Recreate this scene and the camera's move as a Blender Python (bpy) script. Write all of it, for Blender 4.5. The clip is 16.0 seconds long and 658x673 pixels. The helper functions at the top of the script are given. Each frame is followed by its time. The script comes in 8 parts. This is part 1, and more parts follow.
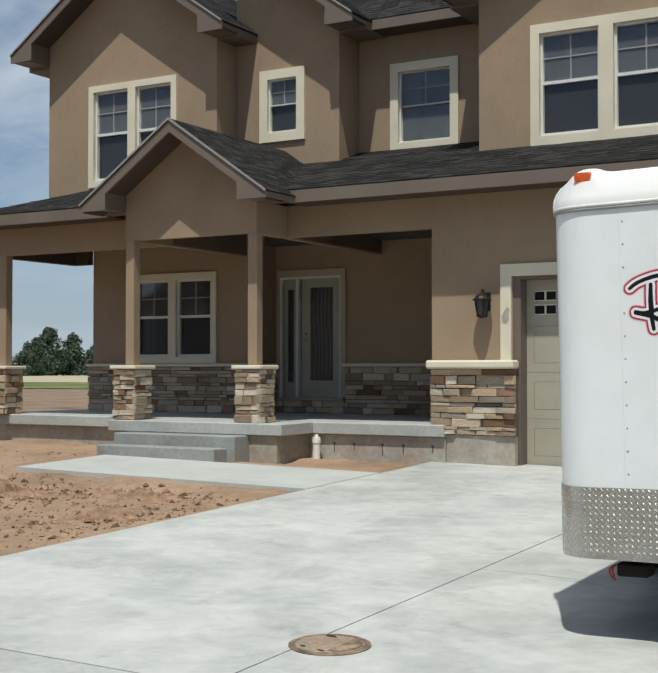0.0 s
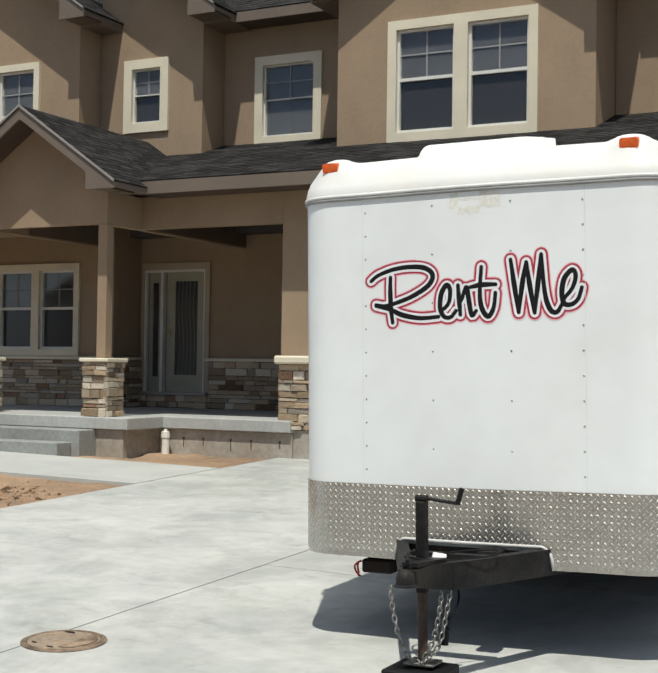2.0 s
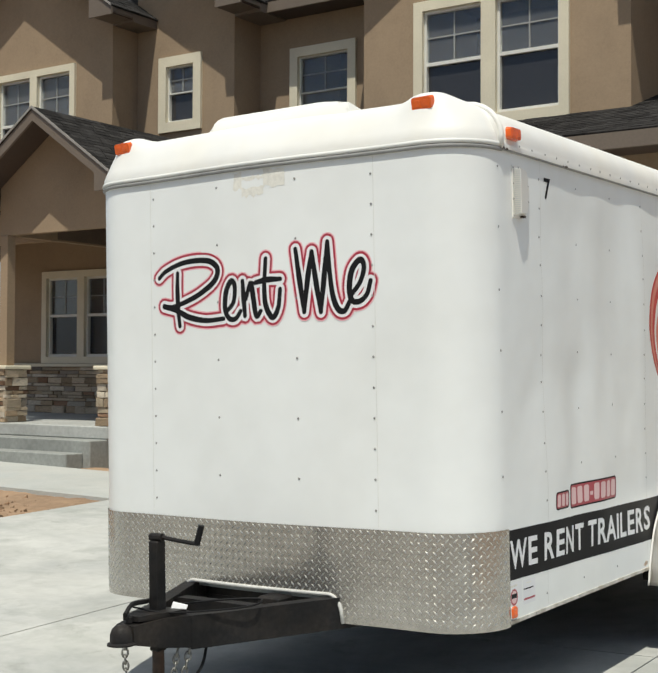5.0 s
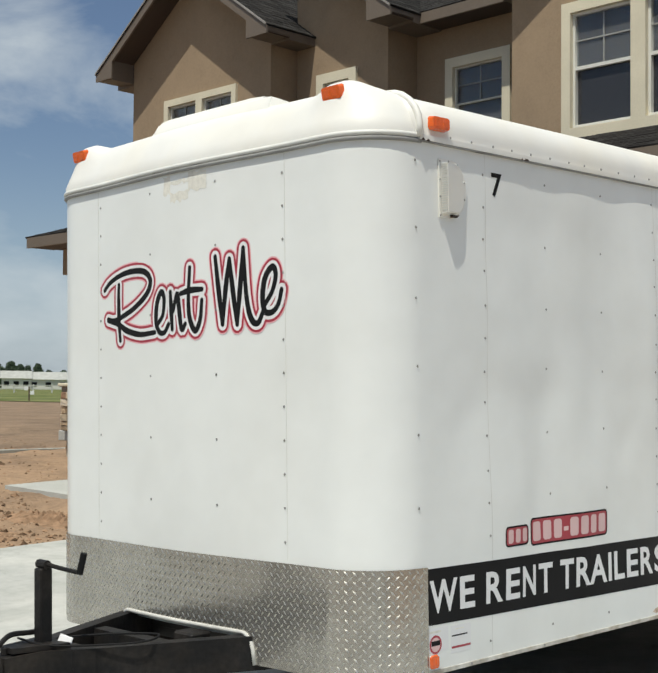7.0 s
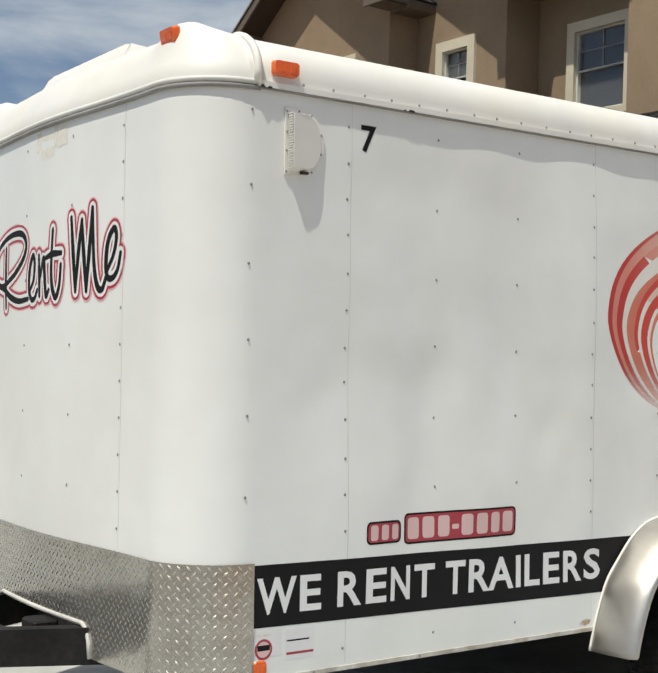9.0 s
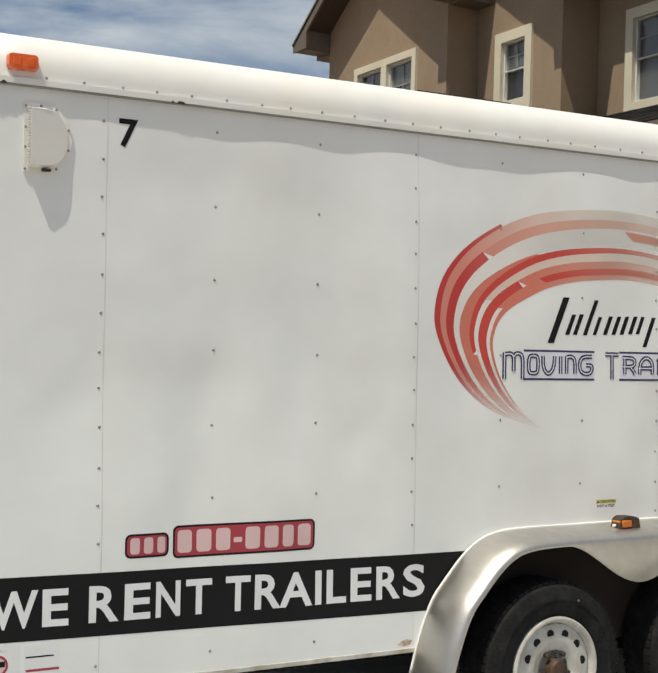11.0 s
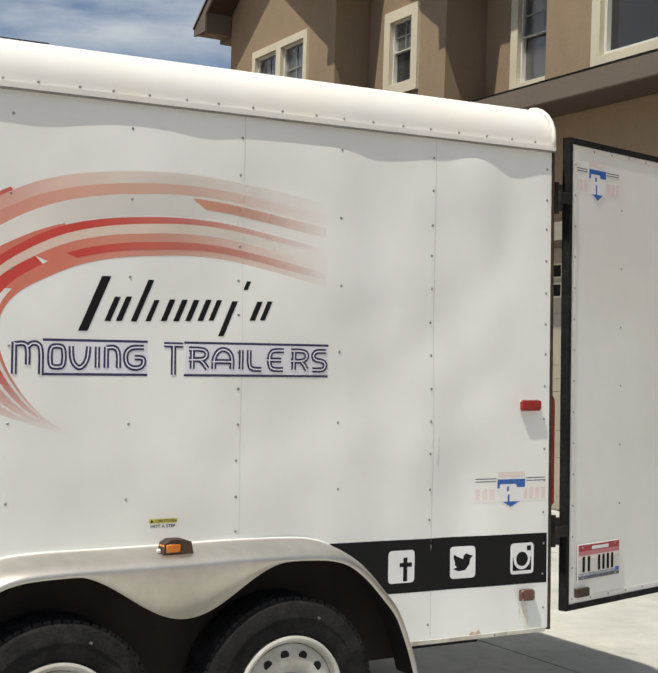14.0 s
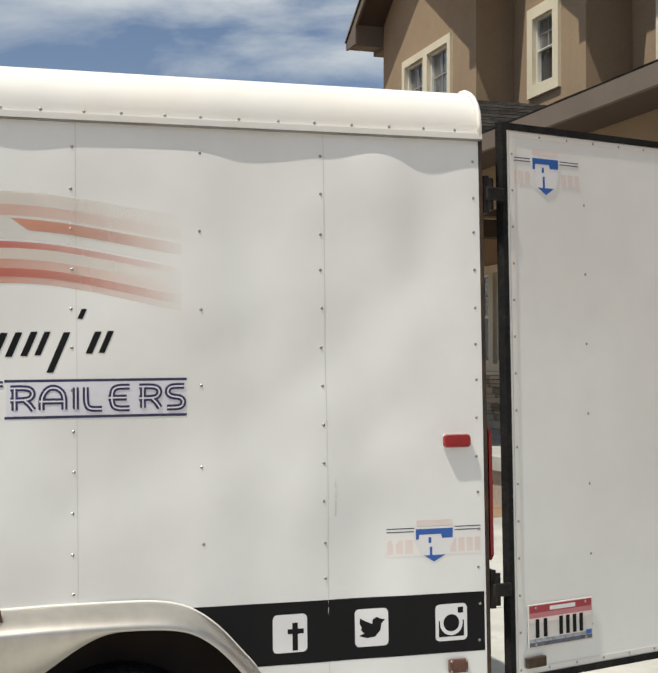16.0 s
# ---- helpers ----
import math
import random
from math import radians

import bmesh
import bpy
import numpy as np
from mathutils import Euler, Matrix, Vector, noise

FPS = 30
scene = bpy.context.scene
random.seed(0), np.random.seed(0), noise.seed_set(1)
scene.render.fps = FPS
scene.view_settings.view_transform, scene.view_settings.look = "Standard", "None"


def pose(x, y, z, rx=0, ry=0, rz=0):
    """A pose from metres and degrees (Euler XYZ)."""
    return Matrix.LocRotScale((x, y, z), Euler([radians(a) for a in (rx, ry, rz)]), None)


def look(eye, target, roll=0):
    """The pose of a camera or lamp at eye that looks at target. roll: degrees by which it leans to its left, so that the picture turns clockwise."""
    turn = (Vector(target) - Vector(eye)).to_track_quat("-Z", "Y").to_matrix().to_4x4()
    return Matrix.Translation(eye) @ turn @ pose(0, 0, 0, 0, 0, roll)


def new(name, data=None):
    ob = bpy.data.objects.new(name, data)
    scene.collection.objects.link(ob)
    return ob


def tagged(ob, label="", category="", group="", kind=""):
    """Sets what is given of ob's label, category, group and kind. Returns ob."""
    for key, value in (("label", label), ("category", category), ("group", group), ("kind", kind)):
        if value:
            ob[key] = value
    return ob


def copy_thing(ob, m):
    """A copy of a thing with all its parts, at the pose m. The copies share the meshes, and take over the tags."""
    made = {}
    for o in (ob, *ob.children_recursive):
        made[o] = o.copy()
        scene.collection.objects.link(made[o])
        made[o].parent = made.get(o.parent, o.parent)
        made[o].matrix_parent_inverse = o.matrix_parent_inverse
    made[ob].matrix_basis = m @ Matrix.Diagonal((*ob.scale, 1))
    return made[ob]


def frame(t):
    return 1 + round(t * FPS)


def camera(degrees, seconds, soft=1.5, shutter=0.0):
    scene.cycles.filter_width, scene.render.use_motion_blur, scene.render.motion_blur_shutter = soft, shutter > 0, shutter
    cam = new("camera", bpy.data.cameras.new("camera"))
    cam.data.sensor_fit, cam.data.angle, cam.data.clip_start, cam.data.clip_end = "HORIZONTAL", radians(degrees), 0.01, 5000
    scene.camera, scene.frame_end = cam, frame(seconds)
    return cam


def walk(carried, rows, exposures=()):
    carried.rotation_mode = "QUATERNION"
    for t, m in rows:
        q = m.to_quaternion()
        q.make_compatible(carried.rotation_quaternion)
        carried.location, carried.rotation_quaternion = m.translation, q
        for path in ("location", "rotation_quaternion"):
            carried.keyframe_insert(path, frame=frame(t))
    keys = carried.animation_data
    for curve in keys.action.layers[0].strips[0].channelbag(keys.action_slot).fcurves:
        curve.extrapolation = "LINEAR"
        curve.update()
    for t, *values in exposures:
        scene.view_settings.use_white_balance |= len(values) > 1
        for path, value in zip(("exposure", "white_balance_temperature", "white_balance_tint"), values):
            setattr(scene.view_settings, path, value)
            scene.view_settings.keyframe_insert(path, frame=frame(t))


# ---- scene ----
cam = camera(29.5, 16.0, soft=1.8)
PATH = [
    (0, (0.348, -6.792, 1.503), (-0.657, -5.064, 1.555), -0.0),
    (0.5, (0.489, -6.67, 1.487), (-0.472, -4.917, 1.537), 0.1),
    (1, (0.637, -6.438, 1.474), (-0.26, -4.652, 1.544), 1.0),
    (1.5, (0.949, -6.308, 1.471), (0.055, -4.52, 1.535), 0.8),
    (2, (1.189, -6.19, 1.476), (0.287, -4.405, 1.525), 0.8),
    (2.5, (1.335, -5.932, 1.461), (0.435, -4.147, 1.524), 1.0),
    (3, (1.559, -5.711, 1.444), (0.627, -3.942, 1.502), 0.6),
    (3.5, (1.808, -5.481, 1.46), (0.815, -3.745, 1.499), 0.2),
    (4, (1.937, -5.133, 1.436), (0.91, -3.417, 1.481), 0.1),
    (4.2, (1.982, -4.972, 1.468), (0.933, -3.27, 1.517), -0.1),
    (6.3, (2.812, -3.645, 1.547), (1.473, -2.162, 1.615), -0.0),
    (6.5, (2.883, -3.534, 1.545), (1.496, -2.095, 1.623), -0.3),
    (7, (2.974, -3.212, 1.526), (1.552, -1.807, 1.607), 0.5),
    (7.5, (3.095, -2.866, 1.536), (1.649, -1.488, 1.632), 1.3),
    (8, (3.313, -2.583, 1.548), (1.749, -1.34, 1.64), 1.4),
    (8.5, (3.378, -2.277, 1.528), (1.769, -1.09, 1.578), 1.7),
    (9, (3.431, -1.956, 1.542), (1.807, -0.789, 1.582), 1.9),
    (9.5, (3.644, -1.655, 1.553), (1.975, -0.555, 1.607), 1.5),
    (9.7, (3.706, -1.549, 1.57), (2.025, -0.466, 1.624), 1.3),
    (11.8, (3.963, -0.293, 1.606), (2.1, 0.434, 1.634), 2.2),
    (12, (3.942, -0.201, 1.59), (2.039, 0.415, 1.624), 2.1),
    (12.5, (4.051, 0.131, 1.615), (2.087, 0.509, 1.616), 0.8),
    (13, (4.166, 0.434, 1.635), (2.235, 0.955, 1.662), 1.2),
    (13.5, (4.073, 0.790, 1.580), (2.245, 1.599, 1.635), 2.4),
    (14, (4.022, 1.19, 1.634), (2.268, 2.151, 1.659), 1.8),
    (14.5, (4.039, 1.557, 1.665), (2.214, 2.374, 1.682), 0.9),
    (15, (3.946, 1.88, 1.659), (2.069, 2.571, 1.679), 1.0),
    (15.5, (3.87, 2.24, 1.676), (1.986, 2.908, 1.712), 0.8),
    (16, (3.932, 2.617, 1.708), (2.027, 3.224, 1.751), 0.1),
]
walk(cam, [(t, look(eye, target, roll)) for t, eye, target, roll in PATH], exposures=[(0.0, 0.02, 6110, 5), (1.5, 0.08, 6260, 5), (2.5, 0.10, 6350, 6), (4.2, 0.08, 6460, 5), (7.0, 0.04, 6450, 4), (9.5, 0.08, 6620, 6), (12.5, 0.09, 6690, 6), (14.5, 0.19, 6720, 7), (16.0, 0.20, 6720, 7)])

# ---- world, sun ----
SUN_DIR = Vector((0.145, -0.388, 0.91)).normalized()
world = bpy.data.worlds.new("world")
scene.world = world
world.use_nodes = True
wn, wl = world.node_tree.nodes, world.node_tree.links
wn.clear()
w_out = wn.new("ShaderNodeOutputWorld")
w_bg = wn.new("ShaderNodeBackground")
w_bg.inputs["Strength"].default_value = 0.07
w_sky = wn.new("ShaderNodeTexSky")
w_sky.sky_type = "NISHITA"
w_sky.sun_disc = False
w_sky.sun_elevation = math.asin(SUN_DIR.z)
w_sky.sun_rotation = math.atan2(SUN_DIR.x, SUN_DIR.y)
w_sky.dust_density = 0.5
w_sky.air_density = 1.0
w_sky.ozone_density = 1.6
w_co = wn.new("ShaderNodeTexCoord")
w_map = wn.new("ShaderNodeMapping")
w_map.inputs["Scale"].default_value = (1.0, 1.0, 2.6)
w_map.inputs["Location"].default_value = (0.3, 0.35, 0.1)
w_noise = wn.new("ShaderNodeTexNoise")
w_noise.inputs["Scale"].default_value = 3.2
w_noise.inputs["Detail"].default_value = 7.0
w_noise.inputs["Roughness"].default_value = 0.55
w_noise.inputs["Distortion"].default_value = 0.4
w_ramp = wn.new("ShaderNodeValToRGB")
w_ramp.color_ramp.elements[0].position, w_ramp.color_ramp.elements[1].position = 0.475, 0.66
w_ramp.color_ramp.elements[1].color = (0.8, 0.8, 0.8, 1)
w_mix = wn.new("ShaderNodeMixRGB")
w_mix.inputs[2].default_value = (8.3, 8.8, 9.4, 1)
# pale blue-grey air low over the horizon
w_sep = wn.new("ShaderNodeSeparateXYZ")
w_low = wn.new("ShaderNodeMapRange")
w_low.interpolation_type = "SMOOTHSTEP"
w_low.inputs["From Min"].default_value, w_low.inputs["From Max"].default_value = 0.20, -0.02
w_low.inputs["To Max"].default_value = 0.65
w_air = wn.new("ShaderNodeMixRGB")
w_air.inputs[2].default_value = (5.3, 6.5, 8.2, 1)
wl.new(w_co.outputs["Generated"], w_sep.inputs[0])
wl.new(w_sep.outputs["Z"], w_low.inputs[0])
wl.new(w_low.outputs[0], w_air.inputs[0])
w_hue = wn.new("ShaderNodeMixRGB")
w_hue.blend_type = "MULTIPLY"
w_hue.inputs[0].default_value = 1.0
w_hue.inputs[2].default_value = (1.03, 0.99, 1.05, 1)
# white veil added to the unseen upper sky for brighter, more neutral fill
w_high = wn.new("ShaderNodeMapRange")
w_high.interpolation_type = "SMOOTHSTEP"
w_high.inputs["From Min"].default_value, w_high.inputs["From Max"].default_value = 0.30, 0.80
w_high.inputs["To Max"].default_value = 0.6
w_veil = wn.new("ShaderNodeMixRGB")
w_veil.inputs[2].default_value = (8.6, 8.8, 9.0, 1)
wl.new(w_sep.outputs["Z"], w_high.inputs[0])
wl.new(w_high.outputs[0], w_veil.inputs[0])
for a, b in ((w_co.outputs["Generated"], w_map.inputs[0]), (w_map.outputs[0], w_noise.inputs[0]), (w_noise.outputs[0], w_ramp.inputs[0]),
             (w_ramp.outputs[0], w_mix.inputs[0]), (w_sky.outputs[0], w_hue.inputs[1]), (w_hue.outputs[0], w_air.inputs[1]), (w_air.outputs[0], w_veil.inputs[1]), (w_veil.outputs[0], w_mix.inputs[1]), (w_mix.outputs[0], w_bg.inputs[0]), (w_bg.outputs[0], w_out.inputs[0])):
    wl.new(a, b)
sun = new("sun", bpy.data.lights.new("sun", "SUN"))
sun.data.energy = 3.9
sun.data.angle = radians(0.7)
sun.data.color = (1.0, 0.94, 0.85)
sun.matrix_world = look(SUN_DIR * 30, (0, 0, 0))


# ---- materials ----
def material(name, color, rough=0.7, metal=0.0, scale=0.0, vary=0.15, fine=0.0, bump=0.0, bump_scale=0.0, random_piece=0.0, island=0.0, spec=0.5, tint=None, coords="Object", stretch=None, grit=0.5):
    """A node material: two scales of noise on the base colour, bump, and variation from piece to piece."""
    m = bpy.data.materials.new(name)
    m.use_nodes = True
    n, l = m.node_tree.nodes, m.node_tree.links
    p = n["Principled BSDF"]
    p.inputs["Roughness"].default_value, p.inputs["Metallic"].default_value = rough, metal
    p.inputs["Specular IOR Level"].default_value = spec
    base = n.new("ShaderNodeRGB")
    base.outputs[0].default_value = (*color, 1)
    last = base.outputs[0]
    co = n.new("ShaderNodeTexCoord").outputs[coords]
    if stretch:
        mp = n.new("ShaderNodeMapping")
        mp.inputs["Scale"].default_value = stretch
        l.new(co, mp.inputs[0])
        co = mp.outputs[0]

    def noise_at(size, detail=5.0):
        t = n.new("ShaderNodeTexNoise")
        t.inputs["Scale"].default_value, t.inputs["Detail"].default_value = size, detail
        t.inputs["Roughness"].default_value = grit
        l.new(co, t.inputs[0])
        return t.outputs[0]

    def blend(value, amount, dark, light):
        nonlocal last
        r = n.new("ShaderNodeMapRange")
        r.inputs["From Min"].default_value, r.inputs["From Max"].default_value = 0.3, 0.7
        r.inputs["To Min"].default_value, r.inputs["To Max"].default_value = 1 - amount * dark, 1 + amount * light
        l.new(value, r.inputs[0])
        x = n.new("ShaderNodeMixRGB")
        x.blend_type = "MULTIPLY"
        x.inputs[0].default_value = 1
        l.new(last, x.inputs[1])
        l.new(r.outputs[0], x.inputs[2])
        last = x.outputs[0]

    if tint and scale:
        x = n.new("ShaderNodeMixRGB")
        x.inputs[2].default_value = (*tint, 1)
        r = n.new("ShaderNodeMapRange")
        r.inputs["From Min"].default_value, r.inputs["From Max"].default_value = 0.42, 0.68
        l.new(noise_at(scale * 1.7), r.inputs[0])
        l.new(r.outputs[0], x.inputs[0])
        l.new(last, x.inputs[1])
        last = x.outputs[0]
    if scale:
        blend(noise_at(scale), vary, 1, 1)
    if fine:
        blend(noise_at(fine, 2.0), vary * 0.7, 1, 1)
    if random_piece:
        blend(n.new("ShaderNodeObjectInfo").outputs["Random"], random_piece, 1, 1)
    if island:
        blend(n.new("ShaderNodeNewGeometry").outputs["Random Per Island"], island, 1, 1)
    l.new(last, p.inputs["Base Color"])
    if bump:
        b = n.new("ShaderNodeBump")
        b.inputs["Strength"].default_value, b.inputs["Distance"].default_value = bump, 0.02
        l.new(noise_at(bump_scale or fine or 60, 4.0), b.inputs["Height"])
        l.new(b.outputs[0], p.inputs["Normal"])
    return m


def glass_material(name, color, rough=0.02, clear=1.0):
    m = bpy.data.materials.new(name)
    m.use_nodes = True
    p = m.node_tree.nodes["Principled BSDF"]
    p.inputs["Base Color"].default_value = (*color, 1)
    p.inputs["Roughness"].default_value, p.inputs["IOR"].default_value = rough, 1.5
    p.inputs["Transmission Weight"].default_value = clear
    return m


def lens_material(name, color):
    m = material(name, color, rough=0.18, scale=40, vary=0.1, bump=0.25, bump_scale=220)
    m.node_tree.nodes["Principled BSDF"].inputs["Coat Weight"].default_value = 0.5
    return m


def decal_material(name, color, near, far, second=None, turn=(0, 1)):
    """A printed film whose ink turns to a second colour, then fades out along the trailer's length between near and far."""
    m = bpy.data.materials.new(name)
    m.use_nodes = True
    n, l = m.node_tree.nodes, m.node_tree.links
    p, out = n["Principled BSDF"], n["Material Output"]
    p.inputs["Base Color"].default_value, p.inputs["Roughness"].default_value = (*color, 1), 0.35
    sep = n.new("ShaderNodeSeparateXYZ")
    l.new(n.new("ShaderNodeTexCoord").outputs["Object"], sep.inputs[0])
    a = n.new("ShaderNodeMapRange")
    a.inputs["From Min"].default_value, a.inputs["From Max"].default_value = near, far
    l.new(sep.outputs["Y"], a.inputs[0])
    if second:
        t, ink = n.new("ShaderNodeMapRange"), n.new("ShaderNodeMixRGB")
        t.inputs["From Min"].default_value, t.inputs["From Max"].default_value = turn
        l.new(sep.outputs["Y"], t.inputs[0])
        l.new(t.outputs[0], ink.inputs[0])
        ink.inputs[1].default_value, ink.inputs[2].default_value = (*color, 1), (*second, 1)
        l.new(ink.outputs[0], p.inputs["Base Color"])
    b = n.new("ShaderNodeMapRange")
    b.inputs["From Min"].default_value, b.inputs["From Max"].default_value = 1.60, 1.31
    l.new(sep.outputs["Z"], b.inputs[0])
    c = n.new("ShaderNodeMath")
    c.operation = "MAXIMUM"
    l.new(a.outputs[0], c.inputs[0])
    l.new(b.outputs[0], c.inputs[1])
    clear, mix = n.new("ShaderNodeBsdfTransparent"), n.new("ShaderNodeMixShader")
    l.new(c.outputs[0], mix.inputs[0])
    l.new(p.outputs[0], mix.inputs[1])
    l.new(clear.outputs[0], mix.inputs[2])
    l.new(mix.outputs[0], out.inputs[0])
    return m


STUCCO = material("stucco", (0.325, 0.240, 0.160), 0.9, scale=0.9, vary=0.06, fine=35, bump=0.09, bump_scale=60, spec=0.2)
TRIM = material("cream_trim", (0.66, 0.60, 0.46), 0.7, scale=2, vary=0.06, fine=50, bump=0.1, bump_scale=80)
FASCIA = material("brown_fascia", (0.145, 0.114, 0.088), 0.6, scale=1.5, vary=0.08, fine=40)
# soffit brown lowered so the colour itself deepens the porch shade
SOFFIT = material("shade_dark_soffit", (0.060, 0.040, 0.030), 0.7, scale=1.5, vary=0.08, fine=40)
BEAM_BROWN = material("stained_beam", (0.135, 0.098, 0.072), 0.75, scale=2, vary=0.12, fine=40)
METAL_EDGE = material("drip_edge", (0.33, 0.30, 0.27), 0.5, 0.3, scale=3, vary=0.1)
SHINGLE = material("asphalt_shingle", (0.033, 0.031, 0.030), 0.95, scale=7, vary=0.28, fine=45, bump=0.5, bump_scale=160, island=0.27, spec=0.1)
CONCRETE = material("concrete", (0.50, 0.497, 0.468), 0.85, scale=0.55, vary=0.08, fine=7, bump=0.12, bump_scale=70, tint=(0.40, 0.405, 0.39), spec=0.3, grit=0.66)
FRESH_CONCRETE = material("fresh_concrete", (0.455, 0.455, 0.425), 0.85, scale=1.6, vary=0.05, fine=40, bump=0.08, bump_scale=80, tint=(0.43, 0.44, 0.42), spec=0.3)
STEP_GREY = material("dark_grey_concrete", (0.265, 0.272, 0.255), 0.85, scale=1.5, vary=0.15, fine=20, bump=0.12, bump_scale=60, spec=0.3)
CONCRETE_GREY = material("grey_concrete", (0.40, 0.405, 0.385), 0.85, scale=1.2, vary=0.12, fine=20, bump=0.12, bump_scale=60, spec=0.3)
FOUNDATION = material("foundation_concrete", (0.35, 0.305, 0.245), 0.9, scale=1.4, vary=0.16, fine=14, bump=0.3, bump_scale=40, tint=(0.40, 0.37, 0.32), spec=0.2)
DIRT = material("bare_dirt", (0.365, 0.25, 0.163), 0.95, scale=0.5, vary=0.16, fine=9, bump=0.8, bump_scale=16, tint=(0.25, 0.175, 0.12), spec=0.1, grit=0.65)
DIRT.node_tree.nodes["Bump"].inputs["Distance"].default_value = 0.05


def add_far_soil(m, tone):
    """Beyond the lot's edging the soil is greyer; the change follows a ragged line."""
    n, l = m.node_tree.nodes, m.node_tree.links
    p = n["Principled BSDF"]
    last = p.inputs["Base Color"].links[0].from_socket
    sep, co, wob, add, r, mix = n.new("ShaderNodeSeparateXYZ"), n.new("ShaderNodeTexCoord"), n.new("ShaderNodeTexNoise"), n.new("ShaderNodeMath"), n.new("ShaderNodeMapRange"), n.new("ShaderNodeMixRGB")
    wob.inputs["Scale"].default_value = 0.6
    add.operation = "MULTIPLY_ADD"
    add.inputs[1].default_value = 4.0
    r.inputs["From Min"].default_value, r.inputs["From Max"].default_value, r.inputs["To Max"].default_value = -13.8, -15.8, 0.8
    l.new(co.outputs["Object"], sep.inputs[0])
    l.new(co.outputs["Object"], wob.inputs[0])
    l.new(wob.outputs[0], add.inputs[0])
    l.new(sep.outputs["X"], add.inputs[2])
    l.new(add.outputs[0], r.inputs[0])
    l.new(r.outputs[0], mix.inputs[0])
    mix.blend_type = "MULTIPLY"
    mix.inputs[2].default_value = (*tone, 1)
    l.new(last, mix.inputs[1])
    l.new(mix.outputs[0], p.inputs["Base Color"])


def add_stains(m, size, tone, low=0.50, high=0.72, stretch=(1, 1, 1), detail=6.0):
    """Uneven blotches with frayed edges, laid over the base colour."""
    n, l = m.node_tree.nodes, m.node_tree.links
    p = n["Principled BSDF"]
    last = p.inputs["Base Color"].links[0].from_socket
    co, mp, t, r, mix = n.new("ShaderNodeTexCoord"), n.new("ShaderNodeMapping"), n.new("ShaderNodeTexNoise"), n.new("ShaderNodeMapRange"), n.new("ShaderNodeMixRGB")
    mp.inputs["Scale"].default_value = stretch
    mp.inputs["Location"].default_value = (size, 2 * size, 3.1)
    t.inputs["Scale"].default_value, t.inputs["Detail"].default_value = size, detail
    t.inputs["Roughness"].default_value, t.inputs["Distortion"].default_value = 0.68, 0.6
    r.inputs["From Min"].default_value, r.inputs["From Max"].default_value = low, high
    l.new(co.outputs["Object"], mp.inputs[0])
    l.new(mp.outputs[0], t.inputs[0])
    l.new(t.outputs[0], r.inputs[0])
    l.new(r.outputs[0], mix.inputs[0])
    mix.blend_type = "MULTIPLY"
    mix.inputs[2].default_value = (*tone, 1)
    l.new(last, mix.inputs[1])
    l.new(mix.outputs[0], p.inputs["Base Color"])


add_stains(CONCRETE, 0.55, (0.80, 0.82, 0.80), 0.47, 0.70)
add_stains(CONCRETE, 1.4, (0.88, 0.885, 0.88), 0.50, 0.60, detail=9.0)
add_stains(CONCRETE, 2.9, (0.80, 0.80, 0.78), 0.57, 0.70, detail=9.0)
add_stains(FRESH_CONCRETE, 1.1, (0.86, 0.86, 0.85))
add_stains(CONCRETE_GREY, 0.9, (0.86, 0.85, 0.83))
add_stains(STUCCO, 0.8, (0.90, 0.90, 0.91), 0.44, 0.68, (1.0, 1.0, 0.6))
add_stains(STUCCO, 5.0, (0.95, 0.95, 0.95), 0.48, 0.66)
add_far_soil(DIRT, (0.66, 0.70, 0.76))
CLOD = material("dirt_clods", (0.235, 0.152, 0.096), 0.95, scale=9, vary=0.3, bump=0.6, bump_scale=30, island=0.45, spec=0.1)
ASPHALT = material("asphalt", (0.27, 0.25, 0.22), 0.9, scale=0.6, vary=0.12, fine=60, bump=0.3, bump_scale=90, spec=0.3)
GRASS = material("field_grass", (0.10, 0.125, 0.042), 0.95, scale=0.09, vary=0.25, fine=0.9, tint=(0.24, 0.225, 0.10), spec=0.1, grit=0.7)
DRY = material("dry_field", (0.40, 0.35, 0.25), 0.95, scale=0.03, vary=0.12, fine=0.4, spec=0.1)
# leaf green paled and blued: the distance haze is in the colour
LEAF = material("hazed_leaves", (0.075, 0.105, 0.068), 0.9, scale=0.5, vary=0.3, island=0.5, spec=0.2)
BARK = material("bark", (0.12, 0.09, 0.065), 0.95, scale=4, vary=0.3, bump=0.5, bump_scale=12)
VINYL = material("white_vinyl", (0.66, 0.65, 0.60), 0.45, scale=5, vary=0.04)
GLASS = glass_material("window_glass", (0.70, 0.72, 0.74), 0.02, 0.93)
SCREEN_GLASS = glass_material("screened_glass", (0.065, 0.065, 0.070), 0.12, 0.5)
GRILLE = material("grey_grille", (0.29, 0.285, 0.265), 0.6, scale=5, vary=0.05)
LINING = material("pale_lining", (0.33, 0.35, 0.36), 0.8, scale=4, vary=0.06)
# indoor gloom put into the colour of the room surfaces
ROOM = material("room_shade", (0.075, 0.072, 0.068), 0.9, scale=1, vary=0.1)
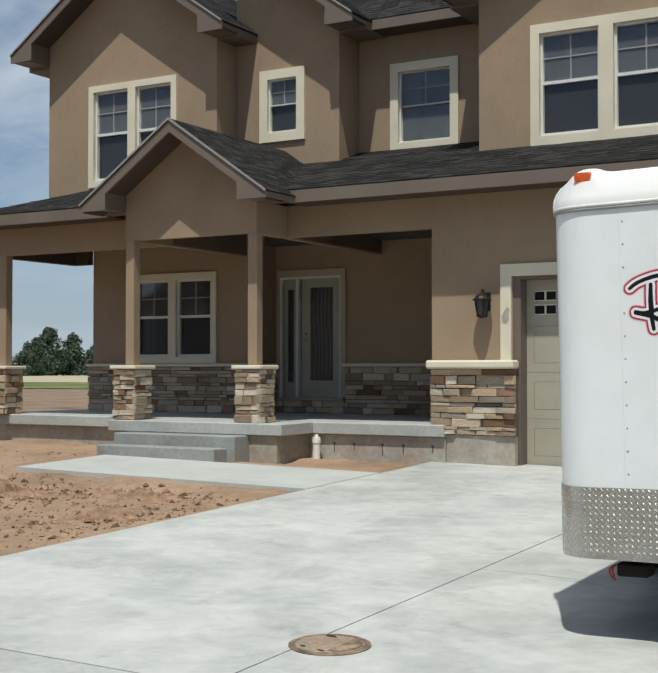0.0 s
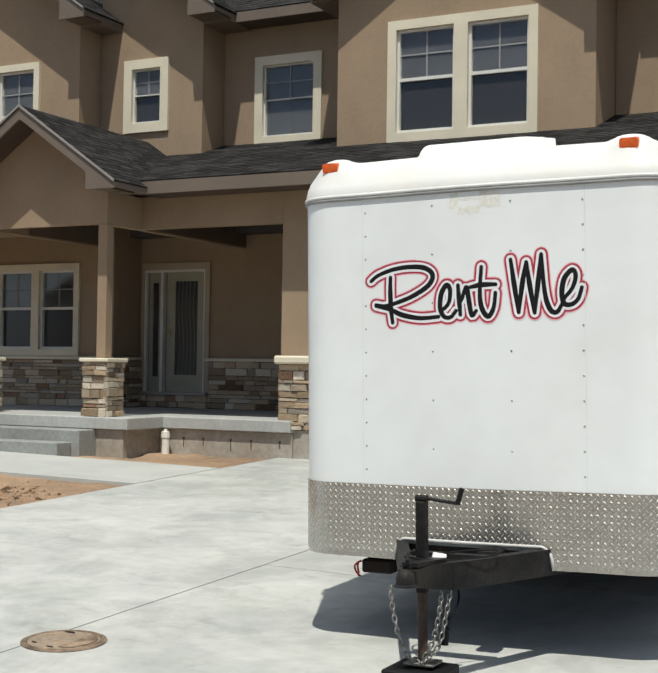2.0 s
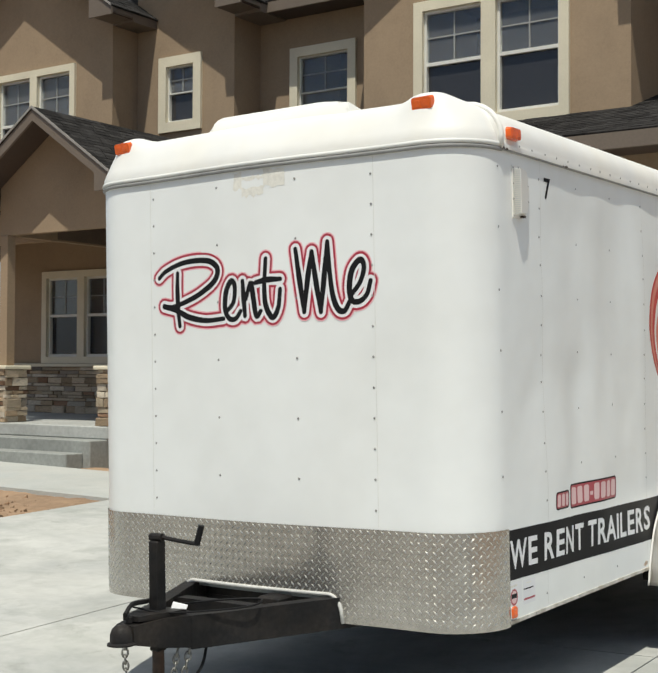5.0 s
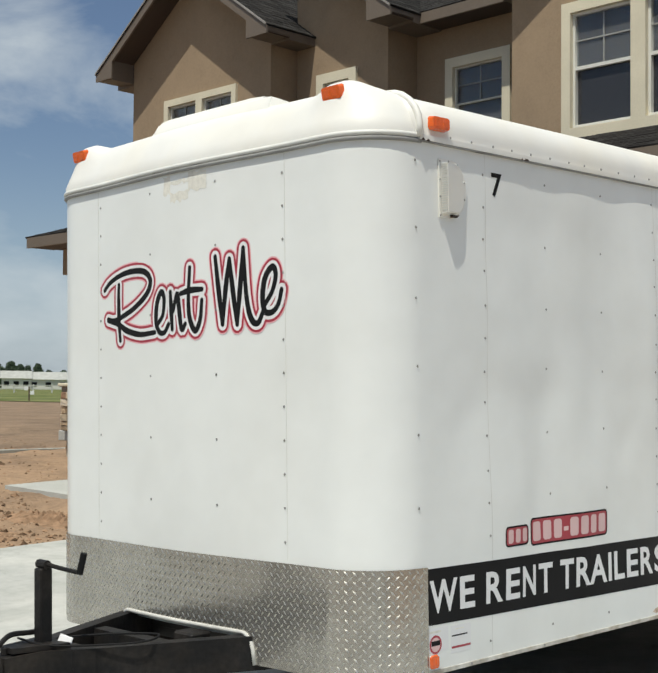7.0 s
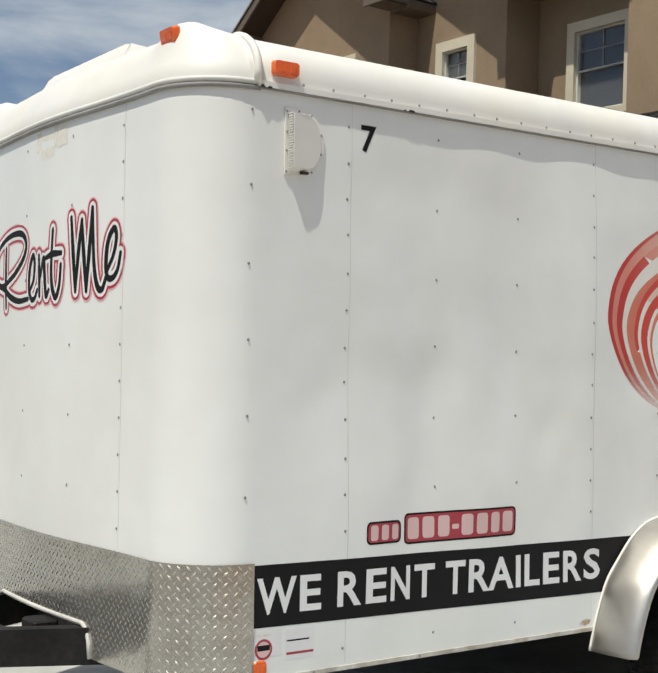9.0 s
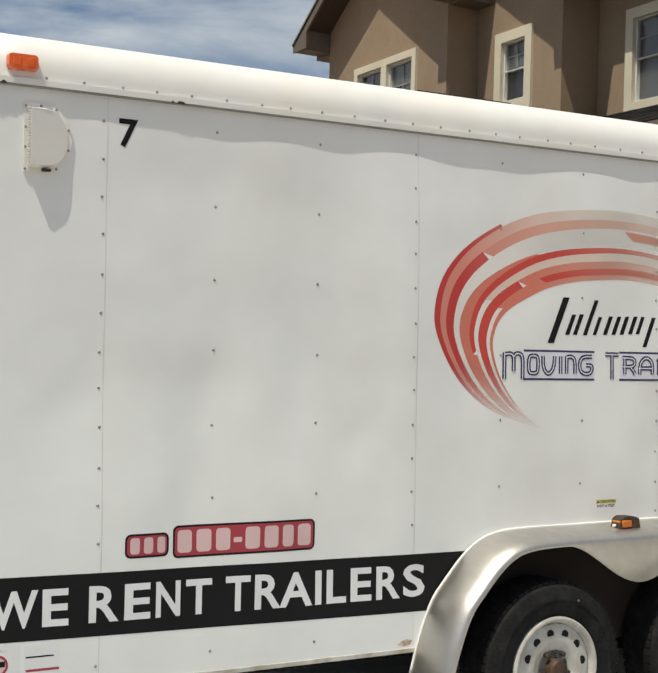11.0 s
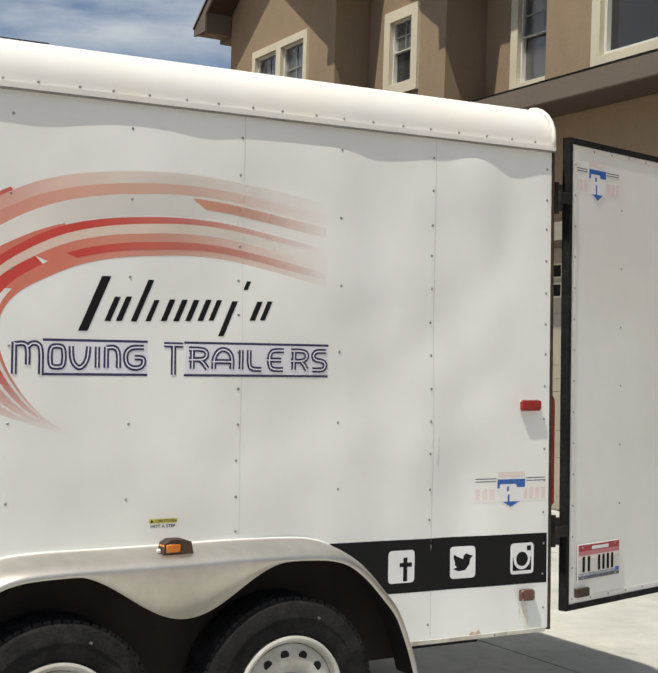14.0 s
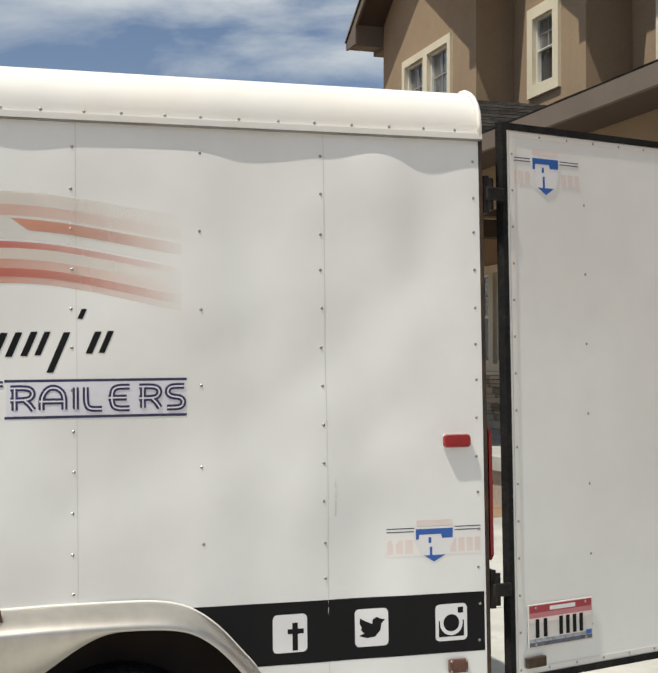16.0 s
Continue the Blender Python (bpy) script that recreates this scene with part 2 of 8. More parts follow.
DOOR_PAINT = material("olive_door_paint", (0.34, 0.32, 0.24), 0.5, scale=3, vary=0.05, fine=30)
DOOR_CASING = material("tan_casing", (0.40, 0.33, 0.24), 0.7, scale=2, vary=0.06, fine=50)
GARAGE_PAINT = material("tan_garage_paint", (0.37, 0.335, 0.26), 0.55, scale=2, vary=0.05, fine=60, bump=0.12, bump_scale=90)
IRON = material("dark_bronze", (0.03, 0.022, 0.018), 0.5, 0.6, scale=20, vary=0.3)
BRASS = material("brass", (0.6, 0.45, 0.2), 0.3, 1.0, scale=30, vary=0.1)
PVC = material("white_pvc", (0.78, 0.75, 0.68), 0.4, scale=8, vary=0.06)
SAND = material("sandy_lid", (0.28, 0.22, 0.155), 0.95, scale=5, vary=0.25, fine=40, bump=0.5, bump_scale=30, tint=(0.24, 0.17, 0.115))
RUST = material("rusty_cover", (0.15, 0.105, 0.075), 0.85, 0.2, scale=6, vary=0.35, fine=60, bump=0.5, bump_scale=50, tint=(0.33, 0.24, 0.16))
TIE = material("rusty_tie", (0.10, 0.07, 0.05), 0.9, scale=20, vary=0.3)
STONES = [
    material("stone_buff", (0.47, 0.385, 0.28), 0.9, scale=7, vary=0.22, fine=60, bump=0.6, bump_scale=26, random_piece=0.22, spec=0.2),
    material("stone_tan", (0.40, 0.30, 0.20), 0.9, scale=7, vary=0.25, fine=60, bump=0.6, bump_scale=26, random_piece=0.25, spec=0.2),
    material("stone_rust", (0.27, 0.165, 0.105), 0.9, scale=7, vary=0.25, fine=60, bump=0.6, bump_scale=26, random_piece=0.3, spec=0.2),
    material("stone_grey", (0.26, 0.225, 0.185), 0.9, scale=7, vary=0.25, fine=60, bump=0.6, bump_scale=26, random_piece=0.3, spec=0.2),
    material("stone_pale", (0.56, 0.49, 0.39), 0.9, scale=7, vary=0.18, fine=60, bump=0.6, bump_scale=26, random_piece=0.15, spec=0.2),
]
MORTAR = material("mortar_shadow", (0.11, 0.085, 0.062), 0.95, scale=10, vary=0.2, bump=0.4, bump_scale=40)
PAINT = material("white_trailer_paint", (0.825, 0.838, 0.825), 0.30, scale=0.8, vary=0.025, fine=7, bump=0.03, bump_scale=5, tint=(0.79, 0.797, 0.775))
CAP_WHITE = material("white_fibreglass", (0.765, 0.758, 0.732), 0.5, scale=1.5, vary=0.03, fine=8, tint=(0.79, 0.765, 0.70))
SEAM = material("panel_seam", (0.70, 0.70, 0.67), 0.5, scale=4, vary=0.1)
DIAMOND = material("diamond_plate", (0.465, 0.447, 0.412), 0.20, 0.76, scale=2.5, vary=0.12, fine=40, bump=0.22, bump_scale=6)
LUG = material("bright_lug", (0.65, 0.63, 0.585), 0.42, 1.0, scale=20, vary=0.1)
ALUMINIUM = material("dull_aluminium", (0.59, 0.565, 0.525), 0.44, 1.0, scale=1.5, vary=0.06, fine=12, stretch=(1, 2, 2), tint=(0.53, 0.505, 0.465))
RAIL_DIRT = material("dirty_rail", (0.60, 0.58, 0.53), 0.6, scale=7, vary=0.15, fine=40, tint=(0.40, 0.35, 0.28))
RUST_STAIN = material("rust_stain", (0.50, 0.37, 0.27), 0.7, scale=30, vary=0.25, fine=120, tint=(0.66, 0.60, 0.52))
YELLOW_STAIN = material("run_stain", (0.74, 0.70, 0.59), 0.5, scale=25, vary=0.08, fine=90)
STEEL_RIVET = material("rivet_steel", (0.33, 0.32, 0.31), 0.4, 0.8, scale=40, vary=0.2)
BLACK_STEEL = material("black_frame_paint", (0.014, 0.0135, 0.014), 0.55, 0.1, scale=5, vary=0.3, fine=50, bump=0.15, bump_scale=40, tint=(0.026, 0.022, 0.019), spec=0.2)
BROWN_STEEL = material("rusty_black_steel", (0.045, 0.032, 0.025), 0.65, 0.3, scale=6, vary=0.3, fine=50, bump=0.2, bump_scale=50, tint=(0.09, 0.05, 0.03))
GALV = material("galvanised_steel", (0.25, 0.245, 0.225), 0.45, 0.9, scale=30, vary=0.25)
TYRE = material("tyre_rubber", (0.014, 0.014, 0.015), 0.85, scale=12, vary=0.3, fine=80, bump=0.3, bump_scale=90, tint=(0.022, 0.021, 0.020), spec=0.15)
RIM = material("white_rim", (0.53, 0.515, 0.48), 0.45, 0.0, scale=6, vary=0.1, fine=50, tint=(0.40, 0.37, 0.32))
# near-black brown; in the wheel wells the depth of shade is in this colour
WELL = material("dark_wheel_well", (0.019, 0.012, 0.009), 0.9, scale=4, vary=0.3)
VINYL_BLACK = material("black_vinyl", (0.011, 0.011, 0.012), 0.6, scale=3, vary=0.15, spec=0.15)
VINYL_WHITE = material("white_print", (0.79, 0.79, 0.80), 0.5, scale=6, vary=0.04, spec=0.3)
VINYL_RED = material("red_print", (0.38, 0.040, 0.060), 0.4, scale=6, vary=0.06)
NOSE_RED = material("crimson_print", (0.37, 0.026, 0.050), 0.4, scale=6, vary=0.06)
VINYL_PINK = material("pink_print", (0.72, 0.50, 0.50), 0.4, scale=6, vary=0.05)
PINK_HALO = material("pale_pink_print", (0.80, 0.47, 0.50), 0.4, scale=6, vary=0.05)
VINYL_NAVY = material("navy_print", (0.035, 0.035, 0.10), 0.4, scale=6, vary=0.06)
VINYL_LILAC = material("lilac_print", (0.74, 0.74, 0.81), 0.4, scale=6, vary=0.05)
VINYL_BLUE = material("blue_print", (0.03, 0.12, 0.42), 0.4, scale=6, vary=0.06)
VINYL_YELLOW = material("yellow_print", (0.62, 0.58, 0.12), 0.5, scale=6, vary=0.06)
FADED_PINK = material("faded_pink_print", (0.78, 0.68, 0.65), 0.4, scale=9, vary=0.06)
BADGE_WHITE = material("badge_film", (0.82, 0.81, 0.79), 0.35, scale=9, vary=0.02)
# grey for the shadow lines modelled under the roof rail and nose moulding
SHADE_GREY = material("grey_shade_line", (0.27, 0.27, 0.265), 0.7, scale=8, vary=0.15)
PLATE_WHITE = material("plate_white", (0.66, 0.64, 0.62), 0.4, scale=12, vary=0.06)
PLATE_ROSE = material("plate_rose", (0.52, 0.20, 0.22), 0.4, scale=12, vary=0.08)
PLATE_SLATE = material("plate_slate", (0.09, 0.10, 0.13), 0.4, scale=40, vary=0.5)
PLATE_MIST = material("plate_mist", (0.34, 0.37, 0.42), 0.4, scale=60, vary=0.5)
TRIM_GREY = material("dull_white_edging", (0.56, 0.55, 0.52), 0.6, scale=7, vary=0.12, fine=50)
GHOST = material("old_sticker_residue", (0.73, 0.71, 0.645), 0.6, scale=9, vary=0.12, fine=60)
AMBER = lens_material("amber_lens", (0.82, 0.125, 0.010))
FENDER_AMBER = lens_material("orange_lens", (0.62, 0.17, 0.012))
RED_LENS = lens_material("red_lens", (0.30, 0.005, 0.008))
BROWN_LENS = lens_material("brown_lens", (0.12, 0.04, 0.025))
CAR_RED = material("red_car_paint", (0.45, 0.03, 0.025), 0.3, scale=3, vary=0.05)


# ---- mesh helpers ----
def part(name, bm, mat, parent=None, label="", smooth=False, kind=""):
    """Links a bmesh as one mesh object, under parent if given."""
    me = bpy.data.meshes.new(name)
    bmesh.ops.recalc_face_normals(bm, faces=bm.faces[:])
    bm.to_mesh(me)
    bm.free()
    me.materials.append(mat)
    if smooth:
        me.shade_smooth() if smooth is True else me.set_sharp_from_angle(angle=radians(smooth))
    ob = new(name, me)
    if parent:
        ob.parent = parent
    return tagged(ob, label, kind=kind)


def pyd(name, verts, faces, mat, parent=None, label="", smooth=False, kind=""):
    me = bpy.data.meshes.new(name)
    me.from_pydata(verts, [], faces)
    me.update()
    me.materials.append(mat)
    if smooth:
        me.shade_smooth()
    ob = new(name, me)
    if parent:
        ob.parent = parent
    return tagged(ob, label, kind=kind)


def thing(name, label, category, m=None, group=""):
    ob = new(name)
    ob.empty_display_size = 0.2
    if m is not None:
        ob.matrix_world = m
    return tagged(ob, label, category, group)


def box(bm, x0, x1, y0, y1, z0, z1, bevel=0.0, m=None):
    r = bmesh.ops.create_cube(bm, size=1)
    vs = r["verts"]
    for v in vs:
        v.co = Vector((x0 + (v.co.x + 0.5) * (x1 - x0), y0 + (v.co.y + 0.5) * (y1 - y0), z0 + (v.co.z + 0.5) * (z1 - z0)))
    if m is not None:
        bmesh.ops.transform(bm, matrix=m, verts=vs)
    if bevel:
        es = list({e for v in vs for e in v.link_edges})
        bmesh.ops.bevel(bm, geom=es, offset=bevel, segments=1, affect="EDGES")
    return bm


def boxed(name, b, mat, parent=None, label="", bevel=0.0, m=None, kind=""):
    bm = bmesh.new()
    box(bm, *b, bevel=bevel, m=m)
    return part(name, bm, mat, parent, label, kind=kind)


def prism(bm, pts, axis, a, b):
    """Extrudes a polygon along an axis from a to b; pts are the two other coordinates, in order."""
    def at(p, c):
        return {"x": (c, p[0], p[1]), "y": (p[0], c, p[1]), "z": (p[0], p[1], c)}[axis]
    lo, hi = [bm.verts.new(at(p, a)) for p in pts], [bm.verts.new(at(p, b)) for p in pts]
    bm.faces.new(lo)
    bm.faces.new(hi[::-1])
    for i in range(len(pts)):
        j = (i + 1) % len(pts)
        bm.faces.new((lo[j], lo[i], hi[i], hi[j]))
    return bm


def slab(bm, quad, thick):
    """A plate of some thickness under a flat polygon."""
    q = [Vector(p) for p in quad]
    nrm = (q[1] - q[0]).cross(q[-1] - q[0]).normalized()
    if nrm.z < 0:
        nrm = -nrm
    up, lo = [bm.verts.new(p) for p in q], [bm.verts.new(p - nrm * thick) for p in q]
    bm.faces.new(up)
    bm.faces.new(lo[::-1])
    for i in range(len(q)):
        j = (i + 1) % len(q)
        bm.faces.new((up[j], up[i], lo[i], lo[j]))
    return bm


def smooth_path(pts, per=6):
    """Catmull-Rom through the points."""
    p = [Vector(q) for q in pts]
    p = [2 * p[0] - p[1]] + p + [2 * p[-1] - p[-2]]
    out = []
    for i in range(1, len(p) - 2):
        for k in range(per):
            t = k / per
            a, b, c, d = p[i - 1], p[i], p[i + 1], p[i + 2]
            out.append(0.5 * (2 * b + (c - a) * t + (2 * a - 5 * b + 4 * c - d) * t * t + (3 * b - a - 3 * c + d) * t ** 3))
    return out + [p[-2]]


def tube(bm, pts, r, n=8, closed=False):
    pts = [Vector(p) for p in pts]
    rings = []
    side = None
    for i, p in enumerate(pts):
        a = pts[(i - 1) % len(pts)] if closed or i else p
        b = pts[(i + 1) % len(pts)] if closed or i < len(pts) - 1 else p
        d = (b - a).normalized()
        side = (side - d * side.dot(d)).normalized() if side else d.orthogonal().normalized()
        up = d.cross(side)
        rings.append([bm.verts.new(p + r * (side * math.cos(2 * math.pi * k / n) + up * math.sin(2 * math.pi * k / n))) for k in range(n)])
    for i in range(len(rings) - (0 if closed else 1)):
        a, b = rings[i], rings[(i + 1) % len(rings)]
        for k in range(n):
            bm.faces.new((a[k], a[(k + 1) % n], b[(k + 1) % n], b[k]))
    if not closed:
        bm.faces.new(rings[0][::-1])
        bm.faces.new(rings[-1])
    return bm


def lathe(bm, profile, n=48, m=None):
    """Turns a profile of (radius, height) about the z axis."""
    rings, made = [], []
    for r, h in profile:
        ring = [bm.verts.new((r * math.cos(2 * math.pi * k / n), r * math.sin(2 * math.pi * k / n), h)) for k in range(n)]
        rings.append(ring)
        made += ring
    for a, b in zip(rings, rings[1:]):
        for k in range(n):
            bm.faces.new((a[k], a[(k + 1) % n], b[(k + 1) % n], b[k]))
    bm.faces.new(rings[0][::-1])
    bm.faces.new(rings[-1])
    if m is not None:
        bmesh.ops.transform(bm, matrix=m, verts=made)
    return bm


def holed_wall(bm, x0, x1, z0, z1, y, thick, holes=(), axis="y"):
    """An upright wall with real openings; its front lies at y, its back thick behind."""
    xs = sorted({x0, x1, *[c for h in holes for c in h[:2]]})
    zs = sorted({z0, z1, *[c for h in holes for c in h[2:]]})
    solid = {}
    for i in range(len(xs) - 1):
        for k in range(len(zs) - 1):
            cx, cz = (xs[i] + xs[i + 1]) / 2, (zs[k] + zs[k + 1]) / 2
            solid[i, k] = not any(h[0] < cx < h[1] and h[2] < cz < h[3] for h in holes)
    verts = {}

    def v(i, k, back):
        if (i, k, back) not in verts:
            d = y + thick * back
            verts[i, k, back] = bm.verts.new((xs[i], d, zs[k]) if axis == "y" else (d, xs[i], zs[k]))
        return verts[i, k, back]

    for (i, k), s in solid.items():
        if not s:
            continue
        bm.faces.new((v(i, k, 0), v(i + 1, k, 0), v(i + 1, k + 1, 0), v(i, k + 1, 0)))
        bm.faces.new((v(i, k + 1, 1), v(i + 1, k + 1, 1), v(i + 1, k, 1), v(i, k, 1)))
        for di, dk, a, b in ((-1, 0, (i, k), (i, k + 1)), (1, 0, (i + 1, k), (i + 1, k + 1)), (0, -1, (i, k), (i + 1, k)), (0, 1, (i, k + 1), (i + 1, k + 1))):
            if not solid.get((i + di, k + dk), False):
                bm.faces.new((v(*a, 0), v(*b, 0), v(*b, 1), v(*a, 1)))
    return bm


def text_mesh(body, bold=0.0):
    """The vertices and faces of a word in the built-in font, flat, scaled to a unit box."""
    cu = bpy.data.curves.new("word", "FONT")
    cu.body, cu.size, cu.offset, cu.resolution_u = body, 1.0, bold, 3
    ob = new("word", cu)
    me = bpy.data.meshes.new_from_object(ob.evaluated_get(bpy.context.evaluated_depsgraph_get()))
    vs, fs = [v.co.copy() for v in me.vertices], [tuple(f.vertices) for f in me.polygons]
    bpy.data.objects.remove(ob)
    bpy.data.curves.remove(cu)
    bpy.data.meshes.remove(me)
    lo = [min(v[i] for v in vs) for i in range(2)]
    hi = [max(v[i] for v in vs) for i in range(2)]
    return [((v.x - lo[0]) / (hi[0] - lo[0]), (v.y - lo[1]) / (hi[1] - lo[1])) for v in vs], fs


# ---- ground ----
def grade(x, y):
    """Height of the graded surface: it rises to the house, with a shallow valley where the trailer stands."""
    cx, cy = max(-14.0, min(3.0, x)), max(-6.0, min(9.0, y))
    return -0.086 + 0.0307 * cy + (-0.0166 * cx if cx < -2.5 else 0.0415 + 0.025 * (cx + 2.5))


def dirt_height(x, y):
    path_edge = 0.035 if -11.6 < x < -6.8 and 4.5 < y < 7.2 else 0.0
    near = max(0.0, min(1.0, (40 - math.hypot(x + 10, y - 5)) / 20))
    z = grade(x, y) - 0.07 + max(path_edge, 0.045 * math.exp(-max(0.0, -6.85 - x) / 0.5))
    n = noise.noise(Vector((x * 0.7, y * 0.7, 1.0))) * 0.045 + noise.noise(Vector((x * 2.3, y * 2.3, 5.0))) * 0.028 + noise.noise(Vector((x * 6.5, y * 4.5, 9.0))) * 0.022 + noise.noise(Vector((x * 2.0 + y, y * 9.0, 3.0))) * 0.014
    return z + near * (n + 0.01)


def ground_sheet():
    xs = [-3000, -1200, -500, -250, -140, -90, -65, -50, -40, -33] + [-28 + 0.11 * i for i in range(194)] + [-6.2, -4, -2.5, 0, 2, 3, 6, 12, 25, 60, 200, 800, 3000]
    ys = [-3000, -800, -200, -60, -25, -12, -8] + [-5 + 0.11 * i for i in range(173)] + [16, 20, 27, 35, 50, 80, 140, 260, 600, 3000]
    verts = []
    for y in ys:
        for x in xs:
            z = dirt_height(x, y)
            if -6.78 < x < 4.2 or (y < -0.9 and x > -14.7) or (y < -1.6 and x > -27):
                z = grade(x, y) - 0.16
            if -11.0 < x < -6.7 and 5.12 < y < 6.62:
                z = grade(x, y) - 0.09
            if x > -15.3 and y > 7.9:
                z = min(z, grade(x, y) - 0.03)
            verts.append((x, y, z))
    w = len(xs)
    faces = [(j * w + i, j * w + i + 1, (j + 1) * w + i + 1, (j + 1) * w + i) for j in range(len(ys) - 1) for i in range(w - 1)]
    return tagged(pyd("ground", verts, faces, DIRT, smooth=True), "bare reddish-brown graded dirt of a building lot", "ground", kind="structure")


ground_sheet()


def graded_plate(bm, x0, x1, y0, y1, top=0.0, thick=0.1, step=0.6):
    """A concrete plate that follows the grade."""
    nx, ny = max(1, round((x1 - x0) / step)), max(1, round((y1 - y0) / step))
    xs = sorted({x0 + (x1 - x0) * i / nx for i in range(nx + 1)} | ({-2.5} if x0 < -2.5 < x1 else set()))
    ys = [y0 + (y1 - y0) * j / ny for j in range(ny + 1)]
    g = [[bm.verts.new((x, y, grade(x, y) + top)) for x in xs] for y in ys]
    low = {}
    for row in g:
        for v in row:
            low[v] = bm.verts.new(v.co - Vector((0, 0, thick)))
    for j in range(len(ys) - 1):
        for i in range(len(xs) - 1):
            bm.faces.new((g[j][i], g[j][i + 1], g[j + 1][i + 1], g[j + 1][i]))
    rim = [g[0][i] for i in range(len(xs))] + [g[j][-1] for j in range(1, len(ys))] + [g[-1][i] for i in range(len(xs) - 2, -1, -1)] + [g[j][0] for j in range(len(ys) - 2, 0, -1)]
    for a, b in zip(rim, rim[1:] + rim[:1]):
        bm.faces.new((a, low[a], low[b], b))
    return bm


driveway = boxed("driveway", (-6.70, 3.4, -1.6, 8.3, -0.34, -0.30), CONCRETE_GREY, label="light broom-finished concrete driveway with sawn joints", kind="structure")
driveway["category"] = "driveway"
for (x0, x1, y0, y1) in ((-6.8, -3.356, -1.64, 8.52), (-3.344, 0.05, -1.64, 1.79), (-3.344, 0.05, 1.80, 5.1), (-3.344, 0.05, 5.11, 8.52), (0.06, 3.5, -1.64, 1.79), (0.06, 3.5, 1.80, 5.1), (0.06, 3.5, 5.11, 8.52)):
    bm = bmesh.new()
    graded_plate(bm, x0, x1, y0, y1)
    part("slab", bm, CONCRETE, driveway)
bm = bmesh.new()
graded_plate(bm, -6.79, 3.49, -1.63, 8.51, top=-0.014, thick=0.05)
part("joint_filler", bm, CONCRETE_GREY, driveway)
for k, (x0, x1) in enumerate(((-14.8, -3.356), (-3.344, 3.5))):
    bm = bmesh.new()
    graded_plate(bm, x0, x1, -3.1, -1.655, step=1.2)
    tagged(part("apron", bm, CONCRETE_GREY), "grey concrete apron and gutter along the street", "apron", kind="structure")
bm = bmesh.new()
graded_plate(bm, -50, 60, -14, -3.12, top=-0.02, thick=0.2, step=3)
graded_plate(bm, -50, -27.5, -3.119, -1.5, top=0.05, thick=0.2, step=3)
tagged(part("road", bm, ASPHALT), "pale dusty worn asphalt street", "road", kind="structure")
bm = bmesh.new()
graded_plate(bm, -14.8, -6.82, -1.64, -0.9, thick=0.1, top=0.0, step=1.0)
tagged(part("pavement", bm, CONCRETE_GREY), "narrow concrete pavement beside the dirt lot", "pavement", kind="structure")
bm = bmesh.new()
graded_plate(bm, -11.12, -6.8012, 5.0, 6.72, top=0.006, thick=0.11)
tagged(part("garden_path", bm, FRESH_CONCRETE), "fresh concrete path from driveway to porch steps", "path", kind="structure")



def far_field(name, pieces, lift, mat, label):
    """Level pieces of a field; each keeps to one slope of the grade."""
    verts, faces = [], []
    for corners in pieces:
        faces.append(tuple(range(len(verts), len(verts) + len(corners))))
        verts += [(x, y, grade(x, y) - 0.07 + lift) for x, y in corners]
    pyd(name, verts, faces, mat, label=label, kind="structure")["category"] = "field"


far_field("dry_field", [((-40, 75), (-40, 900), (-1400, 900), (-1400, 9.5), (-300, 9.5), (-110, 60))], 0.015, DRY, "pale dry field in the distance")
far_field("grass_field", [((-46, 48), (-46, 74), (-95, 74.5), (-330, 235), (-600, 235), (-600, 9), (-46, 9), (-46, 10), (-90, 36), (-75, 41)),
                          ((-46, -6), (-46, 9), (-600, 9), (-600, -6)), ((-46, -80), (-46, -6), (-600, -6), (-600, -80))], 0.035, GRASS, "flat green farm field beyond the lot")
boxed("edging", (-16.40, -16.32, 5.2, 15.0, 0.20, 0.40), CONCRETE, label="narrow pale concrete edging across the dirt lot", bevel=0.01, kind="structure")["category"] = "kerb"

# clods and stones in the dirt
rnd = random.Random(5)


